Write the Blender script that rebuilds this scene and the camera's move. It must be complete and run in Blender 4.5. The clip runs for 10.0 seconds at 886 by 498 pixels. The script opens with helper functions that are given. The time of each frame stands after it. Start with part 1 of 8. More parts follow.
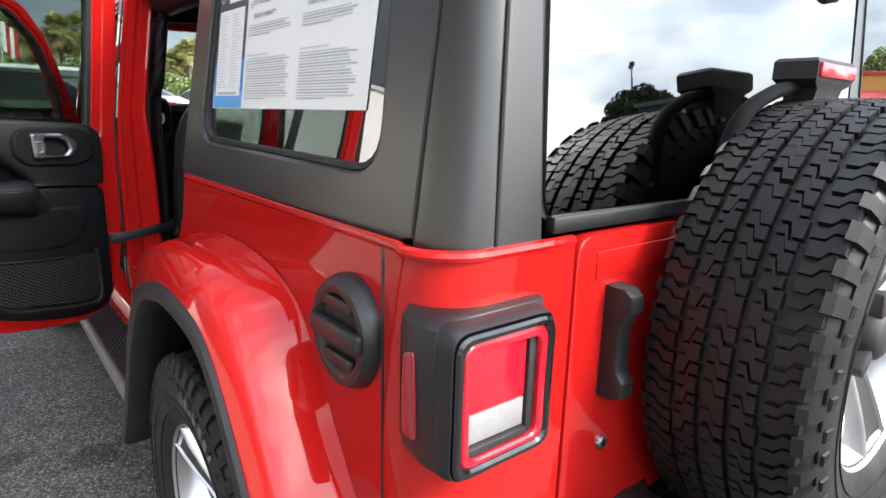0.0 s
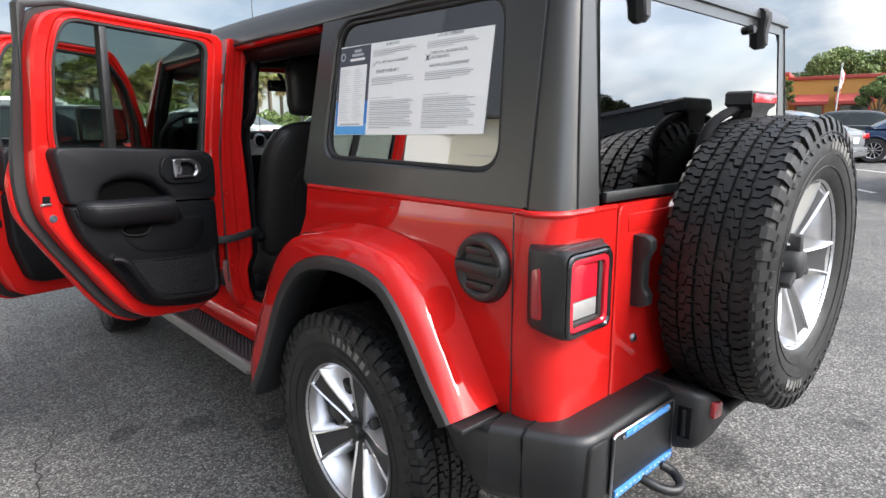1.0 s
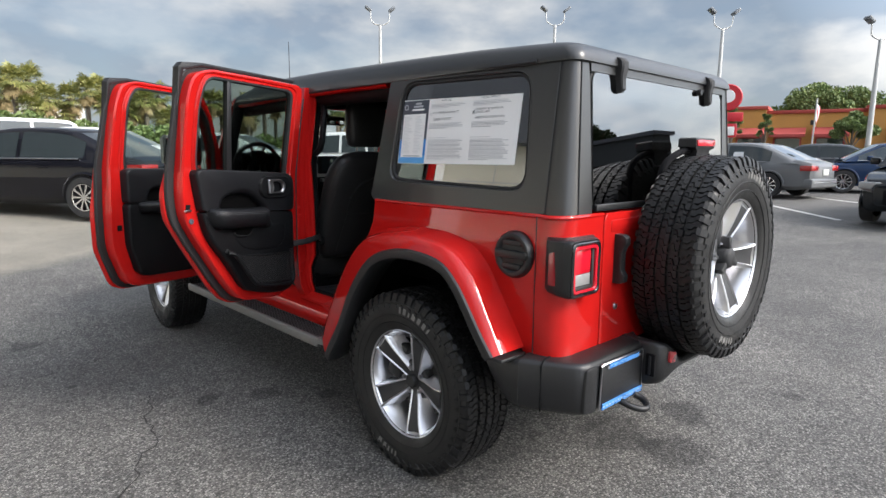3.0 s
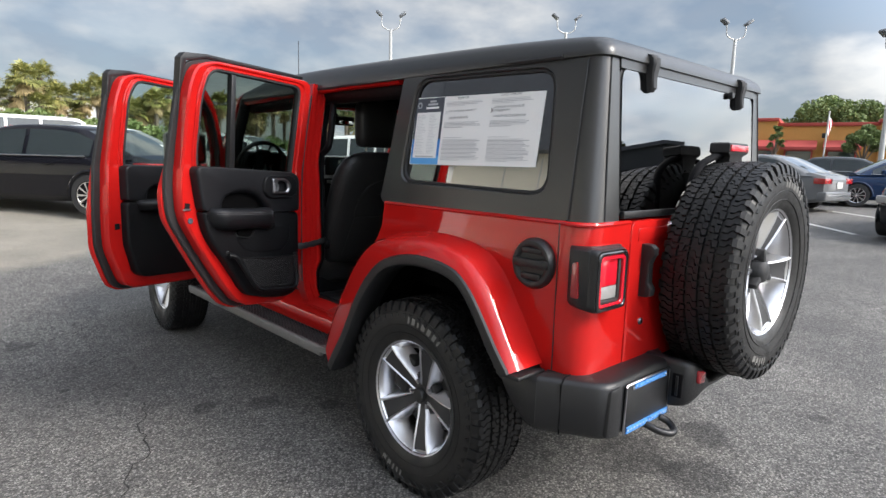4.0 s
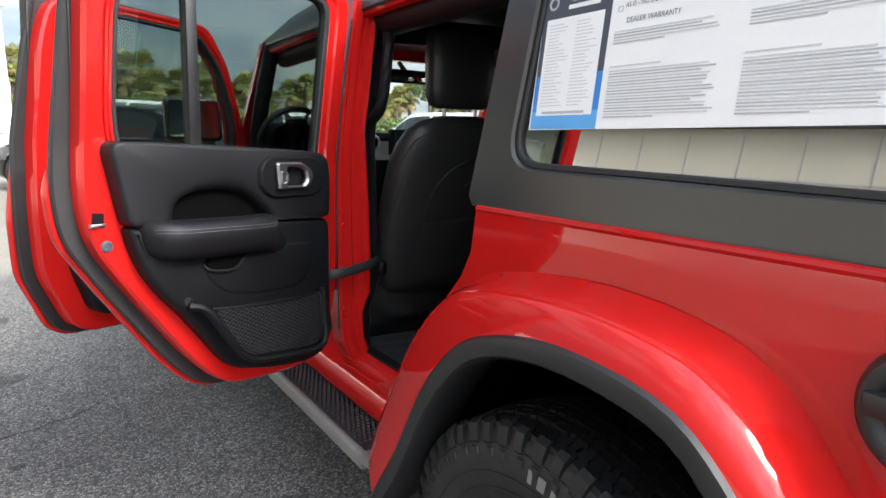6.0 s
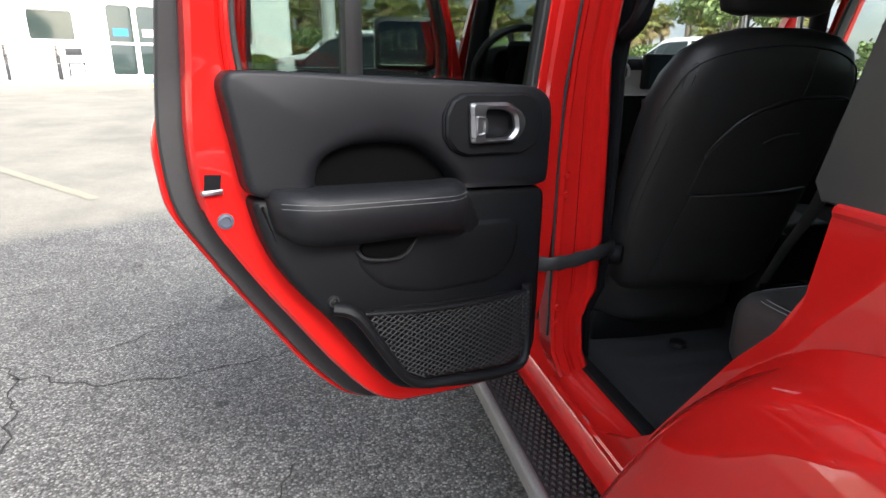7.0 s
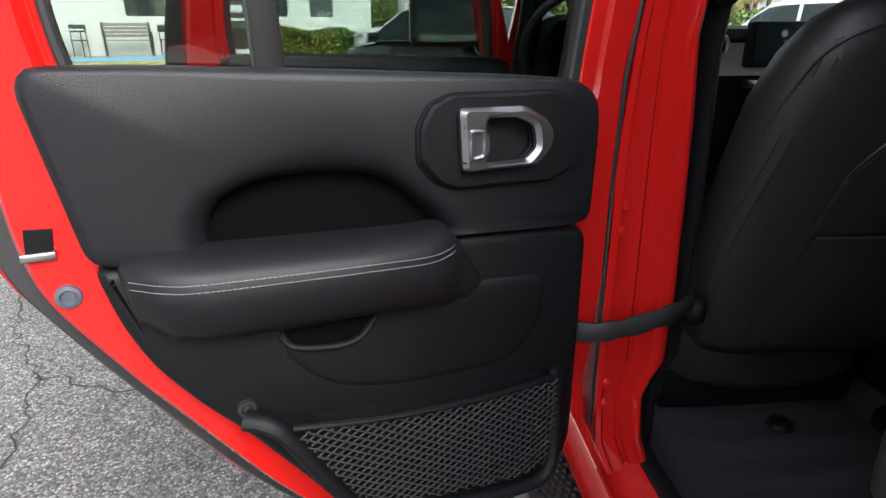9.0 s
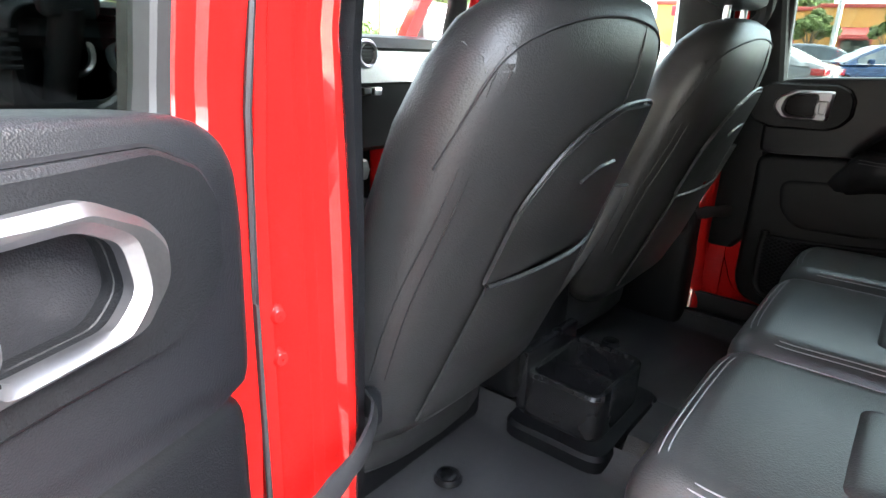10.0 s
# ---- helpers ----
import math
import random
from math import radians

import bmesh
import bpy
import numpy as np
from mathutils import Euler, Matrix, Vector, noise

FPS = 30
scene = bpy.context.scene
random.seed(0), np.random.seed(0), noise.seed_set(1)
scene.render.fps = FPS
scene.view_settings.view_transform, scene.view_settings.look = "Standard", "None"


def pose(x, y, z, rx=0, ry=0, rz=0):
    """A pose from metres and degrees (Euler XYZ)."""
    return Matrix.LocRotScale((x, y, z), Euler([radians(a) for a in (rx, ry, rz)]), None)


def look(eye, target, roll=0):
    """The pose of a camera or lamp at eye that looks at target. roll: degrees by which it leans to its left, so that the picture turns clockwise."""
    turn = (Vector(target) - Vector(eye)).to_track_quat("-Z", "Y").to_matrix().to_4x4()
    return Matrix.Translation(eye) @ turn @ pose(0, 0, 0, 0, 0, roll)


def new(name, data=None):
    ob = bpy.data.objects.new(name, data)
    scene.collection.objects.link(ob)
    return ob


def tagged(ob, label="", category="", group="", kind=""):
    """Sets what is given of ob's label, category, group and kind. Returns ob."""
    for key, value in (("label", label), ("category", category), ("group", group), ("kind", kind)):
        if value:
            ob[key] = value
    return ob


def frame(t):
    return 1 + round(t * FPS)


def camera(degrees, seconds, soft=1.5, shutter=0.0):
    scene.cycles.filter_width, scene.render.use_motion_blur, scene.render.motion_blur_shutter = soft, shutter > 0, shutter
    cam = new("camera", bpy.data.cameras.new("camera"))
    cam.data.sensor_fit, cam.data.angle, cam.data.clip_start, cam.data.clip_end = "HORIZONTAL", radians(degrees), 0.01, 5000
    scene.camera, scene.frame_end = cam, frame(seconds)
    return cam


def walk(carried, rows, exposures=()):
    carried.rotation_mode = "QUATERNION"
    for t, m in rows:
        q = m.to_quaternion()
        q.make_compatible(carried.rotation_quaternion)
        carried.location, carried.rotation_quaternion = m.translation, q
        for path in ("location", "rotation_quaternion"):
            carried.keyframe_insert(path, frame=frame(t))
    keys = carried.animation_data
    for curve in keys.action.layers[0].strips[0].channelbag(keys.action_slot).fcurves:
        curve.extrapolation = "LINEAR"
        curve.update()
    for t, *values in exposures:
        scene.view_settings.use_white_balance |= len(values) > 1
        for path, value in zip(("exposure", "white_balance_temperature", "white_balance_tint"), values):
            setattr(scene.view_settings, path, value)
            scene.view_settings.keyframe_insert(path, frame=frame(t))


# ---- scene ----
cam = camera(74.0, 10.0)
PATH = [
    (0, (-1.187, -1.226, 1.333), (0.042, 0.285, 0.883), 1.6),
    (0.5, (-1.495, -1.302, 1.34), (-0.179, 0.15, 0.939), -0.6),
    (1, (-1.783, -1.463, 1.346), (-0.462, -0.015, 0.947), -0.4),
    (1.5, (-2.032, -1.637, 1.37), (-0.692, -0.185, 1.057), -0.4),
    (2, (-2.244, -1.747, 1.377), (-0.888, -0.307, 1.08), -0.4),
    (2.5, (-2.413, -1.85, 1.375), (-1.051, -0.42, 1.052), -0.0),
    (4, (-2.33, -1.718, 1.347), (-0.981, -0.272, 1.051), 1.6),
    (4.5, (-2.099, -1.501, 1.333), (-0.769, -0.045, 0.999), 2.0),
    (5, (-1.931, -1.214, 1.32), (-0.679, 0.312, 0.996), 1.1),
    (5.2, (-1.866, -1.1, 1.337), (-0.641, 0.45, 1.022), 0.2),
    (6.5, (-1.41, -0.417, 1.297), (-0.519, 1.312, 0.834), 1.5),
    (7, (-1.304, -0.164, 1.305), (-0.894, 1.701, 0.71), 0.5),
    (7.5, (-1.151, 0.021, 1.313), (-1.11, 1.907, 0.648), 0.5),
    (8, (-1.097, 0.105, 1.31), (-1.154, 1.974, 0.599), -1.7),
    (8.5, (-1.091, 0.121, 1.311), (-1.182, 1.993, 0.613), -2.5),
    (9, (-1.104, 0.195, 1.319), (-0.961, 2.07, 0.639), -0.4),
    (9.3, (-1.113, 0.32, 1.307), (-0.574, 2.127, 0.641), 2.1),
    (9.5, (-1.11, 0.422, 1.308), (-0.225, 2.092, 0.653), 1.8),
    (9.7, (-1.105, 0.502, 1.318), (0.054, 1.991, 0.653), 2.1),
    (10, (-1.048, 0.615, 1.308), (0.435, 1.792, 0.664), 2.1),
]
EXPOSURES = [(0, 0.75), (0.5, 0.63), (1.5, 0.48), (2.0, 0.24), (2.5, 0.14), (5.2, 0.31), (6.3, 1.03), (6.8, 1.05), (7.5, 0.64), (8.5, 0.78), (9.2, 0.98), (9.5, 2.3), (10, 3.7)]
walk(cam, [(t, look(eye, target, roll)) for t, eye, target, roll in PATH], [(t, 0.75 + e) for t, e in EXPOSURES])

# ---- world, sun ----
world = bpy.data.worlds.new("sky")
scene.world = world
world.use_nodes = True
wt = world.node_tree
wt.nodes.clear()
SUN_EL, SUN_AZ = 38.0, 156.0          # azimuth: clockwise from +y
wo = wt.nodes.new("ShaderNodeOutputWorld")
wb = wt.nodes.new("ShaderNodeBackground")
sky = wt.nodes.new("ShaderNodeTexSky")
sky.sky_type = "NISHITA"
sky.sun_disc = False
sky.sun_elevation = radians(SUN_EL)
sky.sun_rotation = radians(SUN_AZ)
sky.dust_density = 2.0
wc = wt.nodes.new("ShaderNodeTexCoord")
wm = wt.nodes.new("ShaderNodeMapping")
wm.inputs["Scale"].default_value = (1.0, 1.0, 2.2)
wn = wt.nodes.new("ShaderNodeTexNoise")
wn.inputs["Scale"].default_value = 3.4
wn.inputs["Detail"].default_value = 9.0
wn.inputs["Roughness"].default_value = 0.55
wr = wt.nodes.new("ShaderNodeValToRGB")
wr.color_ramp.elements[0].position = 0.43
wr.color_ramp.elements[0].color = (0.42, 0.42, 0.42, 1)
wr.color_ramp.elements[1].position = 0.60
wr.color_ramp.elements[1].color = (0.86, 0.86, 0.86, 1)
wx = wt.nodes.new("ShaderNodeMixRGB")
wn2 = wt.nodes.new("ShaderNodeTexNoise")
wn2.inputs["Scale"].default_value = 5.2
wn2.inputs["Detail"].default_value = 7.0
wt.links.new(wm.outputs["Vector"], wn2.inputs["Vector"])
wr2 = wt.nodes.new("ShaderNodeValToRGB")
wr2.color_ramp.elements[0].position = 0.40
wr2.color_ramp.elements[0].color = (0.40, 0.47, 0.57, 1)
wr2.color_ramp.elements[1].position = 0.60
wr2.color_ramp.elements[1].color = (0.90, 0.90, 0.895, 1)
wt.links.new(wn2.outputs["Fac"], wr2.inputs["Fac"])
wv = wt.nodes.new("ShaderNodeVectorMath")
wv.operation = "SCALE"
wv.inputs["Scale"].default_value = 7.6
wt.links.new(wr2.outputs["Color"], wv.inputs[0])
wt.links.new(wv.outputs[0], wx.inputs["Color2"])
wt.links.new(wc.outputs["Generated"], wm.inputs["Vector"])
wt.links.new(wm.outputs["Vector"], wn.inputs["Vector"])
wt.links.new(wn.outputs["Fac"], wr.inputs["Fac"])
wt.links.new(wr.outputs["Color"], wx.inputs["Fac"])
wt.links.new(sky.outputs["Color"], wx.inputs["Color1"])
# bright haze round the sun's side of the sky
wd = wt.nodes.new("ShaderNodeVectorMath")
wd.operation = "DOT_PRODUCT"
wd.inputs[1].default_value = (math.sin(radians(SUN_AZ)) * math.cos(radians(SUN_EL)), math.cos(radians(SUN_AZ)) * math.cos(radians(SUN_EL)), math.sin(radians(SUN_EL)))
wt.links.new(wc.outputs["Generated"], wd.inputs[0])
wg = wt.nodes.new("ShaderNodeMapRange")
wg.inputs["From Min"].default_value = 0.2
wg.inputs["From Max"].default_value = 1.0
wg.inputs["To Min"].default_value = 0.52
wg.inputs["To Max"].default_value = 2.7
wt.links.new(wd.outputs["Value"], wg.inputs["Value"])
ws2 = wt.nodes.new("ShaderNodeVectorMath")
ws2.operation = "SCALE"
wt.links.new(wx.outputs["Color"], ws2.inputs[0])
wt.links.new(wg.outputs[0], ws2.inputs["Scale"])
wt.links.new(ws2.outputs[0], wb.inputs["Color"])
wb.inputs["Strength"].default_value = 0.126
wt.links.new(wb.outputs["Background"], wo.inputs["Surface"])

sun = new("sun", bpy.data.lights.new("sun", "SUN"))
sun.data.energy = 1.75
sun.data.angle = radians(18)
sun.data.color = (1.0, 0.97, 0.93)
sd = Vector((math.sin(radians(SUN_AZ)) * math.cos(radians(SUN_EL)), math.cos(radians(SUN_AZ)) * math.cos(radians(SUN_EL)), math.sin(radians(SUN_EL))))
sun.matrix_world = look(sd * 50, (0, 0, 0))


# ---- materials ----
def nodes_of(name):
    m = bpy.data.materials.new(name)
    m.use_nodes = True
    return m, m.node_tree.nodes, m.node_tree.links, m.node_tree.nodes["Principled BSDF"]


def mat(name, color, rough=0.5, metal=0.0, vary=0.12, scale=6.0, bump=0.0, bscale=200.0, coat=0.0, emit=0.0, per=0.0, spec=0.5, bkind="noise"):
    """A surface with colour and roughness that vary at two scales, and fine relief."""
    m, N, L, b = nodes_of(name)
    tc = N.new("ShaderNodeTexCoord")
    n1 = N.new("ShaderNodeTexNoise")
    n1.inputs["Scale"].default_value = scale
    n1.inputs["Detail"].default_value = 6
    L.new(tc.outputs["Object"], n1.inputs["Vector"])
    n2 = N.new("ShaderNodeTexNoise")
    n2.inputs["Scale"].default_value = scale * 14
    n2.inputs["Detail"].default_value = 3
    L.new(tc.outputs["Object"], n2.inputs["Vector"])
    ad = N.new("ShaderNodeMath")
    ad.operation = "ADD"
    L.new(n1.outputs["Fac"], ad.inputs[0])
    L.new(n2.outputs["Fac"], ad.inputs[1])
    last = ad
    if per:
        oi = N.new("ShaderNodeObjectInfo")
        mu = N.new("ShaderNodeMath")
        mu.operation = "MULTIPLY_ADD"
        mu.inputs[1].default_value = per
        L.new(oi.outputs["Random"], mu.inputs[0])
        L.new(ad.outputs[0], mu.inputs[2])
        last = mu
    mr = N.new("ShaderNodeMapRange")
    mr.inputs["From Min"].default_value = 0.6
    mr.inputs["From Max"].default_value = 1.4
    mr.inputs["To Min"].default_value = 1 - vary
    mr.inputs["To Max"].default_value = 1 + vary
    L.new(last.outputs[0], mr.inputs["Value"])
    vm = N.new("ShaderNodeVectorMath")
    vm.operation = "SCALE"
    vm.inputs[0].default_value = color[:3]
    L.new(mr.outputs[0], vm.inputs["Scale"])
    L.new(vm.outputs[0], b.inputs["Base Color"])
    rr = N.new("ShaderNodeMapRange")
    rr.inputs["From Min"].default_value = 0.3
    rr.inputs["From Max"].default_value = 0.7
    rr.inputs["To Min"].default_value = max(0.02, rough * (1 - vary))
    rr.inputs["To Max"].default_value = min(1.0, rough * (1 + vary))
    L.new(n1.outputs["Fac"], rr.inputs["Value"])
    L.new(rr.outputs[0], b.inputs["Roughness"])
    b.inputs["Metallic"].default_value = metal
    b.inputs["Specular IOR Level"].default_value = spec
    if coat:
        b.inputs["Coat Weight"].default_value = coat
        b.inputs["Coat Roughness"].default_value = 0.015
    if emit:
        b.inputs["Emission Color"].default_value = (*color[:3], 1)
        b.inputs["Emission Strength"].default_value = emit
    if bump:
        if bkind == "voronoi":
            nb = N.new("ShaderNodeTexVoronoi")
            out = nb.outputs["Distance"]
        else:
            nb = N.new("ShaderNodeTexNoise")
            nb.inputs["Detail"].default_value = 3
            out = nb.outputs["Fac"]
        nb.inputs["Scale"].default_value = bscale
        L.new(tc.outputs["Object"], nb.inputs["Vector"])
        bp = N.new("ShaderNodeBump")
        bp.inputs["Strength"].default_value = bump
        bp.inputs["Distance"].default_value = 0.002
        L.new(out, bp.inputs["Height"])
        L.new(bp.outputs["Normal"], b.inputs["Normal"])
    return m


def glass_mat(name, tint, gloss=0.043):
    """A pane: tinted clear, with a gloss that grows towards grazing views. gloss: its share seen straight on."""
    m, N, L, b = nodes_of(name)
    N.remove(b)
    o = N["Material Output"]
    tr = N.new("ShaderNodeBsdfTransparent")
    tr.inputs["Color"].default_value = (*tint, 1)
    gl = N.new("ShaderNodeBsdfGlossy")
    gl.inputs["Roughness"].default_value = 0.0
    lw = N.new("ShaderNodeLayerWeight")
    pw = N.new("ShaderNodeMath")
    pw.operation = "POWER"
    pw.inputs[1].default_value = 5.0
    L.new(lw.outputs["Facing"], pw.inputs[0])
    mr = N.new("ShaderNodeMapRange")
    mr.inputs["To Min"].default_value = gloss
    L.new(pw.outputs[0], mr.inputs["Value"])
    mx = N.new("ShaderNodeMixShader")
    L.new(mr.outputs[0], mx.inputs[0])
    L.new(tr.outputs[0], mx.inputs[1])
    L.new(gl.outputs[0], mx.inputs[2])
    L.new(mx.outputs[0], o.inputs["Surface"])
    return m


def paint(name, color, gloss=1.0):
    m = mat(name, color, rough=0.45, vary=0.03, scale=3.0, coat=gloss, spec=0.0)
    return m


RED = paint("red_paint", (0.445, 0.0105, 0.0090))
BLACKPLASTIC = mat("black_plastic", (0.0125, 0.0128, 0.0138), rough=0.38, vary=0.12, scale=4, bump=0.25, bscale=900)
GREYTOP = mat("textured_hardtop", (0.025, 0.025, 0.025), rough=0.32, vary=0.08, spec=0.7, scale=5, bump=0.04, bscale=1100)
RUBBER = mat("tyre_rubber", (0.0085, 0.0085, 0.009), rough=0.50, vary=0.3, spec=0.36, scale=8, bump=0.25, bscale=500)
SIDEWALL = mat("tyre_sidewall", (0.014, 0.0136, 0.0132), rough=0.50, vary=0.45, spec=0.4, scale=9, bump=0.2, bscale=300)
SEAL = mat("seal_rubber", (0.015, 0.015, 0.016), rough=0.6, vary=0.2, scale=10)
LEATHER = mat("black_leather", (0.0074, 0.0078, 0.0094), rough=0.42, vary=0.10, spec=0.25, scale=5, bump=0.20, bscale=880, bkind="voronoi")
# the seat leather again, paler to paint in the light on the bench
BENCHLEATHER_LIT = mat("bench_leather", (0.050, 0.052, 0.052), rough=0.32, vary=0.12, scale=5, bump=0.16, bscale=420, bkind="voronoi")
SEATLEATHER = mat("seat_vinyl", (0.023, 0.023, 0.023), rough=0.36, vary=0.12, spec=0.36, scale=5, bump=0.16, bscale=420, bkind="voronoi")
TRIM = mat("interior_plastic", (0.0050, 0.0054, 0.0064), rough=0.5, vary=0.12, spec=0.18, scale=6, bump=0.3, bscale=700)
CAVITY = mat("dark_cavity", (0.005, 0.005, 0.006), rough=0.8, vary=0.2, scale=6, spec=0.12)
CHROME = mat("satin_chrome", (0.44, 0.44, 0.46), rough=0.30, metal=1.0, vary=0.05, scale=8)
POLISH = mat("polished_alloy", (0.70, 0.70, 0.72), rough=0.30, metal=1.0, vary=0.06, scale=12)
ALLOYGREY = mat("grey_painted_alloy", (0.027, 0.027, 0.029), rough=0.42, vary=0.1, scale=8, coat=0.12)
STEEL = mat("dark_steel", (0.05, 0.05, 0.05), rough=0.5, metal=0.6, vary=0.3, scale=15)
MAT_RUBBER = mat("rubber_floor_mat", (0.034, 0.034, 0.036), rough=0.45, vary=0.15, scale=6, bump=0.2, bscale=300)
SATIN = mat("satin_handle_metal", (0.30, 0.30, 0.315), rough=0.38, metal=1.0, vary=0.08, scale=30)
THREAD = mat("grey_thread", (0.16, 0.16, 0.17), rough=0.7, vary=0.1)
WHITE_THREAD = mat("letter_white", (0.17, 0.165, 0.155), rough=0.7, vary=0.15, scale=40)
REDLENS = mat("red_lens", (0.60, 0.01, 0.025), rough=0.12, vary=0.06, scale=30, coat=0.8, bump=0.3, bscale=260)
DARKREDLENS = mat("dark_red_lens", (0.30, 0.01, 0.015), rough=0.15, vary=0.06, scale=30, coat=0.8)
CLEARLENS = mat("clear_lens", (0.27, 0.27, 0.265), rough=0.15, vary=0.10, scale=60, coat=0.8, bump=0.4, bscale=200)
PAPER = mat("sticker_paper", (0.80, 0.80, 0.80), rough=0.5, vary=0.02, scale=10)
BLUEINK = mat("blue_print", (0.03, 0.20, 0.55), rough=0.5, vary=0.05)
GREYINK = mat("grey_print", (0.42, 0.43, 0.46), rough=0.55, vary=0.12, scale=120)
G_DARK = glass_mat("privacy_glass", (0.15, 0.162, 0.165), 0.27)
G_QUARTER = glass_mat("dark_quarter_glass", (0.13, 0.142, 0.145), 0.30)
G_DOOR = glass_mat("tinted_door_glass", (0.86, 0.91, 0.88))
G_REARDOOR = glass_mat("dark_door_glass", (0.50, 0.55, 0.525))
G_CLEAR = glass_mat("clear_glass", (0.93, 0.96, 0.94))
MIRROR = mat("mirror_glass", (0.9, 0.9, 0.9), rough=0.02, metal=1.0, vary=0.01)
# near-black colour that stands in for the shade inside door trim hollows
RECESS_SHADE = mat("deep_recess_cloth", (0.0025, 0.0025, 0.0027), rough=0.95, vary=0.2, scale=20, spec=0.03)


# ---- mesh helpers ----
def finish(bm, name, material, angle=38.0):
    bmesh.ops.recalc_face_normals(bm, faces=bm.faces)
    me = bpy.data.meshes.new(name)
    bm.to_mesh(me)
    bm.free()
    me.polygons.foreach_set("use_smooth", [True] * len(me.polygons))
    me.set_sharp_from_angle(angle=radians(angle))
    if material:
        me.materials.append(material)
    return me


def thing(name, label, category, m=None, group="", kind=""):
    ob = tagged(new(name), label, category, group, kind)
    ob.empty_display_size = 0.1
    if m:
        ob.matrix_basis = m
    return ob


def solo(name, bm, material, label, category, group="", kind="", m=None, angle=38.0):
    ob = tagged(new(name, finish(bm, name, material, angle)), label, category, group, kind)
    if m:
        ob.matrix_basis = m
    return ob


def part(name, bm, material, parent, label="", angle=38.0, m=None):
    ob = new(name, finish(bm, name, material, angle))
    ob.parent = parent
    if m:
        ob.matrix_basis = m
    if label:
        ob["label"] = label
    return ob


def box(bm, x0, x1, y0, y1, z0, z1, bev=0.0, seg=2, m=None):
    mm = Matrix.Translation(((x0 + x1) / 2, (y0 + y1) / 2, (z0 + z1) / 2)) @ Matrix.Diagonal((abs(x1 - x0), abs(y1 - y0), abs(z1 - z0), 1))
    r = bmesh.ops.create_cube(bm, size=1.0, matrix=mm)
    vs = r["verts"]
    if bev:
        es = list({e for v in vs for e in v.link_edges})
        r = bmesh.ops.bevel(bm, geom=es, offset=bev, segments=seg, affect="EDGES", profile=0.5, clamp_overlap=True)
        vs = list({v for f in r["faces"] for v in f.verts} | {v for v in vs if v.is_valid})
    if m:
        bmesh.ops.transform(bm, matrix=m, verts=vs)
    return bm


def B(*a, **k):
    return box(bmesh.new(), *a, **k)


def grid(bm, rows, close_u=False, close_v=False):
    """Quads over rows of points."""
    vs = [[bm.verts.new(p) for p in r] for r in rows]
    nu, nv = len(vs), len(vs[0])
    for i in range(nu if close_u else nu - 1):
        for j in range(nv if close_v else nv - 1):
            a, b = vs[i], vs[(i + 1) % nu]
            try:
                bm.faces.new((a[j], a[(j + 1) % nv], b[(j + 1) % nv], b[j]))
            except ValueError:
                pass
    return vs


def thicken(bm, d):
    bmesh.ops.recalc_face_normals(bm, faces=bm.faces)
    bmesh.ops.solidify(bm, geom=list(bm.faces), thickness=d)
    return bm


def tube(bm, pts, r, n=8, closed=False, flat=1.0, caps=True):
    """A round bar along points; r a number or a list."""
    pts = [Vector(p) for p in pts]
    k = len(pts)
    rows = []
    up = Vector((0, 0, 1))
    for i, p in enumerate(pts):
        a = pts[(i - 1) % k] if (closed or i) else p
        b = pts[(i + 1) % k] if (closed or i < k - 1) else p
        t = (b - a).normalized()
        s = t.cross(up)
        if s.length < 1e-3:
            s = t.cross(Vector((0, 1, 0)))
        s.normalize()
        w = s.cross(t)
        rr = r[i] if isinstance(r, (list, tuple)) else r
        rows.append([p + (s * math.cos(q) + w * math.sin(q) * flat) * rr for q in (2 * math.pi * j / n for j in range(n))])
    vs = grid(bm, rows, close_u=closed, close_v=True)
    if caps and not closed:
        bm.faces.new(vs[0])
        bm.faces.new(vs[-1])
    return bm


def revolve(bm, prof, n=64, f=lambda r, a, h: (r * math.cos(a), r * math.sin(a), h), close=False):
    """prof: (radius, height) points turned about an axis."""
    rows = [[Vector(f(r, 2 * math.pi * i / n, h)) for r, h in prof] for i in range(n)]
    grid(bm, rows, close_u=True, close_v=close)
    return bm


def along_x(r, a, h):
    return (h, r * math.cos(a), r * math.sin(a))


def along_y(r, a, h):
    return (r * math.cos(a), h, r * math.sin(a))


def disc(bm, r, h, n=32, f=along_x):
    bm.faces.new([bm.verts.new(f(r, 2 * math.pi * i / n, h)) for i in range(n)])
    return bm


def smooth_loop(pts, n=4, closed=True):
    """A Catmull-Rom curve through points."""
    out = []
    k = len(pts)
    P = [Vector(p) for p in pts]
    rng = range(k) if closed else range(k - 1)
    for i in rng:
        if closed:
            p0, p1, p2, p3 = P[i - 1], P[i], P[(i + 1) % k], P[(i + 2) % k]
        else:
            p0, p1, p2, p3 = P[max(i - 1, 0)], P[i], P[i + 1], P[min(i + 2, k - 1)]
        for j in range(n):
            t = j / n
            out.append(0.5 * ((2 * p1) + (p2 - p0) * t + (2 * p0 - 5 * p1 + 4 * p2 - p3) * t * t + (3 * p1 - p0 - 3 * p2 + p3) * t ** 3))
    if not closed:
        out.append(P[-1])
    return out


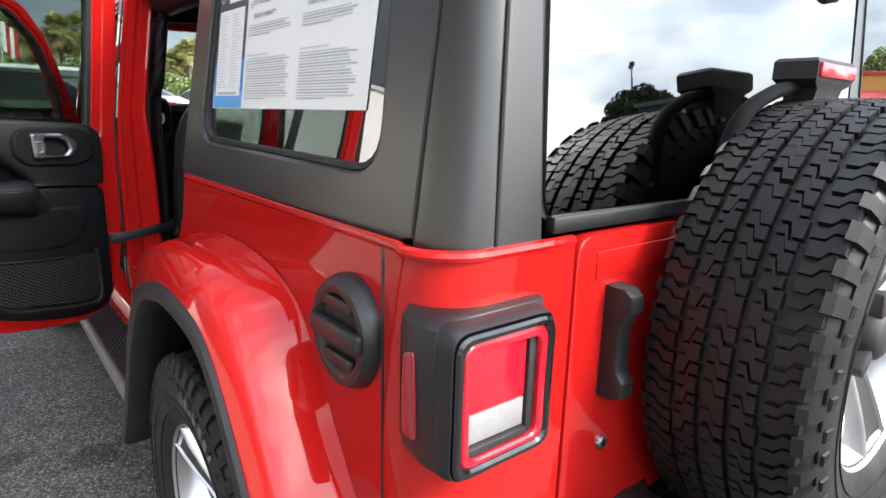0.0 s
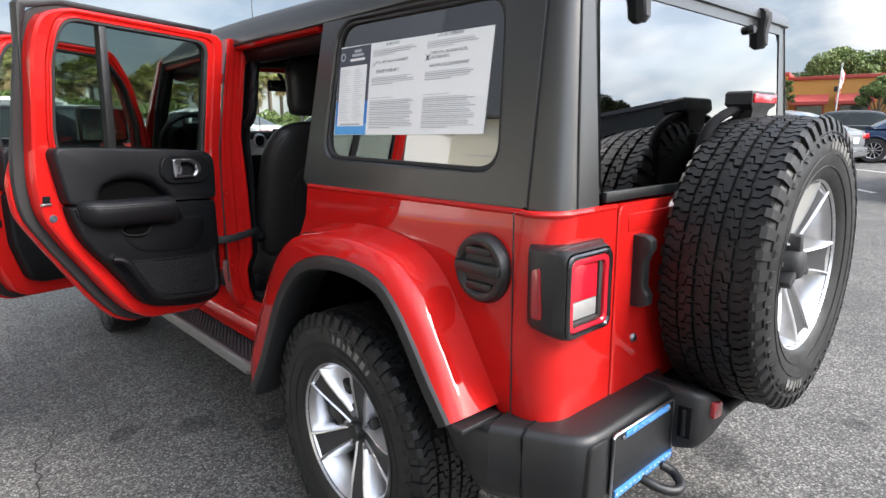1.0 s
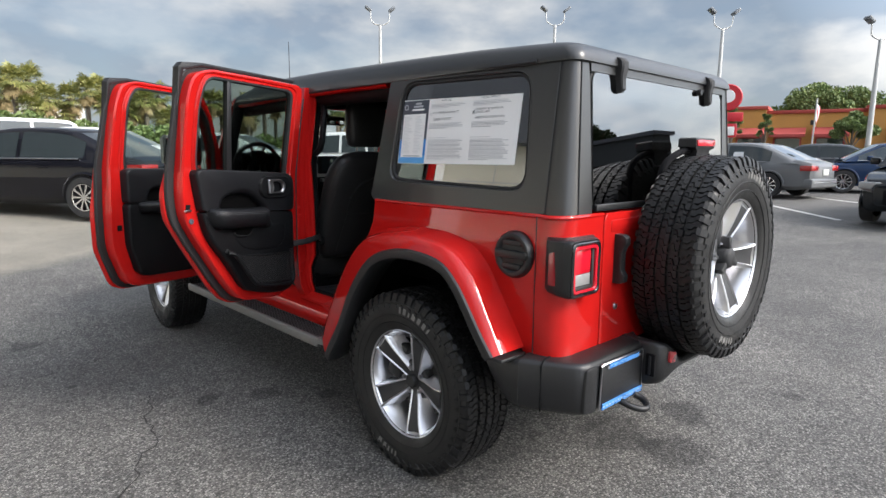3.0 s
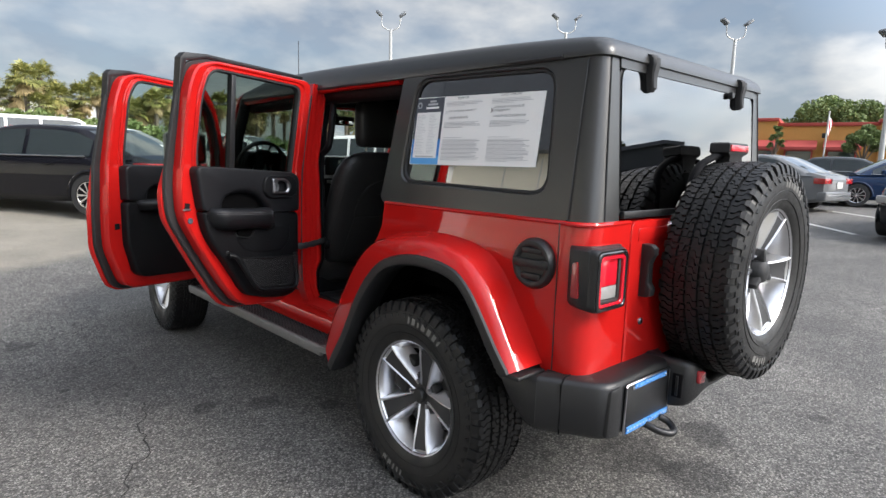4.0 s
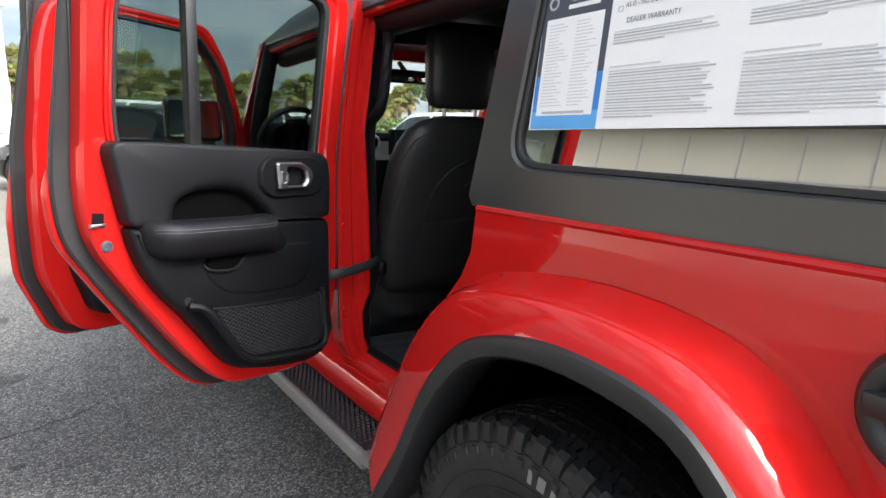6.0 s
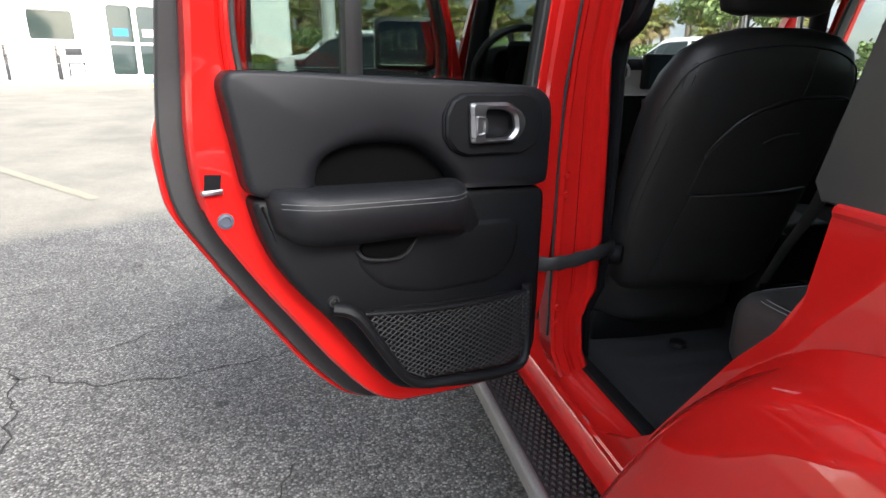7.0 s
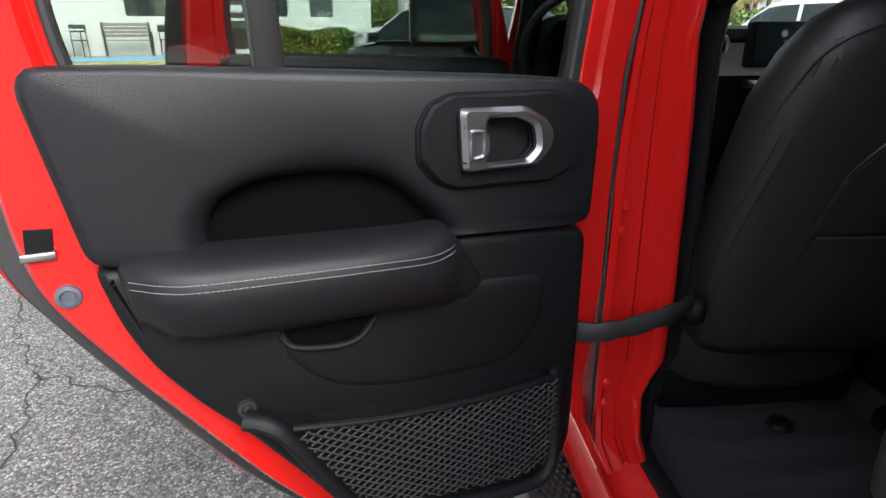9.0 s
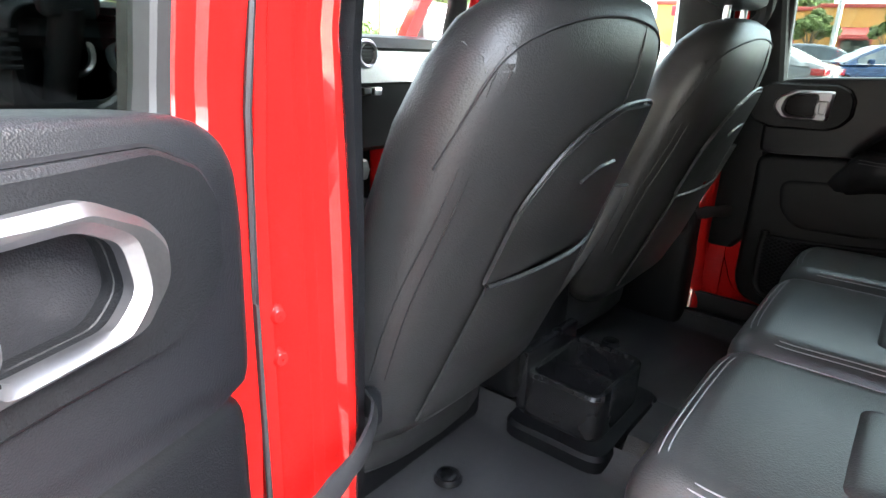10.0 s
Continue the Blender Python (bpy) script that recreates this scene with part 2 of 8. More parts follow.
def rounded(poly, r, n=4):
    """A 2D polygon with rounded corners."""
    out = []
    k = len(poly)
    for i in range(k):
        p0, p1, p2 = Vector(poly[i - 1]), Vector(poly[i]), Vector(poly[(i + 1) % k])
        a, b = p0 - p1, p2 - p1
        d = min(r, a.length * 0.45, b.length * 0.45)
        q0, q2 = p1 + a.normalized() * d, p1 + b.normalized() * d
        for j in range(n + 1):
            t = j / n
            out.append(q0 * (1 - t) ** 2 + p1 * 2 * t * (1 - t) + q2 * t * t)
    return [tuple(p) for p in out]


def by_angle(poly, c, n=128):
    """Points of a polygon met by rays at even angles from c."""
    out = []
    k = len(poly)
    for i in range(n):
        a = 2 * math.pi * (i + 0.5) / n
        d = (math.cos(a), math.sin(a))
        best = None
        for j in range(k):
            x1, y1 = poly[j][0] - c[0], poly[j][1] - c[1]
            x2, y2 = poly[(j + 1) % k][0] - c[0], poly[(j + 1) % k][1] - c[1]
            ex, ey = x2 - x1, y2 - y1
            den = d[0] * ey - d[1] * ex
            if abs(den) < 1e-12:
                continue
            t = (x1 * ey - y1 * ex) / den
            s = (x1 * d[1] - y1 * d[0]) / den
            if t > 0 and -1e-9 <= s <= 1 + 1e-9 and (best is None or t > best):
                best = t
        best = best or 0.0
        out.append((c[0] + d[0] * best, c[1] + d[1] * best))
    return out


def ring(bm, outer, inner, c, h0, h1, f, n=128, bev=0.0):
    """A plate with a hole: outlines in 2D, faces at h0 (back) and h1 (front), laid out by f(u, h, v)."""
    o, i = by_angle(outer, c, n), by_angle(inner, c, n)
    if bev:
        def pull(p, q, k):
            d = Vector((q[0] - p[0], q[1] - p[1]))
            l = d.length or 1e-6
            k = min(k, l * 0.45)
            return (p[0] + d.x / l * k, p[1] + d.y / l * k)
        o2 = [pull(p, q, bev) for p, q in zip(o, i)]
        i2 = [pull(q, p, bev) for p, q in zip(o, i)]
        loops = [(o, h0), (o, h1 - bev), (o2, h1), (i2, h1), (i, h1 - bev), (i, h0)]
    else:
        loops = [(o, h0), (o, h1), (i, h1), (i, h0)]
    rows = [[Vector(f(u, h, v)) for u, v in lp] for lp, h in loops]
    grid(bm, rows, close_u=True, close_v=True)
    return bm


def plate(bm, poly, h0, h1, f, bev=0.0, seg=2, top_only=True):
    """A solid plate with a 2D outline, laid out by f(u, h, v); its front edge bevelled."""
    k = len(poly)
    c = (sum(p[0] for p in poly) / k, sum(p[1] for p in poly) / k)
    loops = [(0.0, h0)]
    if bev:
        for s in range(seg + 1):
            a = math.pi / 2 * s / seg
            loops.append((bev * (1 - math.cos(a)), h1 - bev + bev * math.sin(a)) if h1 > h0 else (bev * (1 - math.cos(a)), h1 + bev - bev * math.sin(a)))
    else:
        loops.append((0.0, h1))
    area = sum(poly[i - 1][0] * poly[i][1] - poly[i][0] * poly[i - 1][1] for i in range(k))
    sg = 1 if area > 0 else -1
    rows = []
    for inset, h in loops:
        row = []
        for i in range(k):
            p0, p1, p2 = Vector(poly[i - 1]), Vector(poly[i]), Vector(poly[(i + 1) % k])
            a, b = (p1 - p0), (p2 - p1)
            na = Vector((-a.y, a.x)).normalized() if a.length > 1e-9 else Vector((0, 0))
            nb = Vector((-b.y, b.x)).normalized() if b.length > 1e-9 else na
            nn = na + nb
            nn = nn.normalized() if nn.length > 1e-6 else na
            q = p1 + nn * inset * sg
            row.append(Vector(f(q.x, h, q.y)))
        rows.append(row)
    vs = grid(bm, rows, close_v=True)
    bm.faces.new(vs[0])
    bm.faces.new(vs[-1])
    return bm


def lerp(a, b, t):
    return a + (b - a) * t


def interp(x, table):
    if x <= table[0][0]:
        return table[0][1]
    for (x0, y0), (x1, y1) in zip(table, table[1:]):
        if x <= x1:
            return lerp(y0, y1, (x - x0) / (x1 - x0))
    return table[-1][1]


def k2(P, s):
    c = (sum(p[0] for p in P) / len(P), sum(p[1] for p in P) / len(P))
    return [(c[0] + (x - c[0]) * s, c[1] + (z - c[1]) * s) for x, z in P]


# ---- ground ----
def gh(x, y):
    """Height of the lot: level round the car, rising gently outwards."""
    d = math.hypot(x + 1.2, y)
    t = max(0.0, d - 3.5)
    side = 1 - 0.45 * min(1.0, max(0.0, (x - 3) / 7))
    return side * 1.3 * (1 - math.exp(-(t * 0.062 * (t / (t + 1.2))) / 1.3)) if t > 0 else 0.0


def asphalt():
    m, N, L, b = nodes_of("asphalt")
    tc = N.new("ShaderNodeTexCoord")
    P = tc.outputs["Object"]

    def noise_at(s, d=4.0, r=0.55):
        n = N.new("ShaderNodeTexNoise")
        n.inputs["Scale"].default_value = s
        n.inputs["Detail"].default_value = d
        n.inputs["Roughness"].default_value = r
        L.new(P, n.inputs["Vector"])
        return n

    def ramp(src, stops):
        r = N.new("ShaderNodeValToRGB")
        el = r.color_ramp.elements
        while len(el) < len(stops):
            el.new(0.5)
        for e, (p, c) in zip(el, stops):
            e.position, e.color = p, (*c, 1)
        L.new(src, r.inputs["Fac"])
        return r.outputs["Color"]

    def mix(kind, fac, a, c):
        x = N.new("ShaderNodeMixRGB")
        x.blend_type = kind
        for k, v in (("Fac", fac), ("Color1", a), ("Color2", c)):
            if isinstance(v, (int, float)):
                x.inputs[k].default_value = v
            elif isinstance(v, tuple):
                x.inputs[k].default_value = (*v, 1)
            else:
                L.new(v, x.inputs[k])
        return x.outputs["Color"]

    vo = N.new("ShaderNodeTexVoronoi")
    vo.inputs["Scale"].default_value = 116
    L.new(P, vo.inputs["Vector"])
    sep = N.new("ShaderNodeSeparateColor")
    L.new(vo.outputs["Color"], sep.inputs["Color"])
    stone = ramp(sep.outputs["Red"], [(0.0, (0.064, 0.062, 0.058)), (0.4, (0.134, 0.129, 0.120)), (0.75, (0.208, 0.200, 0.186)), (1.0, (0.36, 0.345, 0.32))])
    gap = ramp(vo.outputs["Distance"], [(0.25, (1.06, 1.06, 1.06)), (0.72, (0.36, 0.36, 0.36))])
    base = mix("MULTIPLY", 0.85, stone, gap)
    big = ramp(noise_at(0.7, 6, 0.6).outputs["Fac"], [(0.3, (0.62, 0.62, 0.635)), (0.7, (1.16, 1.15, 1.14))])
    base = mix("MULTIPLY", 1.0, base, big)
    mid = ramp(noise_at(7, 5, 0.6).outputs["Fac"], [(0.35, (0.84, 0.84, 0.84)), (0.7, (1.1, 1.1, 1.1))])
    base = mix("MULTIPLY", 1.0, base, mid)
    # oil spots
    wob = noise_at(5.0, 4)
    for sx, sy, r in SPOTS:
        d = N.new("ShaderNodeVectorMath")
        d.operation = "DISTANCE"
        d.inputs[1].default_value = (sx, sy, 0)
        L.new(P, d.inputs[0])
        a = N.new("ShaderNodeMath")
        a.operation = "MULTIPLY_ADD"
        a.inputs[1].default_value = 1.0 / r
        L.new(d.outputs["Value"], a.inputs[0])
        L.new(wob.outputs["Fac"], a.inputs[2])
        k = ramp(a.outputs[0], [(0.85, (0.42, 0.42, 0.43)), (1.35, (1, 1, 1))])
        base = mix("MULTIPLY", 0.85, base, k)
    # sunlit ground past the shadow's edge, painted paler and warmer
    dp = N.new("ShaderNodeVectorMath")
    dp.operation = "DOT_PRODUCT"
    dp.inputs[1].default_value = (-0.505, 0.863, 0)
    L.new(P, dp.inputs[0])
    e = N.new("ShaderNodeMath")
    e.operation = "MULTIPLY_ADD"
    e.inputs[1].default_value = 0.7
    L.new(noise_at(1.3, 5).outputs["Fac"], e.inputs[0])
    L.new(dp.outputs["Value"], e.inputs[2])
    mk = N.new("ShaderNodeMapRange")
    mk.inputs["From Min"].default_value = 5.95
    mk.inputs["From Max"].default_value = 6.35
    L.new(e.outputs[0], mk.inputs["Value"])
    sunlit = ramp(noise_at(1.1, 8, 0.65).outputs["Fac"], [(0.3, (0.165, 0.152, 0.126)), (0.7, (0.26, 0.238, 0.196))])
    sunlit = mix("MULTIPLY", 0.5, sunlit, ramp(sep.outputs["Green"], [(0.0, (0.65, 0.65, 0.65)), (1.0, (1.25, 1.25, 1.25))]))
    col = mix("MIX", mk.outputs[0], base, sunlit)
    L.new(col, b.inputs["Base Color"])
    b.inputs["Roughness"].default_value = 0.85
    bp = N.new("ShaderNodeBump")
    bp.inputs["Strength"].default_value = 0.65
    bp.inputs["Distance"].default_value = 0.005
    inv = N.new("ShaderNodeMath")
    inv.operation = "SUBTRACT"
    inv.inputs[0].default_value = 1.0
    L.new(vo.outputs["Distance"], inv.inputs[1])
    L.new(inv.outputs[0], bp.inputs["Height"])
    L.new(bp.outputs["Normal"], b.inputs["Normal"])
    return m


SPOTS = [(-1.21, 1.33, 0.16), (-0.93, 1.20, 0.20), (-1.78, 3.12, 0.24), (-1.87, 4.30, 0.20), (0.15, -0.45, 0.42), (0.16, -0.74, 0.36), (0.62, -0.57, 0.30), (-0.66, 0.95, 0.15), (-2.1, 0.62, 0.10), (0.75, -1.7, 0.16), (-1.72, 2.05, 0.07), (-0.35, -1.75, 0.12), (1.3, -0.9, 0.14), (-2.5, 3.9, 0.12)]
ASPHALT = asphalt()
bm = bmesh.new()
radii = [0.0, 0.8, 1.6, 2.4, 3.2, 3.8, 4.4, 5, 5.6, 6.4, 7.4, 8.6, 10, 12, 14.5, 18, 22, 27, 34, 45, 70, 120, 250, 600, 2000]
rows = []
for r in radii[1:]:
    rows.append([Vector((-1.2 + r * math.cos(a), r * math.sin(a), gh(-1.2 + r * math.cos(a), r * math.sin(a)))) for a in (2 * math.pi * i / 72 for i in range(72))])
vs = grid(bm, rows, close_v=True)
c = bm.verts.new((-1.2, 0, 0))
for i in range(72):
    bm.faces.new((c, vs[0][i], vs[0][(i + 1) % 72]))
solo("ground", bm, ASPHALT, "grey cracked asphalt parking lot with dark oil spots", "ground", kind="structure", angle=180)

# cracks
CRACK = mat("crack_dirt", (0.018, 0.017, 0.016), rough=0.95, vary=0.3, scale=30)


def crack(pts, w, seed):
    rnd = random.Random(seed)
    P = [Vector((x, y, 0)) for x, y in pts]
    line = []
    for a, b in zip(P, P[1:]):
        n = max(2, int((b - a).length / 0.045))
        s = (b - a).cross(Vector((0, 0, 1))).normalized()
        for i in range(n):
            line.append(a.lerp(b, i / n) + s * rnd.uniform(-0.028, 0.028))
    line.append(P[-1])
    bm = bmesh.new()
    row = []
    for i, p in enumerate(line):
        q = line[min(i + 1, len(line) - 1)] - line[max(i - 1, 0)]
        s = q.cross(Vector((0, 0, 1))).normalized()
        ww = w * rnd.uniform(0.35, 1.0)
        row.append([Vector((v.x, v.y, gh(v.x, v.y) + 0.004)) for v in (p - s * ww, p + s * ww)])
    grid(bm, row)
    solo("pavement_crack", bm, CRACK, "thin jagged crack running through the asphalt", "crack", kind="structure")


crack([(-3.9, 4.35), (-3.35, 3.6), (-2.95, 2.85), (-2.62, 2.45), (-2.42, 1.86), (-2.75, 1.35), (-3.1, 0.9)], 0.006, 1)
crack([(-2.62, 2.45), (-2.24, 2.29), (-1.7, 2.35), (-1.2, 2.6)], 0.005, 2)
crack([(-2.35, 2.62), (-1.9, 3.0), (-1.3, 3.3)], 0.004, 3)
crack([(-1.45, 1.6), (-1.6, 1.0), (-1.9, 0.5), (-2.0, -0.1), (-2.4, -0.7)], 0.005, 4)
crack([(-4.9, 3.5), (-4.2, 3.0), (-3.6, 2.75)], 0.005, 5)
crack([(-3.2, 3.4), (-2.6, 3.6), (-2.0, 4.3)], 0.004, 6)


# ---- the red four-door off-road car ----
car = thing("offroad_car", "red four-door off-road car with black hardtop, all doors open", "car")


def tub_x(y, z):
    """Left side of the tub: almost upright, gently curved."""
    return -(0.757 + 0.020 * math.sin(math.pi * min(1, max(0, (z - 0.55) / 0.61))) )


def tub_path(z, inset=0.0):
    """Plan of the left quarter at height z, from the door opening round the corner to the tailgate."""
    x = tub_x(0, z) + inset
    r = 0.085
    yb = -0.70 + inset
    pts = []
    for i in range(9):
        a = math.pi / 2 * i / 8
        pts.append((x + r - r * math.cos(a), yb + r - r * math.sin(a)))
    return x, r, yb, pts


def mirrored(ob):
    """The same part on the other side of the car."""
    me = ob.data.copy()
    me.transform(Matrix.Diagonal((-1, 1, 1, 1)))
    me.flip_normals()
    o = new(ob.name.split(".")[0], me)
    o.parent = ob.parent
    if "label" in ob:
        o["label"] = ob["label"]
    return o


def both(ob):
    mirrored(ob)
    return ob


ARCH = [(0.62, 0.44), (0.54, 0.58), (0.42, 0.76), (0.30, 0.90), (0.16, 0.985), (-0.03, 1.005), (-0.20, 0.995), (-0.33, 0.945), (-0.42, 0.84), (-0.50, 0.74), (-0.60, 0.62)]
OPEN = [(0.352, 1.163), (0.357, 1.06), (0.385, 1.0), (0.44, 0.935), (0.52, 0.82), (0.60, 0.71), (0.68, 0.645), (0.76, 0.60), (0.82, 0.575)]

# rear quarter: columns with the wheel opening below and the door opening ahead
bm = bmesh.new()
ys = sorted({*(0.352 - 0.01 * 0 - i * 0.0306 for i in range(32)), *(a[0] for a in OPEN)}, reverse=True)
cols = []
for y in ys:
    top = interp(y, OPEN) if y > 0.352 else 1.163
    low = min(interp(-y, [(-a, b) for a, b in ARCH]) - 0.02, top - 0.01) if y < 0.62 else 0.45
    if y < -0.60:
        low = 0.60
    cols.append([Vector((tub_x(y, lerp(low, top, t)), y, lerp(low, top, t))) for t in (j / 12 for j in range(13))])
x, r, yb, arc = tub_path(1.0)
for px, py in arc[1:]:
    cols.append([Vector((px + tub_x(0, z) - x, py, z)) for z in (lerp(0.60, 1.163, j / 12) for j in range(13))])
cols.append([Vector((-0.512, -0.70, z)) for z in (lerp(0.60, 1.163, j / 12) for j in range(13))])
grid(bm, cols)
thicken(bm, 0.012)
both(part("quarter_panel", bm, RED, car, "glossy red rear quarter panel"))
# rolled belt edge on top of the quarter
bm = bmesh.new()
tube(bm, [(-0.752, 0.352, 1.158), (-0.752, -0.60, 1.158)] + [(px + 0.006, py + 0.004, 1.158) for px, py in arc[1:]] + [(-0.512, -0.694, 1.158)], 0.0085, 8)
both(part("belt_bead", bm, RED, car))
# seam between quarter and corner
bm = B(-0.7790, -0.775, -0.5995, -0.5975, 0.62, 1.16)
both(part("corner_seam", bm, SEAL, car, "dark panel gap"))

# fender flare, painted, with a black lip
LIP = [(0.545, 0.40), (0.50, 0.47), (0.447, 0.545), (0.393, 0.635), (0.317, 0.77), (0.217, 0.89), (0.123, 0.950), (-0.018, 0.985), (-0.16, 0.985), (-0.27, 0.962), (-0.345, 0.905), (-0.405, 0.83), (-0.465, 0.745), (-0.53, 0.665)]
JOIN = [(0.66, 0.50), (0.625, 0.60), (0.575, 0.70), (0.51, 0.81), (0.43, 0.92), (0.33, 1.005), (0.21, 1.045), (0.02, 1.066), (-0.15, 1.06), (-0.28, 1.03), (-0.37, 0.965), (-0.435, 0.88), (-0.50, 0.775), (-0.555, 0.68)]
lp = smooth_loop([(a, b, 0) for a, b in LIP], 3, False)
jn = smooth_loop([(a, b, 0) for a, b in JOIN], 3, False)
bm = bmesh.new()
rows = []
for p, q in zip(lp, jn):
    d = (q - p)
    row = []
    for t, xx in ((1.0, -0.771), (0.95, -0.790), (0.88, -0.830), (0.80, -0.866), (0.72, -0.886), (0.62, -0.896), (0.42, -0.907), (0.16, -0.918), (0.06, -0.921)):
        row.append(Vector((xx, p.x + d.x * t, p.y + d.y * t)))
    rows.append(row)
grid(bm, rows)
thicken(bm, 0.006)
fl = part("fender_flare", bm, RED, car, "painted red flared wheel arch")
both(fl)
bm = bmesh.new()
rows = []
for p, q in zip(lp, jn):
    d = (q - p).normalized()
    row = []
    for off, xx in ((0.006, -0.918), (0.002, -0.925), (-0.008, -0.927), (-0.028, -0.924), (-0.034, -0.916), (-0.034, -0.86), (-0.02, -0.80)):
        row.append(Vector((xx, p.x + d.x * off, p.y + d.y * off)))
    rows.append(row)
grid(bm, rows)
thicken(bm, -0.004)
both(part("flare_lip", bm, BLACKPLASTIC, car, "black plastic wheel arch lip"))
# end cap under the flare's rear tip
bm = B(-0.918, -0.78, -0.575, -0.475, 0.651, 0.668, 0.006)
both(part("flare_end", bm, BLACKPLASTIC, car))

# wheel well liner
bm = bmesh.new()
rows = []
for a in (radians(10 + 160 * i / 20) for i in range(21)):
    cy, cz = 0.53 * math.cos(a), 0.42 + 0.56 * math.sin(a)
    rows.append([Vector((xx, cy, cz)) for xx in (-0.80, -0.70, -0.52)])
grid(bm, rows)
thicken(bm, 0.01)
both(part("wheel_well", bm, CAVITY, car, "dark wheel well liner"))
bm = B(-0.53, -0.51, -0.50, 0.50, 0.52, 1.0)
both(part("well_wall", bm, CAVITY, car))

# sill under the doors
bm = bmesh.new()
cols = []
for y in (0.66, 0.8, 1.0, 1.4, 1.8, 2.2, 2.5):
    cols.append([Vector(p) for p in ((-0.66, y, 0.60), (-0.715, y, 0.592), (-0.745, y, 0.565), (-0.768, y, 0.53), (-0.772, y, 0.48), (-0.76, y, 0.45), (-0.70, y, 0.44))])
grid(bm, cols)
thicken(bm, 0.01)
both(part("sill", bm, RED, car, "red door sill"))
bm = bmesh.new()
tube(bm, [(-0.757, 0.66, 0.566), (-0.757, 1.05, 0.566)], 0.006, 6)
both(part("sill_bead", bm, RED, car))

# B pillar: flanged red post with pressed ribs
bm = bmesh.new()
PIL = [  # z, outer x, inner x, y of face
    (0.585, -0.775, -0.690, 1.045), (0.65, -0.800, -0.711, 1.050), (0.735, -0.806, -0.716, 1.052), (0.77, -0.808, -0.702, 1.052), (0.80, -0.808, -0.684, 1.052), (0.93, -0.808, -0.682, 1.052),
    (1.08, -0.807, -0.686, 1.052), (1.20, -0.805, -0.690, 1.052), (1.32, -0.796, -0.700, 1.05), (1.50, -0.772, -0.675, 1.05), (1.72, -0.738, -0.645, 1.05)]
rows = []
for z, xo, xi, y in PIL:
    w = xi - xo
    rib = [(0, 0.075), (0, 0.0), (0.10, 0.0), (0.16, 0.006), (0.40, 0.008), (0.46, 0.018), (0.52, 0.019), (0.58, 0.010), (0.74, 0.010), (0.80, 0.002), (0.86, 0.001), (0.93, 0.006), (1.0, 0.02), (1.0, 0.08)]
    rows.append([Vector((xo + w * s, y + dy, z)) for s, dy in rib])
grid(bm, rows)
thicken(bm, 0.004)
both(part("door_pillar", bm, RED, car, "red door pillar with pressed ribs"))
bm = bmesh.new()
tube(bm, [(-0.815, 1.046, 0.70), (-0.815, 1.046, 1.1), (-0.811, 1.044, 1.26), (-0.785, 1.044, 1.46), (-0.752, 1.044, 1.66)], 0.0032, 6)
both(part("pillar_seal", bm, SEAL, car, "black rubber door seal"))
for z in (1.078, 1.035, 0.765, 0.725):
    bm = bmesh.new()
    revolve(bm, [(0.001, -0.006), (0.006, -0.006), (0.0075, -0.004), (0.008, 0.0), (0.010, 0.002), (0.010, 0.008)], 12, along_y)
    bmesh.ops.translate(bm, verts=bm.verts, vec=(-0.790, 1.054, z))
    both(part("hinge_bolt", bm, RED, car, "painted red hinge bolt"))
# padded black inner pillar cover with grab handle
bm = bmesh.new()
rows = []
for z, xo, yy in ((0.58, -0.700, 1.09), (0.73, -0.706, 1.085), (0.80, -0.678, 1.08), (1.1, -0.674, 1.08), (1.3, -0.682, 1.075), (1.5, -0.660, 1.075), (1.68, -0.630, 1.075)):
    rows.append([Vector((xo + 0.014 + 0.024 * math.cos(a), yy + 0.07 + 0.07 * math.sin(a), z)) for a in (2 * math.pi * j / 14 for j in range(14))])
grid(bm, rows, close_v=True)
both(part("pillar_cover", bm, TRIM, car, "black padded pillar cover"))
bm = bmesh.new()
tube(bm, smooth_loop([(-0.625, 1.07, 1.66), (-0.640, 1.02, 1.62), (-0.655, 1.005, 1.54), (-0.665, 1.005, 1.46), (-0.672, 1.02, 1.40), (-0.672, 1.07, 1.37)], 4, False), 0.018, 8)
both(part("grab_handle", bm, TRIM, car, "black rubber grab handle"))
bm = bmesh.new()
revolve(bm, [(0.001, -0.020), (0.020, -0.020), (0.026, -0.014), (0.028, 0.0), (0.028, 0.03)], 18, along_y)
bmesh.ops.rotate(bm, verts=bm.verts, matrix=Matrix.Rotation(radians(50), 3, "Z"))
bmesh.ops.translate(bm, verts=bm.verts, vec=(-0.622, 1.118, 0.868))
both(part("strap_anchor", bm, TRIM, car, "black round strap anchor"))
bm = bmesh.new()
st = smooth_loop([(-0.630, 1.112, 0.885), (-0.665, 1.06, 0.905), (-0.72, 1.022, 0.905), (-0.79, 1.004, 0.897), (-0.84, 1.000, 0.894), (-0.874, 1.014, 0.893)], 4, False)
tube(bm, st, [0.0055 + 0.0006 * math.sin(i * 1.9) for i in range(len(st))], 10, flat=3.0)
both(part("door_strap", bm, SEAL, car, "black fabric door check strap"))

# set the post and its fittings on the hinge line
for o in list(car.children):
    if o.name.split(".")[0] in ("door_pillar", "pillar_seal", "hinge_bolt", "hinge_plate", "pillar_cover", "grab_handle", "strap_anchor", "door_strap"):
        left = sum(v.co.x for v in o.data.vertices) < 0
        o.data.transform(Matrix.Translation((0.024 if left else -0.024, -0.028, 0)))

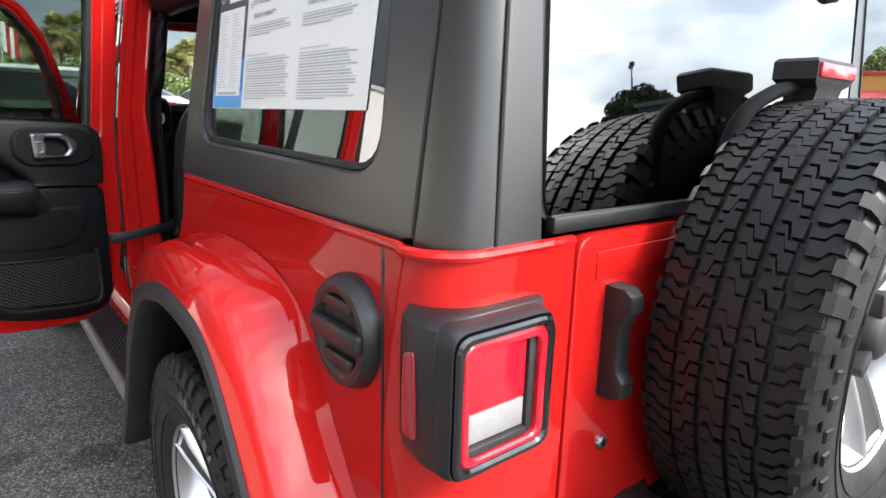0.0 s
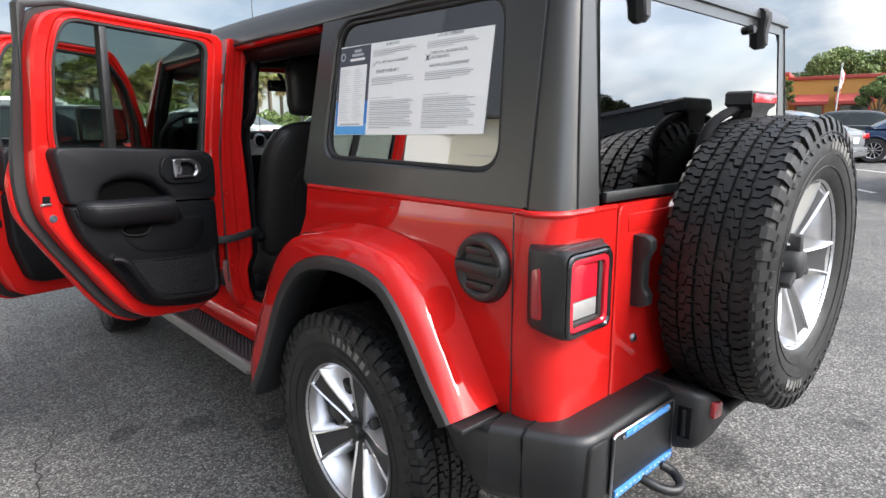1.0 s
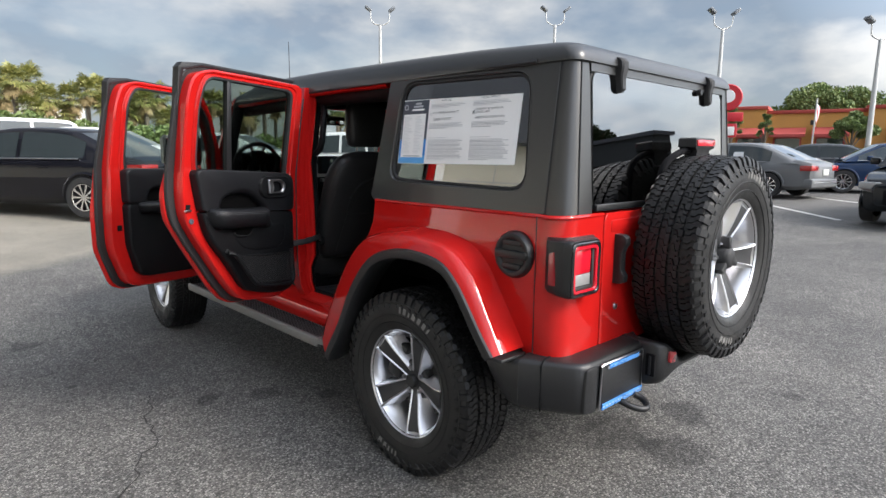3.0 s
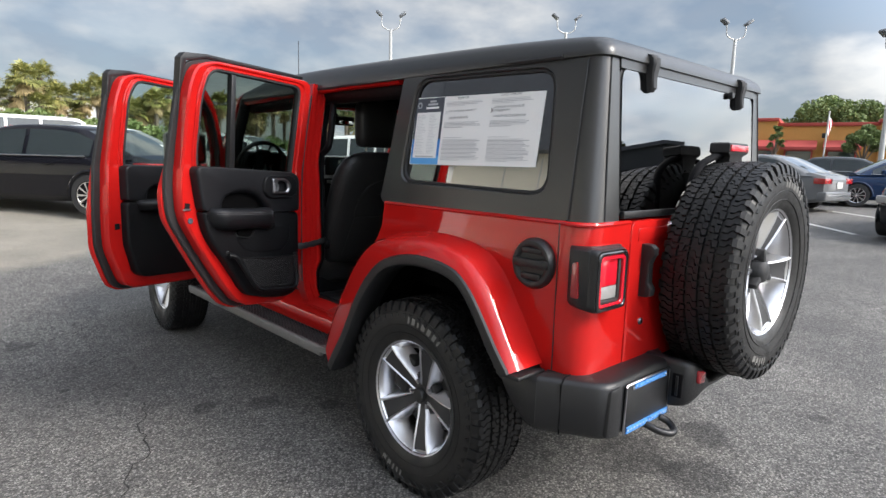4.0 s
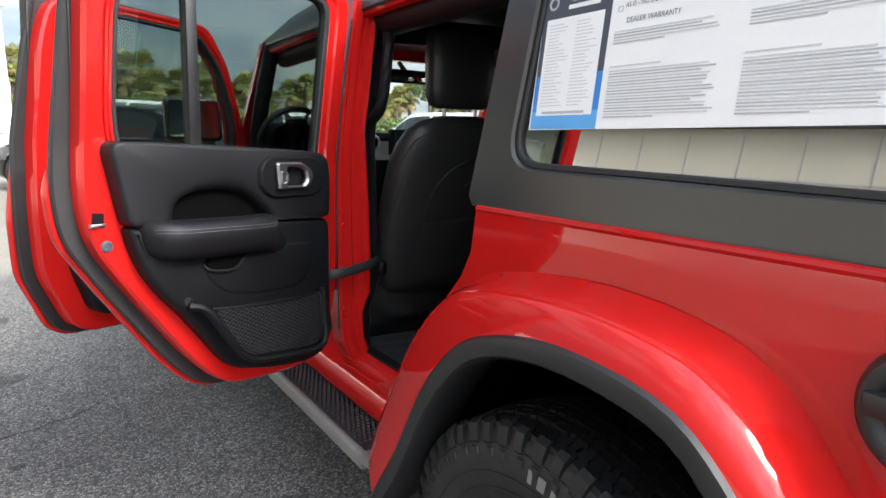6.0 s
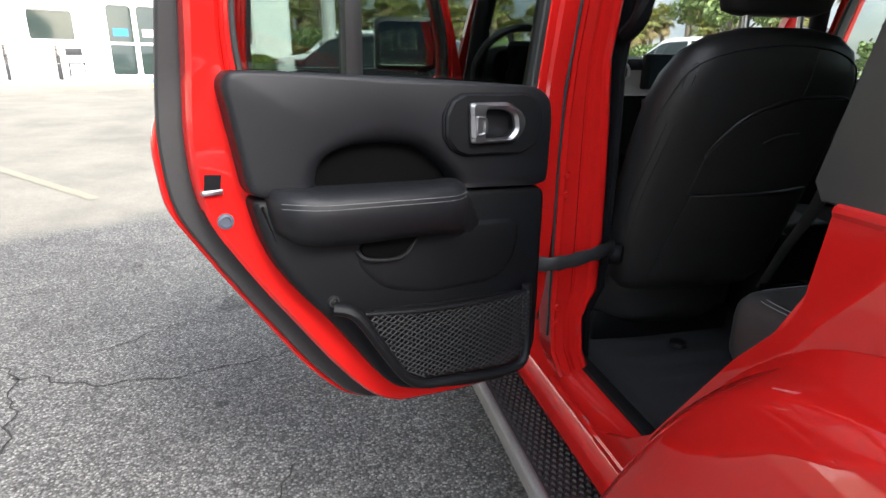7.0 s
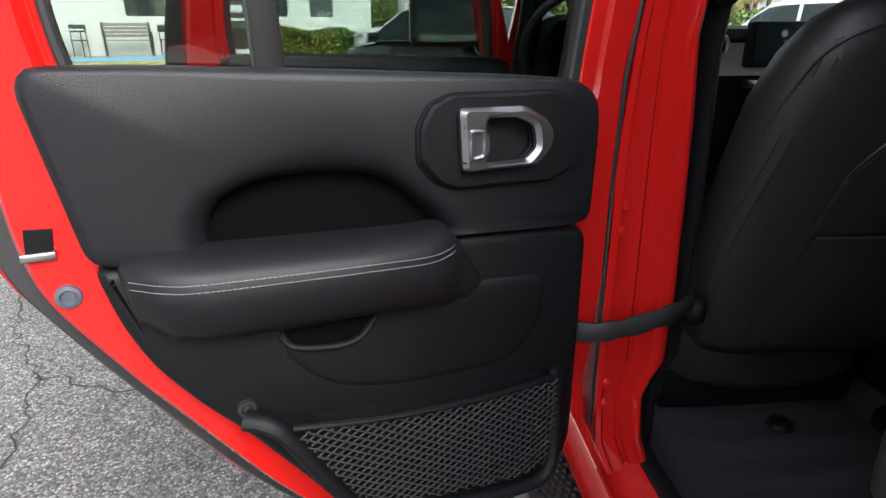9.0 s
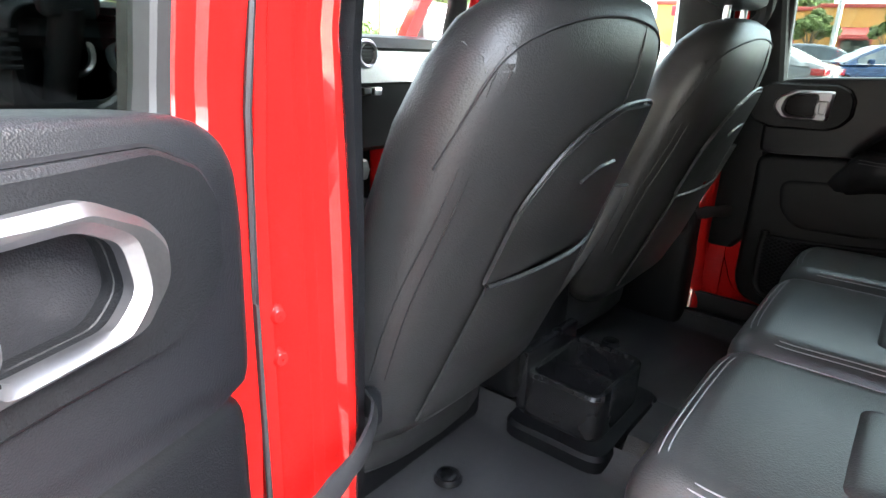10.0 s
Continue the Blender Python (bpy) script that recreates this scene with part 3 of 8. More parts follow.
# black trim over the closed side's door post
bm = bmesh.new()
rows = []
for z, y0 in ((0.80, 0.965), (0.84, 0.935), (1.15, 0.92), (1.26, 0.92), (1.45, 0.945), (1.69, 0.955)):
    x = 0.742 - max(0.0, z - 1.28) * 0.13
    rows.append([Vector((x - d, y, z)) for d, y in ((0.0, y0), (0.020, y0 + 0.004), (0.028, y0 + 0.014), (0.028, 1.02), (0.020, 1.032), (0.0, 1.036))])
vs = grid(bm, rows)
bm.faces.new(vs[0])
bm.faces.new(vs[-1])
part("post_trim", bm, TRIM, car, "black plastic door post trim")
part("post_foot", B(0.770, 0.784, 0.88, 1.075, 0.50, 0.86, 0.004), RED, car, "red foot of the door post")

# header rail over the rear door
bm = bmesh.new()
tube(bm, [(-0.652, 0.37, 1.690), (-0.655, 0.7, 1.692), (-0.660, 1.05, 1.690), (-0.662, 1.45, 1.686), (-0.660, 1.92, 1.672)], 0.024, 10, flat=0.7)
both(part("roof_rail", bm, RED, car, "red rail over the door openings"))
bm = bmesh.new()
tube(bm, [(-0.60, 0.38, 1.665), (-0.605, 1.1, 1.67), (-0.60, 1.95, 1.655)], 0.045, 10)
both(part("sport_bar", bm, TRIM, car, "black padded sport bar"))
bm = bmesh.new()
tube(bm, [(-0.60, 1.14, 1.665), (0, 1.14, 1.69), (0.60, 1.14, 1.665)], 0.045, 10)
part("sport_bar", bm, TRIM, car)


# hardtop
def top_x(y, z):
    return -(0.752 - 0.128 * (z - 1.163)) + 0.022 * max(0, 0.3 - y) / 0.9


def back_y(z):
    return -0.690 + 0.075 * (z - 1.163)


def side_f(y, h, z):
    return (top_x(y, z) - h, y, z)


bm = bmesh.new()
so = rounded([(0.400, 1.162), (-0.597, 1.155), (-0.597, 1.705), (0.325, 1.705)], 0.008, 2)
si = rounded([(0.275, 1.254), (-0.497, 1.240), (-0.470, 1.672), (0.232, 1.683)], 0.078, 6)
ring(bm, so, si, (-0.11, 1.46), -0.03, 0.0, side_f, 144, bev=0.006)
both(part("hardtop_side", bm, GREYTOP, car, "black textured hardtop side panel"))
bm = bmesh.new()
si2 = rounded([(0.262, 1.266), (-0.485, 1.252), (-0.459, 1.660), (0.222, 1.671)], 0.068, 6)
ring(bm, si, si2, (-0.11, 1.46), -0.03, -0.008, side_f, 144, bev=0.003)
both(part("window_rubber", bm, SEAL, car, "black rubber window surround"))
bm = bmesh.new()
plate(bm, si2, -0.022, -0.018, side_f)
both(part("quarter_glass", bm, G_QUARTER, car, "dark tinted quarter window"))
# corner piece
bm = bmesh.new()
cols = []
for i in range(11):
    col = []
    for j in range(15):
        z = lerp(1.152, 1.704, j / 14)
        xs, yb = top_x(-0.6, z), back_y(z)
        r = min(0.075, -0.603 - yb)
        if i == 0:
            p = (xs, -0.600)
        elif i == 10:
            p = (-0.575, yb)
        else:
            a = math.pi / 2 * (i - 1) / 8
            p = (xs + r - r * math.cos(a), yb + r - r * math.sin(a))
        col.append(Vector((p[0], p[1], z)))
    cols.append(col)
grid(bm, cols)
thicken(bm, 0.02)
both(part("hardtop_corner", bm, GREYTOP, car, "black textured hardtop corner"))
bm = bmesh.new()
grid(bm, [[Vector((top_x(-0.598, z) - 0.002 + d, -0.6005 + 0.004 * k, z)) for z in (1.168, 1.45, 1.70)] for d, k in ((0.0, 0), (0.0, 1))])
both(part("hardtop_seam", bm, SEAL, car))
bm = bmesh.new()
tube(bm, [(-0.662 + 0.128 * (z - 1.163) * 0.6, back_y(z) - 0.0006, z) for z in (1.160, 1.40, 1.60, 1.70)], 0.0028, 6)
both(part("corner_joint", bm, SEAL, car, "dark joint down the hardtop corner"))
# roof: one shell whose rounded edge runs down the sides and over the back
ROOF_EDGE = [(0.010, -0.006), (0.0, -0.002), (0.0, 0.010), (0.004, 0.030), (0.012, 0.048), (0.025, 0.063), (0.045, 0.075), (0.075, 0.084), (0.13, 0.091), (0.24, 0.097), (0.42, 0.102), (0.60, 0.104)]
ROOF_DROP = [(-0.67, -0.014), (-0.56, -0.012), (-0.40, -0.004), (-0.2, 0.004), (0.3, 0.016), (1.0, 0.028), (1.5, 0.028), (1.85, 0.006), (2.0, -0.032)]
ROOF_HALF = [(-0.66, 0.668), (-0.45, 0.676), (-0.1, 0.686), (2.0, 0.686)]
bm = bmesh.new()
rows = []
for d, rise in ROOF_EDGE:
    yb = -0.664 + d * 1.05
    r = 0.052 + 0.10 * d
    side = []
    for i in range(17):
        y = lerp(2.0, yb + r, (i / 16) ** 0.75)
        side.append((interp(y, ROOF_HALF) - d, y))
    xe = side[-1][0]
    r = min(r, xe * 0.9)
    for i in range(1, 9):
        a = math.pi / 2 * i / 8
        side.append((xe - r + r * math.cos(a), yb + r - r * math.sin(a)))
    for k in (0.8, 0.6, 0.4, 0.2):
        side.append(((xe - r) * k, yb))
    line = [(-x, y) for x, y in side] + [(0.0, yb)] + list(reversed(side))
    rows.append([Vector((x, y, 1.697 + rise + interp(y, ROOF_DROP) * max(0.0, min(1.0, rise / 0.06)))) for x, y in line])
last = grid(bm, rows)[-1]
for i in range(len(last) // 2):
    a, b, c, e = last[i], last[i + 1], last[-2 - i], last[-1 - i]
    bm.faces.new((a, b, e) if b is c else (a, b, c, e))
thicken(bm, 0.010)
part("hardtop_roof", bm, GREYTOP, car, "black textured hardtop roof")
bm = bmesh.new()
tube(bm, [(-0.674, -0.50, 1.700), (-0.676, 0.3, 1.702), (-0.680, 1.0, 1.697), (-0.678, 1.9, 1.68)], 0.009, 6)
both(part("drip_rail", bm, SEAL, car, "black drip rail"))
# roof lining
bm = B(-0.60, 0.60, -0.55, 1.95, 1.735, 1.748, 0.004)
part("headliner", bm, TRIM, car, "black headliner")
# surround above the back window
bm = bmesh.new()
grid(bm, [[Vector((x, back_y(z) - o, z)) for x in (-0.57, -0.3, 0, 0.3, 0.57)] for z, o in ((1.664, 0.004), (1.680, 0.004), (1.692, 0.005), (1.702, 0.006))])
thicken(bm, 0.02)
part("back_header", bm, GREYTOP, car)
back_f = lambda u, h, v: (u, back_y(v) - h, v)
bm = bmesh.new()
gl = rounded([(-0.568, 1.185), (0.568, 1.185), (0.555, 1.668), (-0.555, 1.668)], 0.05, 5)
plate(bm, gl, -0.006, 0.0, back_f)
part("back_glass", bm, G_DARK, car, "dark tinted back window")
bm = bmesh.new()
gl2 = rounded([(-0.556, 1.203), (0.556, 1.203), (0.544, 1.656), (-0.544, 1.656)], 0.045, 5)
ring(bm, rounded([(-0.580, 1.176), (0.580, 1.176), (0.566, 1.679), (-0.566, 1.679)], 0.052, 5), gl2, (0, 1.44), -0.014, -0.0065, back_f, 120)
part("back_glass_border", bm, SEAL, car, "black window border")
bm = bmesh.new()
box(bm, -0.56, 0.56, back_y(1.19) - 0.012, back_y(1.19) + 0.006, 1.172, 1.196, 0.003)
part("glass_sill_trim", bm, BLACKPLASTIC, car, "black trim strip")
for sx in (-1, 1):
    bm = bmesh.new()
    X = sx * 0.385
    prof = [(0.021, 1.730, 0.0), (0.022, 1.726, 0.024), (0.022, 1.714, 0.036), (0.021, 1.690, 0.036), (0.019, 1.664, 0.028), (0.016, 1.645, 0.026), (0.014, 1.615, 0.026), (0.012, 1.602, 0.014)]
    rows = []
    for w, z, d in prof:
        y = back_y(z)
        rows.append([Vector(p) for p in ((X - w, y, z), (X - w, y - d * 0.8, z), (X - w * 0.7, y - d, z), (X + w * 0.7, y - d, z), (X + w, y - d * 0.8, z), (X + w, y, z))])
    vs = grid(bm, rows)
    bm.faces.new(vs[-1])
    part("glass_hinge", bm, SEAL, car, "black window hinge")
bm = bmesh.new()
revolve(bm, [(0.001, -0.02), (0.012, -0.02), (0.014, -0.015), (0.014, 0.0)], 14, along_y)
bmesh.ops.translate(bm, verts=bm.verts, vec=(0.30, back_y(1.655), 1.655))
part("washer_nozzle", bm, BLACKPLASTIC, car, "black washer nozzle")

# tailgate
bm = bmesh.new()
gp = rounded([(-0.506, 0.635), (0.506, 0.635), (0.506, 1.163), (-0.506, 1.163)], 0.035, 4)
plate(bm, gp, -0.68, -0.702, lambda u, h, v: (u, h, v), bev=0.006)
gate = part("tailgate", bm, RED, car, "glossy red tailgate")
bm = bmesh.new()
box(bm, -0.46, 0.46, -0.7045, -0.700, 1.09, 1.135, 0.002)
part("tailgate_crease", bm, RED, gate)
bm = bmesh.new()
prof = [(0.893, 0.0), (0.893, 0.03), (0.90, 0.045), (0.925, 0.046), (0.935, 0.038), (0.945, 0.032), (1.01, 0.032), (1.03, 0.040), (1.045, 0.050), (1.068, 0.048), (1.078, 0.034), (1.080, 0.0)]
rows = []
for wx, k in ((-0.019, 0.72), (-0.016, 0.94), (-0.009, 1.0), (0.009, 1.0), (0.016, 0.94), (0.019, 0.72)):
    rows.append([Vector((-0.412 + wx, -0.702 - d * k, z)) for z, d in prof])
vs = grid(bm, rows)
bm.faces.new(vs[0])
bm.faces.new(vs[-1])
part("gate_handle", bm, BLACKPLASTIC, gate, "black plastic pull handle")
bm = bmesh.new()
revolve(bm, [(0.001, -0.709), (0.010, -0.709), (0.0115, -0.706), (0.0125, -0.702)], 18, along_y)
bmesh.ops.translate(bm, verts=bm.verts, vec=(-0.406, 0, 0.798))
part("key_lock", bm, CHROME, gate, "chrome key lock")
bm = B(-0.4085, -0.4035, -0.7105, -0.709, 0.793, 0.803)
part("key_slot", bm, CAVITY, gate)
for z in (0.83, 1.06):
    bm = B(0.44, 0.56, -0.73, -0.70, z - 0.04, z + 0.04, 0.01)
    part("gate_hinge", bm, BLACKPLASTIC, gate)

# tail lamps
def lamp_f(u, h, v):
    return (u, -0.70 - h, v)


bm = bmesh.new()
cols = []
for px, py, bb in ((-0.770, -0.640, 0.918), (-0.782, -0.647, 0.910), (-0.788, -0.664, 0.902), (-0.788, -0.70, 0.896), (-0.784, -0.720, 0.893), (-0.768, -0.729, 0.890), (-0.73, -0.731, 0.889), (-0.63, -0.731, 0.889), (-0.606, -0.726, 0.890), (-0.600, -0.70, 0.892)):
    tb = 1.092
    col = [Vector((px * 0.985, py * 0.992, bb)), Vector((px * 0.995, py * 0.997, bb + 0.004)), Vector((px, py, bb + 0.016)), Vector((px, py, tb - 0.030)), Vector((px * 0.995, py * 0.997, tb - 0.010)), Vector((px * 0.975, py * 0.985, tb))]
    cols.append(col)
vs = grid(bm, cols)
bm.faces.new([c[-1] for c in vs])
bm.faces.new([c[0] for c in vs])
lampL = part("tail_lamp", bm, BLACKPLASTIC, car, "black-housed tail lamp wrapping the body corner")
lo = rounded([(-0.774, 0.890), (-0.602, 0.890), (-0.602, 1.080), (-0.774, 1.080)], 0.024, 4)
l1 = rounded([(-0.761, 0.903), (-0.614, 0.903), (-0.614, 1.067), (-0.761, 1.067)], 0.018, 4)
l2 = rounded([(-0.748, 0.913), (-0.626, 0.913), (-0.626, 1.054), (-0.748, 1.054)], 0.014, 4)
LP = []
bm = bmesh.new()
ring(bm, rounded([(-0.784, 0.890), (-0.602, 0.889), (-0.602, 1.090), (-0.782, 1.090)], 0.022, 4), k2(lo, 0.985), (-0.684, 0.98), 0.016, 0.047, lamp_f, 96, bev=0.010)
LP.append(part("lamp_rim", bm, BLACKPLASTIC, lampL, "black lamp surround"))
bm = bmesh.new()
ring(bm, lo, l1, (-0.684, 0.98), 0.03, 0.052, lamp_f, 96, bev=0.004)
LP.append(part("lamp_bezel", bm, mat("gloss_black", (0.01, 0.01, 0.011), rough=0.12, vary=0.05, coat=0.6), lampL, "gloss black bezel"))
bm = bmesh.new()
ring(bm, l1, l2, (-0.684, 0.98), 0.03, 0.049, lamp_f, 96, bev=0.003)
LP.append(part("lamp_ring", bm, REDLENS, lampL, "red light ring"))
bm = bmesh.new()
plate(bm, [(-0.748, 0.968), (-0.642, 0.968), (-0.642, 1.054), (-0.748, 1.054)], 0.02, 0.036, lamp_f, 0.002)
LP.append(part("stop_lens", bm, REDLENS, lampL, "red stop lens"))
bm = bmesh.new()
plate(bm, [(-0.748, 0.926), (-0.642, 0.926), (-0.642, 0.966), (-0.748, 0.966)], 0.02, 0.036, lamp_f, 0.002)
LP.append(part("reverse_lens", bm, CLEARLENS, lampL, "clear reversing lens"))
bm = bmesh.new()
plate(bm, [(-0.640, 0.913), (-0.626, 0.913), (-0.626, 1.054), (-0.640, 1.054)], 0.02, 0.040, lamp_f, 0.002)
LP.append(part("inner_strip", bm, SEAL, lampL))
bm = bmesh.new()
plate(bm, [(-0.748, 0.913), (-0.641, 0.913), (-0.641, 0.925), (-0.748, 0.925)], 0.02, 0.043, lamp_f, 0.002)
LP.append(part("lamp_tray", bm, STEEL, lampL))
bm = bmesh.new()
plate(bm, rounded([(-0.694, 0.930), (-0.664, 0.930), (-0.664, 1.040), (-0.686, 1.050)], 0.008, 2), 0.78, 0.7915, lambda u, h, v: (-h, u, v), 0.002)
LP.append(part("side_marker", bm, DARKREDLENS, lampL, "dark red side marker"))
rl = mirrored(lampL)
for o in LP:
    q = mirrored(o)
    q.parent = rl

# fuel filler cap
bm = bmesh.new()
revolve(bm, [(0.001, -0.012), (0.055, -0.012), (0.062, -0.020), (0.070, -0.022), (0.078, -0.020), (0.084, -0.010), (0.087, 0.0), (0.087, 0.012)], 40, along_x)
bmesh.ops.translate(bm, verts=bm.verts, vec=(-0.775, -0.502, 1.015))
cap = part("fuel_cap", bm, BLACKPLASTIC, car, "round black fuel filler cap")
bm = B(-0.805, -0.784, -0.575, -0.429, 1.003, 1.033, 0.007)
part("cap_grip", bm, BLACKPLASTIC, cap)
for z0, z1 in ((0.962, 0.984), (1.050, 1.070)):
    part("cap_rib", B(-0.796, -0.784, -0.544, -0.460, z0, z1, 0.005), BLACKPLASTIC, cap)

# rear bumper
def loft(name, rows, material, parent, label="", ends=(True, True), angle=62):
    bm = bmesh.new()
    vs = grid(bm, rows)
    for e, r in zip(ends, (vs[0], vs[-1])):
        if e:
            bm.faces.new(r)
    return part(name, bm, material, parent, label, angle)


def bumper_row(px, py, top, bot, ix, iy):
    """One upright section: flat top, soft upper edge, face, tucked lower edge."""
    d = Vector((px - ix, py - iy, 0)).normalized()
    o = Vector((px, py, 0))
    return [Vector((ix, iy, top + 0.003)), o - d * 0.022 + Vector((0, 0, top + 0.002)), o - d * 0.007 + Vector((0, 0, top - 0.004)), o + Vector((0, 0, top - 0.017)), o + Vector((0, 0, bot + 0.028)), o - d * 0.012 + Vector((0, 0, bot + 0.008)), o - d * 0.035 + Vector((0, 0, bot)), Vector((ix, iy, bot))]


BUMPER = [(-0.852, -0.596), (-0.834, -0.632), (-0.812, -0.672), (-0.782, -0.728), (-0.760, -0.766), (-0.744, -0.784), (-0.724, -0.794), (-0.700, -0.798), (-0.660, -0.799), (-0.352, -0.789), (-0.344, -0.788)]
bump = loft("rear_bumper", [bumper_row(px, py, 0.662, 0.472, max(px + 0.11, -0.70), max(py + 0.03, -0.69)) for px, py in BUMPER], BLACKPLASTIC, car, "black plastic rear bumper")
mirrored(bump)
bm = bmesh.new()
tube(bm, [(-0.712, -0.655, 0.6655), (-0.790, -0.663, 0.6648), (-0.806, -0.668, 0.660), (-0.8165, -0.668, 0.648), (-0.8165, -0.668, 0.500), (-0.800, -0.658, 0.474)], 0.0030, 6)
part("bumper_seam", bm, CAVITY, bump, "dark seam of the bumper end cap")
# raised facet between the corner and the number plate
bm = bmesh.new()
plate(bm, rounded([(-0.742, 0.486), (-0.668, 0.478), (-0.668, 0.648), (-0.732, 0.646)], 0.014, 3), 0.790, 0.803, lambda u, h, v: (u, -h - 0.10 * max(0.0, -0.70 - u) * -1.0, v), 0.005)
part("bumper_facet", bm, BLACKPLASTIC, bump)
# centre: a boxed step recess each side, then a low bar under the spare
rows = []
for x, top, bot, y in ((-0.344, 0.655, 0.500, -0.800), (-0.338, 0.664, 0.496, -0.846), (-0.325, 0.666, 0.496, -0.862), (-0.300, 0.664, 0.500, -0.872), (-0.268, 0.650, 0.510, -0.878), (-0.232, 0.628, 0.524, -0.880), (-0.195, 0.585, 0.528, -0.878), (-0.150, 0.575, 0.530, -0.874)):
    rows.append(bumper_row(x, y, top, bot, x, -0.69))
rows += [[Vector((-v.x, v.y, v.z)) for v in r] for r in reversed(rows)]
loft("bumper_centre", rows, BLACKPLASTIC, bump, "black bumper centre section")
part("bumper_beam", B(-0.72, 0.72, -0.72, -0.52, 0.50, 0.62, 0.02), CAVITY, bump)
# side extension ahead of the bumper corner, under the flare
rows = []
for y, top, bot, x in ((-0.402, 0.652, 0.640, -0.846), (-0.44, 0.652, 0.590, -0.850), (-0.49, 0.652, 0.525, -0.853), (-0.54, 0.653, 0.486, -0.855), (-0.570, 0.654, 0.476, -0.856), (-0.597, 0.655, 0.474, -0.853)):
    rows.append(bumper_row(x, y, top, min(bot, top - 0.008), -0.74, y))
loft("bumper_end", rows, BLACKPLASTIC, bump)
# number plate mount with a blue dealer frame, blank
face = lambda u, h, v: (u, -0.797 + (u + 0.65) * 0.026 - h, v - (u + 0.65) * 0.03)
bm = bmesh.new()
plate(bm, [(-0.648, 0.486), (-0.345, 0.486), (-0.345, 0.640), (-0.648, 0.640)], 0.0, 0.010, face, 0.002)
part("plate_mount", bm, BLACKPLASTIC, bump, "blank black number plate mount")
DEALERBLUE = mat("dealer_blue", (0.06, 0.22, 0.55), rough=0.35, vary=0.5, scale=45)
for z0, z1, x0, x1 in ((0.478, 0.500, -0.640, -0.342), (0.624, 0.640, -0.600, -0.375)):
    bm = bmesh.new()
    plate(bm, [(x0, z0), (x1, z0), (x1, z1), (x0, z1)], 0.010, 0.014, face, 0.001)
    strip = part("plate_frame_strip", bm, DEALERBLUE, bump, "blue dealer plate frame strip")
    for i in range(14 if z0 < 0.5 else 9):
        u = lerp(x0, x1, (i + 0.5) / (14 if z0 < 0.5 else 9))
        bm = bmesh.new()
        plate(bm, [(u - 0.005, z0 + 0.009), (u + 0.003, z0 + 0.009), (u + 0.003, z1 - 0.008), (u - 0.005, z1 - 0.008)], 0.014, 0.0146, face)
        part("print_bar", bm, GREYINK, strip)
bm = bmesh.new()
tube(bm, [face(-0.652, 0.008, 0.480), face(-0.652, 0.010, 0.640), face(-0.646, 0.010, 0.646), face(-0.348, 0.010, 0.646), face(-0.342, 0.010, 0.640), face(-0.342, 0.008, 0.480)], 0.004, 6)
part("plate_edge", bm, CHROME, bump, "thin bright plate edge")
for u in (-0.612, -0.378):
    bm = bmesh.new()
    revolve(bm, [(0.0005, 0.004), (0.005, 0.003), (0.006, 0.0)], 10, lambda r, a, h: face(u + r * math.cos(a), 0.014 + h, 0.631 + r * math.sin(a)))
    part("plate_screw", bm, CHROME, bump)
for q in (-1, 1):
    bm = bmesh.new()
    plate(bm, rounded([(q * 0.262 - 0.026, 0.585), (q * 0.262 + 0.026, 0.580), (q * 0.262 + 0.026, 0.622), (q * 0.262 - 0.026, 0.634)], 0.010, 3), 0.872, 0.884, lambda u, h, v: (u, -h, v), 0.002)
    part("bumper_reflector", bm, DARKREDLENS, bump, "dark red bumper reflector")
    part("step_slot", B(q * 0.341 - 0.006, q * 0.341 + 0.006, -0.850, -0.812, 0.535, 0.622, 0.004), CAVITY, bump)
    part("slot_rib", B(q * 0.346 - 0.006, q * 0.346 + 0.006, -0.836, -0.826, 0.540, 0.616, 0.003), BLACKPLASTIC, bump)
bm = bmesh.new()
tube(bm, smooth_loop([(-0.50, -0.70, 0.478), (-0.50, -0.80, 0.470), (-0.485, -0.845, 0.456), (-0.455, -0.872, 0.448), (-0.420, -0.868, 0.450), (-0.402, -0.838, 0.462), (-0.412, -0.810, 0.474)], 5, False), 0.0125, 12)
part("tow_hook", bm, BLACKPLASTIC, bump, "black steel tow hook")

# running boards
bm = B(-0.869, -0.735, 0.70, 2.42, 0.391, 0.434, 0.012, 3)
rb = part("running_board", bm, BLACKPLASTIC, car, "black running board with grey edging")
mirrored(rb)
SILVER = mat("grey_edging", (0.17, 0.165, 0.16), rough=0.55, vary=0.2, scale=10, metal=0.2)
bm = B(-0.882, -0.857, 0.69, 2.44, 0.388, 0.440, 0.010, 3)
part("board_edge", bm, SILVER, rb, "grey outer edging")
bm = B(-0.742, -0.732, 0.72, 2.42, 0.421, 0.440, 0.003)
part("board_edge", bm, SILVER, rb)
bm = bmesh.new()
for iy in range(88):
    for ix in range(7):
        y, x = 0.76 + iy * 0.0185, -0.848 + ix * 0.0165 + (0.00875 if iy % 2 else 0)
        vs = [bm.verts.new(p) for p in ((x - 0.008, y, 0.4345), (x, y - 0.009, 0.4345), (x + 0.008, y, 0.4345), (x, y + 0.009, 0.4345))]
        tp = [bm.verts.new(p) for p in ((x - 0.004, y, 0.4385), (x, y - 0.0045, 0.4385), (x + 0.004, y, 0.4385), (x, y + 0.0045, 0.4385))]
        bm.faces.new(tp)
        for k in range(4):
            bm.faces.new((vs[k], vs[(k + 1) % 4], tp[(k + 1) % 4], tp[k]))
part("board_tread", bm, mat("tread_rubber", (0.012, 0.012, 0.013), rough=0.55, vary=0.2, scale=12), rb, "black diamond tread pad")
bm = bmesh.new()
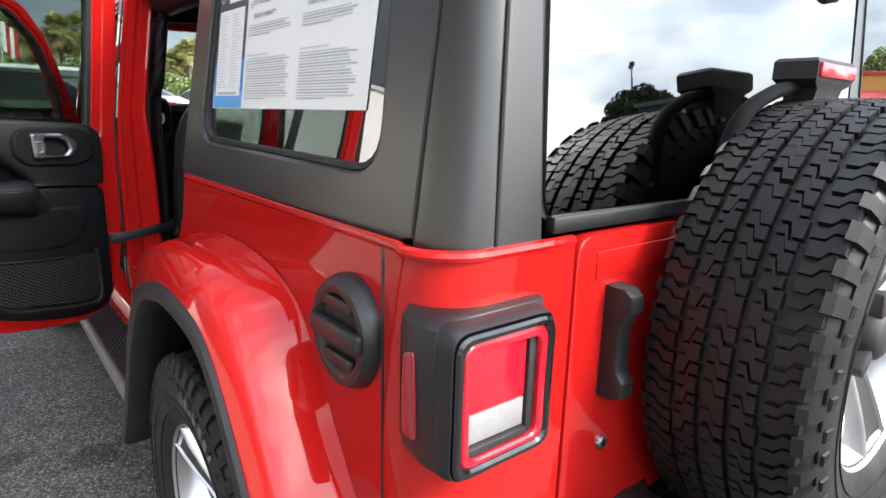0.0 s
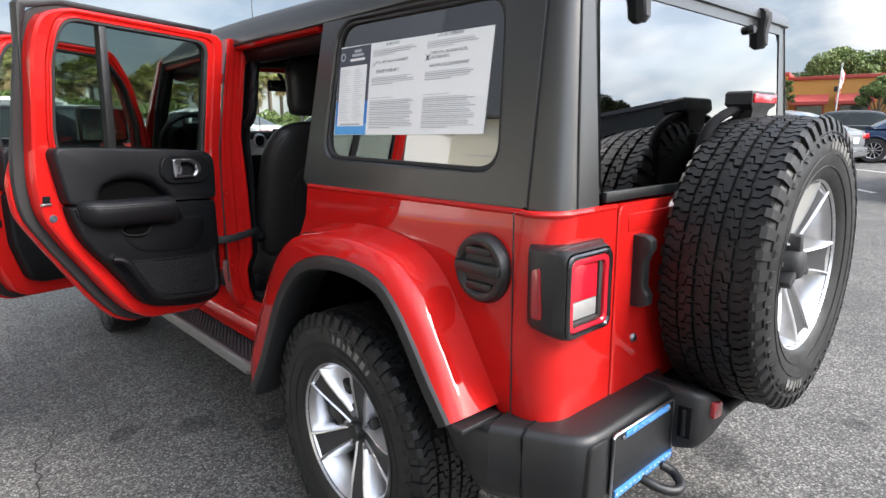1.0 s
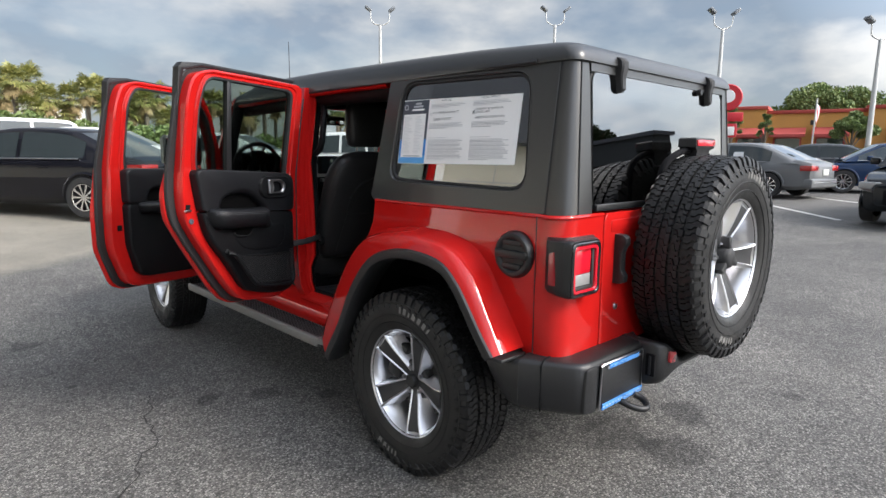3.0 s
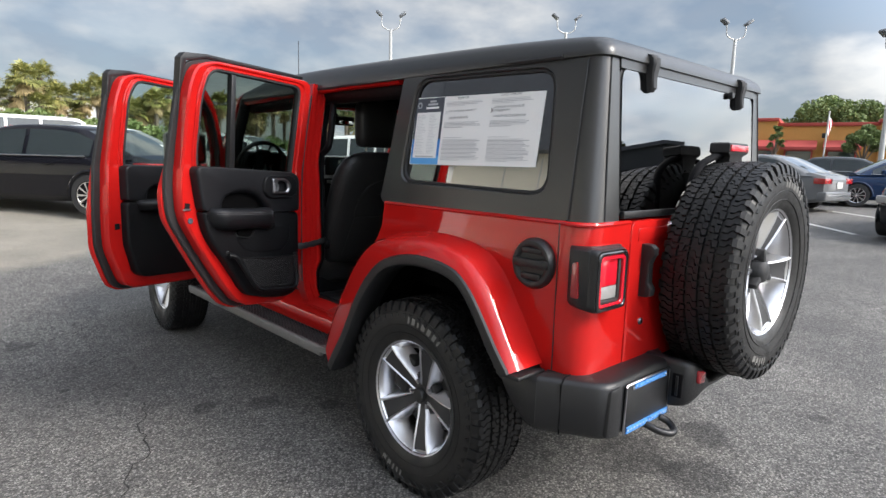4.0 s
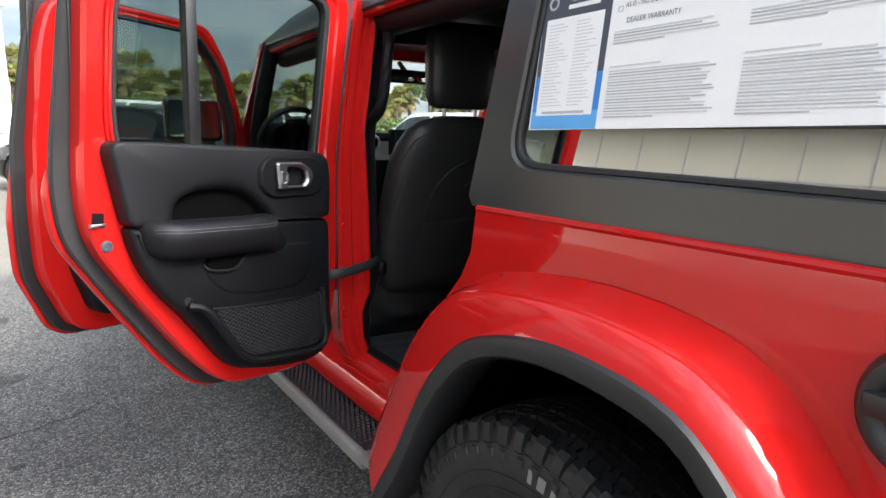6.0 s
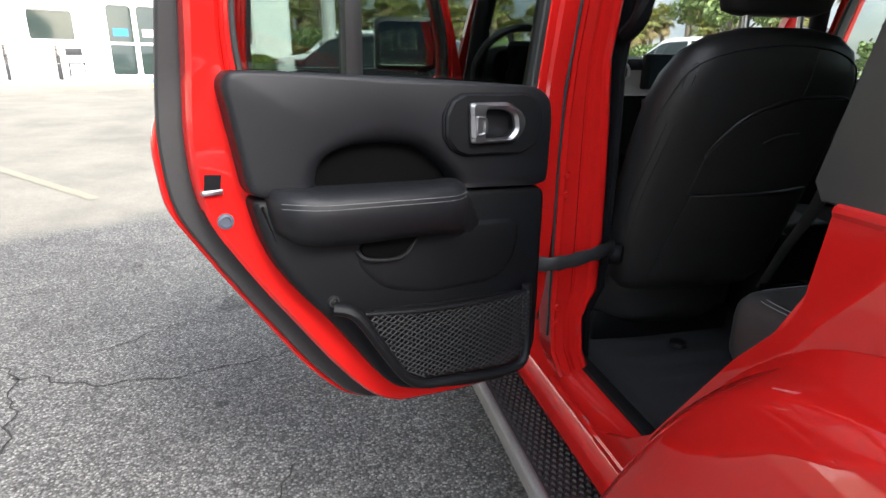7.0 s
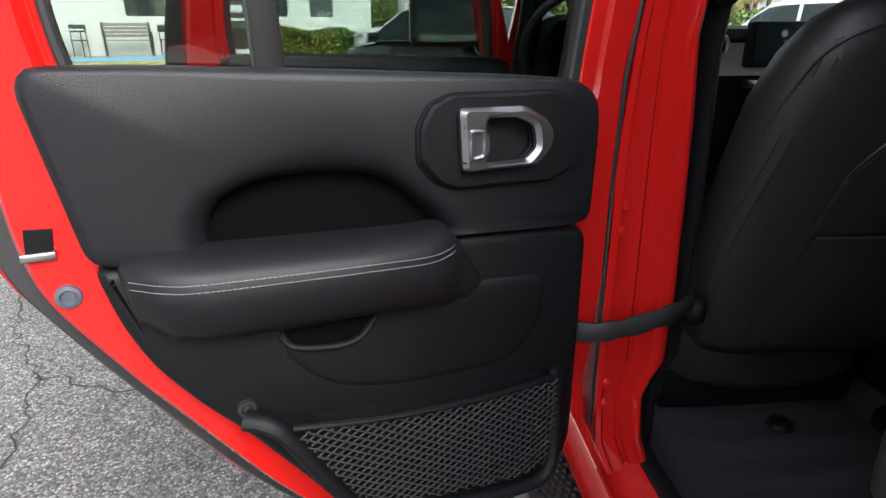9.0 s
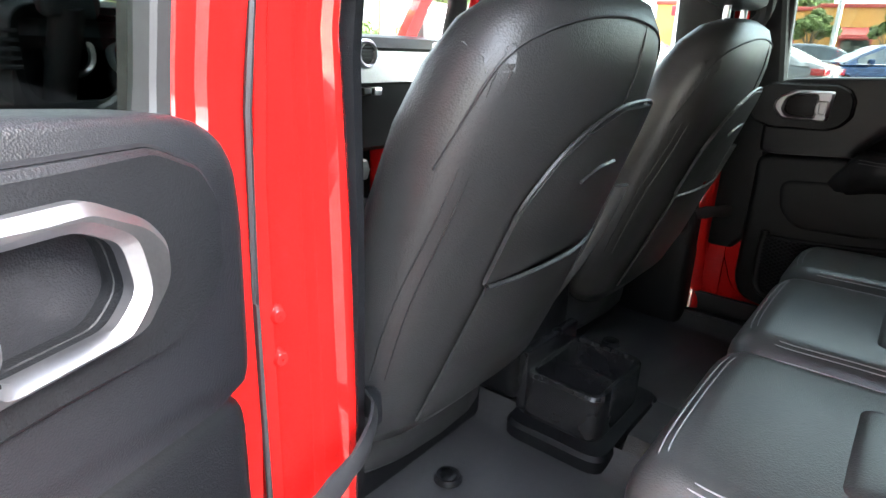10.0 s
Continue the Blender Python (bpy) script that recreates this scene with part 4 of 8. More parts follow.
rows = [[Vector(p) for p in r] for r in (
    ((-0.882, 0.70, 0.440), (-0.735, 0.70, 0.440)), ((-0.874, 0.62, 0.442), (-0.74, 0.62, 0.444)), ((-0.842, 0.55, 0.440), (-0.74, 0.55, 0.445)))]
grid(bm, rows)
thicken(bm, 0.03)
part("board_end", bm, SILVER, rb, "grey board end cap")


# ---- wheels ----
def tyre_mesh():
    bm = bmesh.new()
    half_p = [(0.228, 0.100), (0.240, 0.112), (0.262, 0.122), (0.300, 0.131), (0.335, 0.131), (0.362, 0.126), (0.382, 0.116), (0.390, 0.100), (0.393, 0.05), (0.394, 0.0)]
    prof = [(r, -h) for r, h in half_p] + [(r, h) for r, h in reversed(half_p[:-1])]
    revolve(bm, prof, 96, along_x)
    return bm


def tread_mesh():
    bm = bmesh.new()
    n = 50
    step = 2 * math.pi / n

    def block(a, pts, r0, r1, taper=0.88):
        ca = sum(p[0] for p in pts) / len(pts)
        ch = sum(p[1] for p in pts) / len(pts)
        lo, hi = [], []
        for da, h in pts:
            rb = 0.002 * (abs(h) / 0.12) ** 2 * 4
            lo.append(bm.verts.new(along_x(r0 - rb, a + da * step, h)))
            hi.append(bm.verts.new(along_x(r1 - rb, a + (ca + (da - ca) * taper) * step, ch + (h - ch) * taper)))
        bm.faces.new(hi)
        k = len(pts)
        for i in range(k):
            bm.faces.new((lo[i], lo[(i + 1) % k], hi[(i + 1) % k], hi[i]))

    def hooked(a, h0, h1, g0, g1, jog, r1, s=1):
        """A block with stepped leading and trailing edges that lock into its neighbours."""
        m, e = (h0 + h1) / 2, (h1 - h0) * 0.10
        block(a, [(g0, s * h0), (g1, s * h0), (g1, s * (m - e)), (g1 + jog, s * (m + e)), (g1 + jog, s * h1), (g0 + jog, s * h1), (g0 + jog, s * (m + e)), (g0, s * (m - e))], 0.388, r1, 0.955)

    for i in range(n):
        a = i * step
        w = 0.06 * math.sin(i * 2.4)
        hooked(a, -0.0175, 0.0175, 0.03 + w, 0.44 + w, 0.42, 0.4055)
        hooked(a, -0.0175, 0.0175, 0.50 + w, 0.96 + w, 0.42, 0.4055)
        for s in (-1, 1):
            b = a + (0.2 if s > 0 else 0.7) * step
            hooked(b, 0.027, 0.0585 + 0.004 * (i % 2), 0.05, 0.60 + w, -0.46, 0.4055, s)
            hooked(b, 0.0255, 0.0585, 0.68 + w, 0.95, -0.46, 0.4055, s)
            c = a + (0.85 if s < 0 else 0.35) * step
            hooked(c, 0.069, 0.114, 0.03, 0.50 + w * 0.5, 0.22, 0.404, s)
            hooked(c, 0.0665, 0.114, 0.57 + w * 0.5, 0.88, 0.22, 0.404, s)
        for s in (-1, 1):
            o = 0.45 if s < 0 else 0.95
            # lugs that run over the shoulder
            a0 = a + o * step
            w = 0.62 if i % 2 else 0.5
            q = [(0.404, 0.108), (0.396, 0.121), (0.378, 0.1275), (0.362, 0.130)]
            l = [bm.verts.new(along_x(r, a0 + 0.05 * step, s * h)) for r, h in q]
            rr = [bm.verts.new(along_x(r, a0 + w * step, s * h)) for r, h in q]
            bl = [bm.verts.new(along_x(r - 0.012, a0 + 0.02 * step, s * (h - 0.006))) for r, h in q]
            br = [bm.verts.new(along_x(r - 0.012, a0 + (w + 0.03) * step, s * (h - 0.006))) for r, h in q]
            for k in range(3):
                bm.faces.new((l[k], l[k + 1], rr[k + 1], rr[k]))
                bm.faces.new((l[k], l[k + 1], bl[k + 1], bl[k]))
                bm.faces.new((rr[k], rr[k + 1], br[k + 1], br[k]))
            bm.faces.new((l[3], rr[3], br[3], bl[3]))
            # slanted dashes moulded into the sidewall under the lugs
            d0 = a0 + (0.10 if i % 2 else 0.22) * step
            lo = [bm.verts.new(along_x(r, d0 + da * step, s * h)) for r, da, h in ((0.354, 0.0, 0.1285), (0.340, 0.16, 0.1315), (0.336, 0.46, 0.1318), (0.352, 0.44, 0.1290))]
            hi = [bm.verts.new(along_x(r, d0 + da * step, s * h)) for r, da, h in ((0.352, 0.05, 0.1325), (0.341, 0.19, 0.1348), (0.338, 0.42, 0.1350), (0.350, 0.40, 0.1328))]
            bm.faces.new(hi)
            for k in range(4):
                bm.faces.new((lo[k], lo[(k + 1) % 4], hi[(k + 1) % 4], hi[k]))
    for s in (-1, 1):
        for r, h, w in ((0.3625, 0.1275, 0.0022), (0.272, 0.1255, 0.0015), (0.305, 0.1318, 0.0012)):
            tube(bm, [along_x(r, 2 * math.pi * q / 120, s * h) for q in range(120)], w, 5, closed=True)
    return bm


def letters(parent):
    """Raised pale bars round the sidewall where the maker's lettering stands."""
    rnd = random.Random(4)

    def strip(bm, pts):
        bm.faces.new([bm.verts.new(along_x(r, a, -0.1325)) for r, a in pts])

    for c0, cnt in ((90, 7), (268, 5)):
        at = radians(c0 - cnt * 3.2)
        for i in range(cnt):
            w = radians(rnd.choice((1.2, 1.9, 2.2)))
            a = at + w
            at += 2 * w + radians(1.9)
            q = radians(0.55)
            bm = bmesh.new()
            strip(bm, [(0.316, a - w), (0.344, a - w + q), (0.344, a + w), (0.316, a + w - q)])
            part("sidewall_mark", bm, WHITE_THREAD, parent)


def spoke_f(a):
    ca, sa = math.cos(a), math.sin(a)
    return lambda r, h, t: (-h, r * ca - t * sa, r * sa + t * ca)


def wheel(parent, label, spare=False):
    """Five pairs of polished spokes with dark grey pockets, all-terrain tyre. The axle runs along x, the outside faces -x."""
    bm = bmesh.new()
    revolve(bm, [(0.226, 0.085), (0.242, 0.094), (0.247, 0.101), (0.246, 0.108), (0.240, 0.111), (0.233, 0.106), (0.226, 0.096), (0.216, 0.070), (0.205, 0.0), (0.205, -0.09), (0.226, -0.105)], 72, lambda r, a, h: along_x(r, a, -h))
    w = part("wheel", bm, POLISH, parent, label)
    part("tyre", tyre_mesh(), SIDEWALL, w, "black all-terrain tyre")
    part("tread_block_ring", tread_mesh(), RUBBER, w, angle=25)
    letters(w)
    for k in range(5):
        a = math.pi / 2 + 2 * math.pi * k / 5
        f = spoke_f(a)
        bm = bmesh.new()
        dark = bmesh.new()
        rows, drows = [], []
        for r, h, hw in ((0.040, 0.056, 0.021), (0.08, 0.066, 0.026), (0.13, 0.082, 0.032), (0.18, 0.096, 0.039), (0.215, 0.103, 0.046), (0.234, 0.106, 0.054)):
            g = max(0.0045, hw * 0.13)
            deep = 0.085 * min(1.0, r / 0.10)
            rows.append([Vector(f(r, hh, t)) for hh, t in ((h - deep, -hw - 0.020), (h - 0.006, -hw - 0.004), (h - 0.001, -hw), (h, -hw + g * 0.5), (h - 0.002, -hw + g), (h - 0.012, -hw + g + 0.003), (h - 0.012, hw - g - 0.003), (h - 0.002, hw - g), (h, hw - g * 0.5), (h - 0.001, hw), (h - 0.006, hw + 0.004), (h - deep, hw + 0.020))])
            if r < 0.23:
                drows.append([Vector(f(r, hh, t)) for hh, t in ((h - 0.014, -hw + g + 0.001), (h - 0.006, -hw + g + 0.002), (h - 0.009, 0.0), (h - 0.006, hw - g - 0.002), (h - 0.014, hw - g - 0.001))])
        grid(bm, rows, close_v=True)
        part("spoke", bm, POLISH, w, "polished alloy spoke with a dark face")
        grid(dark, drows, close_v=True)
        part("spoke_face", dark, ALLOYGREY, w, "dark grey painted spoke face")
        bm = bmesh.new()
        aa = a + math.pi / 5
        revolve(bm, [(0.0005, 0.066), (0.008, 0.065), (0.0095, 0.058), (0.0095, 0.035)], 10, lambda r, q, h: (-h, 0.058 * math.cos(aa) + r * math.cos(q), 0.058 * math.sin(aa) + r * math.sin(q)))
        part("lug_nut", bm, CHROME, w, "chrome lug nut")
    bm = bmesh.new()
    revolve(bm, [(0.0005, 0.052), (0.085, 0.048), (0.092, 0.035), (0.092, 0.0)], 30, lambda r, a, h: along_x(r, a, -h))
    part("hub", bm, ALLOYGREY, w, "dark grey wheel hub")
    if not spare:
        bm = bmesh.new()
        revolve(bm, [(0.0005, 0.074), (0.026, 0.073), (0.030, 0.066), (0.030, 0.045)], 24, lambda r, a, h: along_x(r, a, -h))
        part("centre_cap", bm, STEEL, w, "dark centre cap")
        bm = bmesh.new()
        revolve(bm, [(0.05, 0.01), (0.165, 0.01), (0.165, -0.012), (0.05, -0.012)], 40, lambda r, a, h: along_x(r, a, -h))
        part("brake_disc", bm, STEEL, w, "steel brake disc")
        bm = bmesh.new()
        box(bm, -0.05, 0.03, 0.09, 0.18, -0.08, 0.10, 0.015)
        part("brake_caliper", bm, STEEL, w)
    else:
        bm = bmesh.new()
        revolve(bm, [(0.0005, 0.100), (0.030, 0.099), (0.040, 0.092), (0.046, 0.078), (0.050, 0.04)], 24, lambda r, a, h: along_x(r, a, -h))
        part("camera_housing", bm, SEAL, w, "black round housing in the spare's hub")
        for k in range(3):
            an = radians(90 + 120 * k)
            bm = bmesh.new()
            box(bm, -0.092, -0.05, -0.013, 0.013, 0.035, 0.085, 0.006, m=Matrix.Rotation(an, 4, "X"))
            part("housing_arm", bm, SEAL, w)
    return w


def clone_part(w, m):
    """A copy of a part with its sub-parts, on the same parent."""
    c = w.copy()
    scene.collection.objects.link(c)
    c.matrix_basis = m
    for k in w.children:
        d = k.copy()
        scene.collection.objects.link(d)
        d.parent = c
    return c


wheel_rl = wheel(car, "polished five-spoke alloy wheel with all-terrain tyre")
wheel_rl.matrix_basis = pose(-0.757, 0.018, 0.393, 22, 0, 0)
clone_part(wheel_rl, pose(-0.770, 3.008, 0.393, 40, 0, -3))
clone_part(wheel_rl, pose(0.757, 0.018, 0.393, 20, 0, 180))
clone_part(wheel_rl, pose(0.770, 3.008, 0.393, 75, 0, 177))
spare = wheel(car, "spare wheel with all-terrain tyre on the tailgate", True)
spare.matrix_basis = pose(0.018, -0.868, 0.972, 0, 0, 90) @ pose(0, 0, 0, 22, 0, 0)
# spare carrier and the stop lamp on it
bm = bmesh.new()
box(bm, -0.12, 0.16, -0.80, -0.70, 0.84, 1.10, 0.02)
box(bm, 0.02, 0.11, -0.775, -0.715, 1.08, 1.34, 0.015)
part("spare_carrier", bm, BLACKPLASTIC, car, "black spare wheel carrier")
bm = bmesh.new()
tube(bm, smooth_loop([(-0.22, -0.745, 1.20), (-0.17, -0.75, 1.33), (-0.06, -0.755, 1.385), (0.06, -0.757, 1.395), (0.18, -0.755, 1.385), (0.26, -0.75, 1.34), (0.31, -0.745, 1.24)], 5, False), 0.016, 10, flat=0.8)
part("carrier_arch", bm, CAVITY, car, "black carrier arch behind the spare")
bm = bmesh.new()
rows = []
for z, hw, d in ((1.345, 0.050, 0.022), (1.375, 0.056, 0.026), (1.395, 0.060, 0.030), (1.404, 0.082, 0.034), (1.410, 0.090, 0.037), (1.440, 0.090, 0.037), (1.446, 0.084, 0.032)):
    rows.append([Vector((0.075 + a * hw, -0.765 + b * d, z)) for a, b in ((-1, -1), (1, -1), (1, 1), (-1, 1))])
vs = grid(bm, rows, close_v=True)
bm.faces.new(vs[-1])
hml = part("stop_lamp", bm, SEAL, car, "high stop lamp on a black stalk")
bm = B(-0.007, 0.157, -0.808, -0.799, 1.413, 1.438, 0.003)
part("stop_lens", bm, REDLENS, hml, "red stop lens")


# ---- doors ----
def door(H, U, O, W, panel, rear=True):
    """An open door. O: outline, W: window, panel: trim outline, in metres from the hinge line and in height."""
    U = Vector((U[0], U[1])).normalized()
    Nn = Vector((-U.y, U.x))
    if Nn.y > 0:
        Nn = -Nn

    def f(u, n, z):
        n = n + max(0.0, z - 1.28) * 0.13
        return (H[0] + U.x * u + Nn.x * n, H[1] + U.y * u + Nn.y * n, z)

    wc = (sum(p[0] for p in W) / len(W), sum(p[1] for p in W) / len(W))
    Or = rounded(O, 0.05, 5)
    Wr = rounded(W, 0.05, 5)
    # pressed inner frame
    bm = bmesh.new()
    Wf = [(wc[0] + (x - wc[0]) * 1.075, wc[1] + (z - wc[1]) * 1.075) for x, z in Wr]
    hinge_side = lambda P, w: [(x - w * max(0.0, min(1.0, (0.18 - x) / 0.08)), z) for x, z in P] if rear else P
    Wf = hinge_side(Wf, 0.012)
    ring(bm, Or, Wf, wc, -0.05, 0.0, f, 200, bev=0.008)
    ring(bm, Wf, Wr, wc, -0.018, -0.001, f, 200, bev=0.004)
    d = part("rear_door" if rear else "front_door", bm, RED, car, "open red door with black trim inside")
    # raised flange round the window
    bm = bmesh.new()
    k = lambda P, s: [(wc[0] + (x - wc[0]) * s, wc[1] + (z - wc[1]) * s) for x, z in P]
    Wt = rounded([(x, max(z, W[0][1] + 0.0)) for x, z in k(W, 1.05)], 0.055, 5)
    ring(bm, Wt, k(Wr, 1.016), wc, -0.01, 0.007, f, 160, bev=0.004)
    part("frame_bead", bm, RED, d)
    # outer skin
    So = [(u + ((-0.03 if z > 1.5 else (0.012 if z > 1.28 else 0.042)) if u > 0.3 else -0.01), z + (-0.02 if z > 1.5 else (-0.012 if z < 0.8 else 0))) for u, z in O]
    bm = bmesh.new()
    ring(bm, rounded(So, 0.03, 4), hinge_side(k(Wr, 1.09), 0.036), wc, -0.092, -0.070, f, 200, bev=0.005)
    part("door_skin", bm, RED, d, "glossy red outer door skin")
    # black weather seal between frame and skin
    bm = bmesh.new()
    Ss = [(u + ((0.014 if z > 1.5 else 0.034) if u > 0.3 else -0.004), z + (0.012 if z > 1.5 else (-0.006 if z < 0.8 else 0))) for u, z in O]
    ring(bm, rounded(Ss, 0.045, 5), k(Or, 0.945), wc, -0.070, -0.052, f, 200, bev=0.004)
    part("weather_seal", bm, SEAL, d, "black rubber weather seal")
    # cap at the upper trailing corner
    umax = max(p[0] for p in O if p[1] > 1.5)
    ug = 0.0 if rear else 0.27
    bm = bmesh.new()
    plate(bm, [(umax + 0.010, 1.30), (umax + 0.008, 1.725), (umax - 0.012, 1.746), (umax - 0.12, 1.756), (ug, 1.748), (ug, 1.732), (umax - 0.12, 1.738), (umax - 0.02, 1.715), (umax - 0.002, 1.62), (umax + 0.004, 1.30)], -0.082, -0.048, f, 0.004)
    part("drip_guard", bm, BLACKPLASTIC, d, "black guide over the door frame")
    # glass run and panes
    bm = bmesh.new()
    Wi = k(Wr, 0.978)
    ring(bm, k(Wr, 1.022), Wi, wc, -0.020, 0.0075, f, 160, bev=0.003)
    part("glass_run", bm, SEAL, d, "black glass channel")
    bm = bmesh.new()
    zl = min(p[1] for p in W)
    plate(bm, [(u, max(z, zl - 0.01)) for u, z in k(Wr, 0.985)], -0.014, -0.010, f)
    gp = part("door_glass", bm, G_REARDOOR if rear else G_DOOR, d, "tinted door window")
    if rear:
        bm = bmesh.new()
        plate(bm, [(0.462, zl - 0.01), (0.494, zl - 0.01), (0.512, 1.692), (0.486, 1.692)], -0.022, 0.004, f, 0.004)
        part("glass_divider", bm, BLACKPLASTIC, d, "black window divider bar")
    # trim panel
    up = panel["upper"]
    rc = panel["recess_c"]
    bm = bmesh.new()
    uo, ui = by_angle(rounded(up, 0.022, 4), rc, 220), by_angle(rounded(panel["recess"], 0.03, 4), rc, 220)

    def inset(p, q, w):
        l = math.hypot(q[0] - p[0], q[1] - p[1]) or 1e-6
        w = min(w, l * 0.8) / l
        return (lerp(p[0], q[0], w), lerp(p[1], q[1], w))

    loops = [([p for p in uo], 0.0), (uo, 0.040)] + [([inset(p, q, w) for p, q in zip(uo, ui)], h) for w, h in ((0.002, 0.046), (0.006, 0.050), (0.012, 0.052))]
    loops += [([inset(q, p, w) for p, q in zip(uo, ui)], h) for w, h in ((0.040, 0.0518), (0.030, 0.0505), (0.021, 0.0475), (0.013, 0.042), (0.006, 0.034), (0.001, 0.022), (0.0, 0.008))]
    grid(bm, [[Vector(f(u, h, v)) for u, v in lp] for lp, h in loops], close_v=True)
    part("upper_trim", bm, LEATHER, d, "black grained upper door trim")
    # back of the recess, its shade painted into the colour
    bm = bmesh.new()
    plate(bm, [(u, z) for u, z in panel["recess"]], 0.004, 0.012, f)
    part("trim_recess", bm, RECESS_SHADE, d, "dark recess above the armrest")
    bm = bmesh.new()
    plate(bm, rounded(panel["lower"], 0.03, 4), 0.0, 0.046, f, 0.014, 3)
    part("lower_trim", bm, TRIM, d, "black plastic lower door trim")
    # armrest: a rounded shelf
    bm = bmesh.new()
    rows = []
    A = panel["arm"]
    for u, n, zt, zb in A:
        rows.append([Vector(f(u, nn, z)) for nn, z in ((0.03, zt + 0.002), (n * 0.6, zt + 0.003), (n * 0.9, zt - 0.002), (n, zt - 0.014), (n * 0.99, lerp(zt, zb, 0.5)), (n * 0.90, lerp(zt, zb, 0.8)), (n * 0.7, zb), (0.03, zb - 0.008))])
    vs = grid(bm, rows)
    bm.faces.new(vs[0])
    bm.faces.new(vs[-1])
    part("armrest", bm, LEATHER, d, "black stitched leather armrest", angle=60)
    if not rear:
        return d, f
    # double stitching along the armrest
    for off in (0.0, -0.0075):
        bm = bmesh.new()
        line = [Vector(f(u, n + 0.0008, zt - 0.0135 + off)) for u, n, zt, zb in A[1:(-3 if len(A) > 8 else -1)]]
        fine = smooth_loop(line, 8, False)
        for i in range(0, len(fine) - 1):
            a, b = fine[i], fine[i + 1]
            m = max(1, int((b - a).length / 0.0042))
            for q in range(m):
                tube(bm, [a.lerp(b, q / m), a.lerp(b, (q + 0.75) / m)], 0.00045, 4)
        part("stitching", bm, THREAD, d, "grey stitching")
    # handle: bezel, pocket and chrome loop
    bz = rounded([(0.327, 1.232), (0.327, 1.196), (0.308, 1.172), (0.285, 1.163), (0.165, 1.160), (0.128, 1.176), (0.118, 1.194), (0.118, 1.228), (0.130, 1.248), (0.160, 1.262), (0.290, 1.264), (0.314, 1.254)], 0.005, 3)
    co = rounded([(0.293, 1.253), (0.208, 1.252), (0.178, 1.236), (0.166, 1.221), (0.167, 1.203), (0.187, 1.181), (0.288, 1.181)], 0.007, 4)
    ci = rounded([(0.258, 1.241), (0.215, 1.240), (0.194, 1.229), (0.189, 1.203), (0.204, 1.189), (0.258, 1.189)], 0.007, 3)
    hc = (0.225, 1.214)
    flat = f
    f = lambda u, n, z: flat(u, n + 0.003, z - 0.009)
    bm = bmesh.new()
    bz = k2(bz, 1.07)
    ring(bm, bz, k2(ci, 1.02), hc, 0.030, 0.060, f, 140, bev=0.004)
    part("handle_bezel", bm, TRIM, d, "black door handle surround")
    bm = bmesh.new()
    ring(bm, k2(bz, 1.035), k2(bz, 0.985), hc, 0.040, 0.0535, f, 120, bev=0.002)
    part("bezel_groove", bm, CAVITY, d)
    bm = bmesh.new()
    ring(bm, k2(co, 0.97), k2(ci, 1.04), hc, 0.05, 0.064, f, 140, bev=0.001)
    part("handle_base", bm, TRIM, d)
    bm = bmesh.new()
    ring(bm, co, ci, hc, 0.063, 0.075, f, 140, bev=0.0055)
    part("pull_handle", bm, SATIN, d, "satin chrome pull handle")
    bm = bmesh.new()
    plate(bm, k2(ci, 1.1), 0.024, 0.036, f)
    part("handle_pocket", bm, CAVITY, d, "black pocket behind the handle")
    bm = bmesh.new()
    ring(bm, rounded([(0.284, 1.231), (0.264, 1.229), (0.258, 1.222), (0.258, 1.203), (0.264, 1.196), (0.284, 1.194)], 0.004, 2), rounded([(0.279, 1.226), (0.267, 1.224), (0.267, 1.201), (0.279, 1.199)], 0.002, 2), (0.272, 1.2125), 0.066, 0.0785, f, 60, bev=0.002)
    part("lock_tab", bm, SATIN, d, "chrome lock tab")
    for z in (1.2325, 1.1925):
        bm = bmesh.new()
        plate(bm, [(0.289, z - 0.0008), (0.259, z - 0.0008), (0.259, z + 0.0008), (0.289, z + 0.0008)], 0.070, 0.0734, f)
        part("handle_gap", bm, CAVITY, d)
    f = flat
    # small pull cup: a flat plate in the painted shade colour
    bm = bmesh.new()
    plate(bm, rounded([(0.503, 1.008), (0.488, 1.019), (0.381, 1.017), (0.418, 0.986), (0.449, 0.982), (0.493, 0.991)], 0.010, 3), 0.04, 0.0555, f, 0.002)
    part("pull_cup", bm, RECESS_SHADE, d, "dark pull cup")
    bm = bmesh.new()
    tube(bm, smooth_loop([f(0.505, 0.046, 1.003), f(0.493, 0.054, 0.988), f(0.449, 0.057, 0.980), f(0.418, 0.057, 0.984), f(0.397, 0.053, 1.003), f(0.378, 0.047, 1.020)], 5, False), 0.0042, 8)
    part("cup_lip", bm, TRIM, d)
    # bowed lower panel
    bm = bmesh.new()
    plate(bm, rounded([(0.52, 0.985), (0.46, 0.915), (0.36, 0.890), (0.20, 0.885), (0.150, 0.93), (0.135, 1.02), (0.25, 1.030), (0.47, 1.03)], 0.05, 5), 0.03, 0.050, f, 0.018, 4)
    part("lower_bulge", bm, TRIM, d)
    # map pocket with its net
    bm = bmesh.new()
    tube(bm, smooth_loop([f(0.556, 0.058, 0.912), f(0.522, 0.074, 0.897), f(0.472, 0.086, 0.815), f(0.437, 0.090, 0.762), f(0.40, 0.092, 0.738), f(0.34, 0.093, 0.727), f(0.20, 0.092, 0.708), f(0.152, 0.088, 0.722), f(0.140, 0.078, 0.79), f(0.139, 0.070, 0.878)], 5, False), [lerp(0.014, 0.0105, min(1.0, i / 18)) for i in range(46)], 10, flat=0.85)
    part("pocket_frame", bm, TRIM, d, "black map pocket frame")
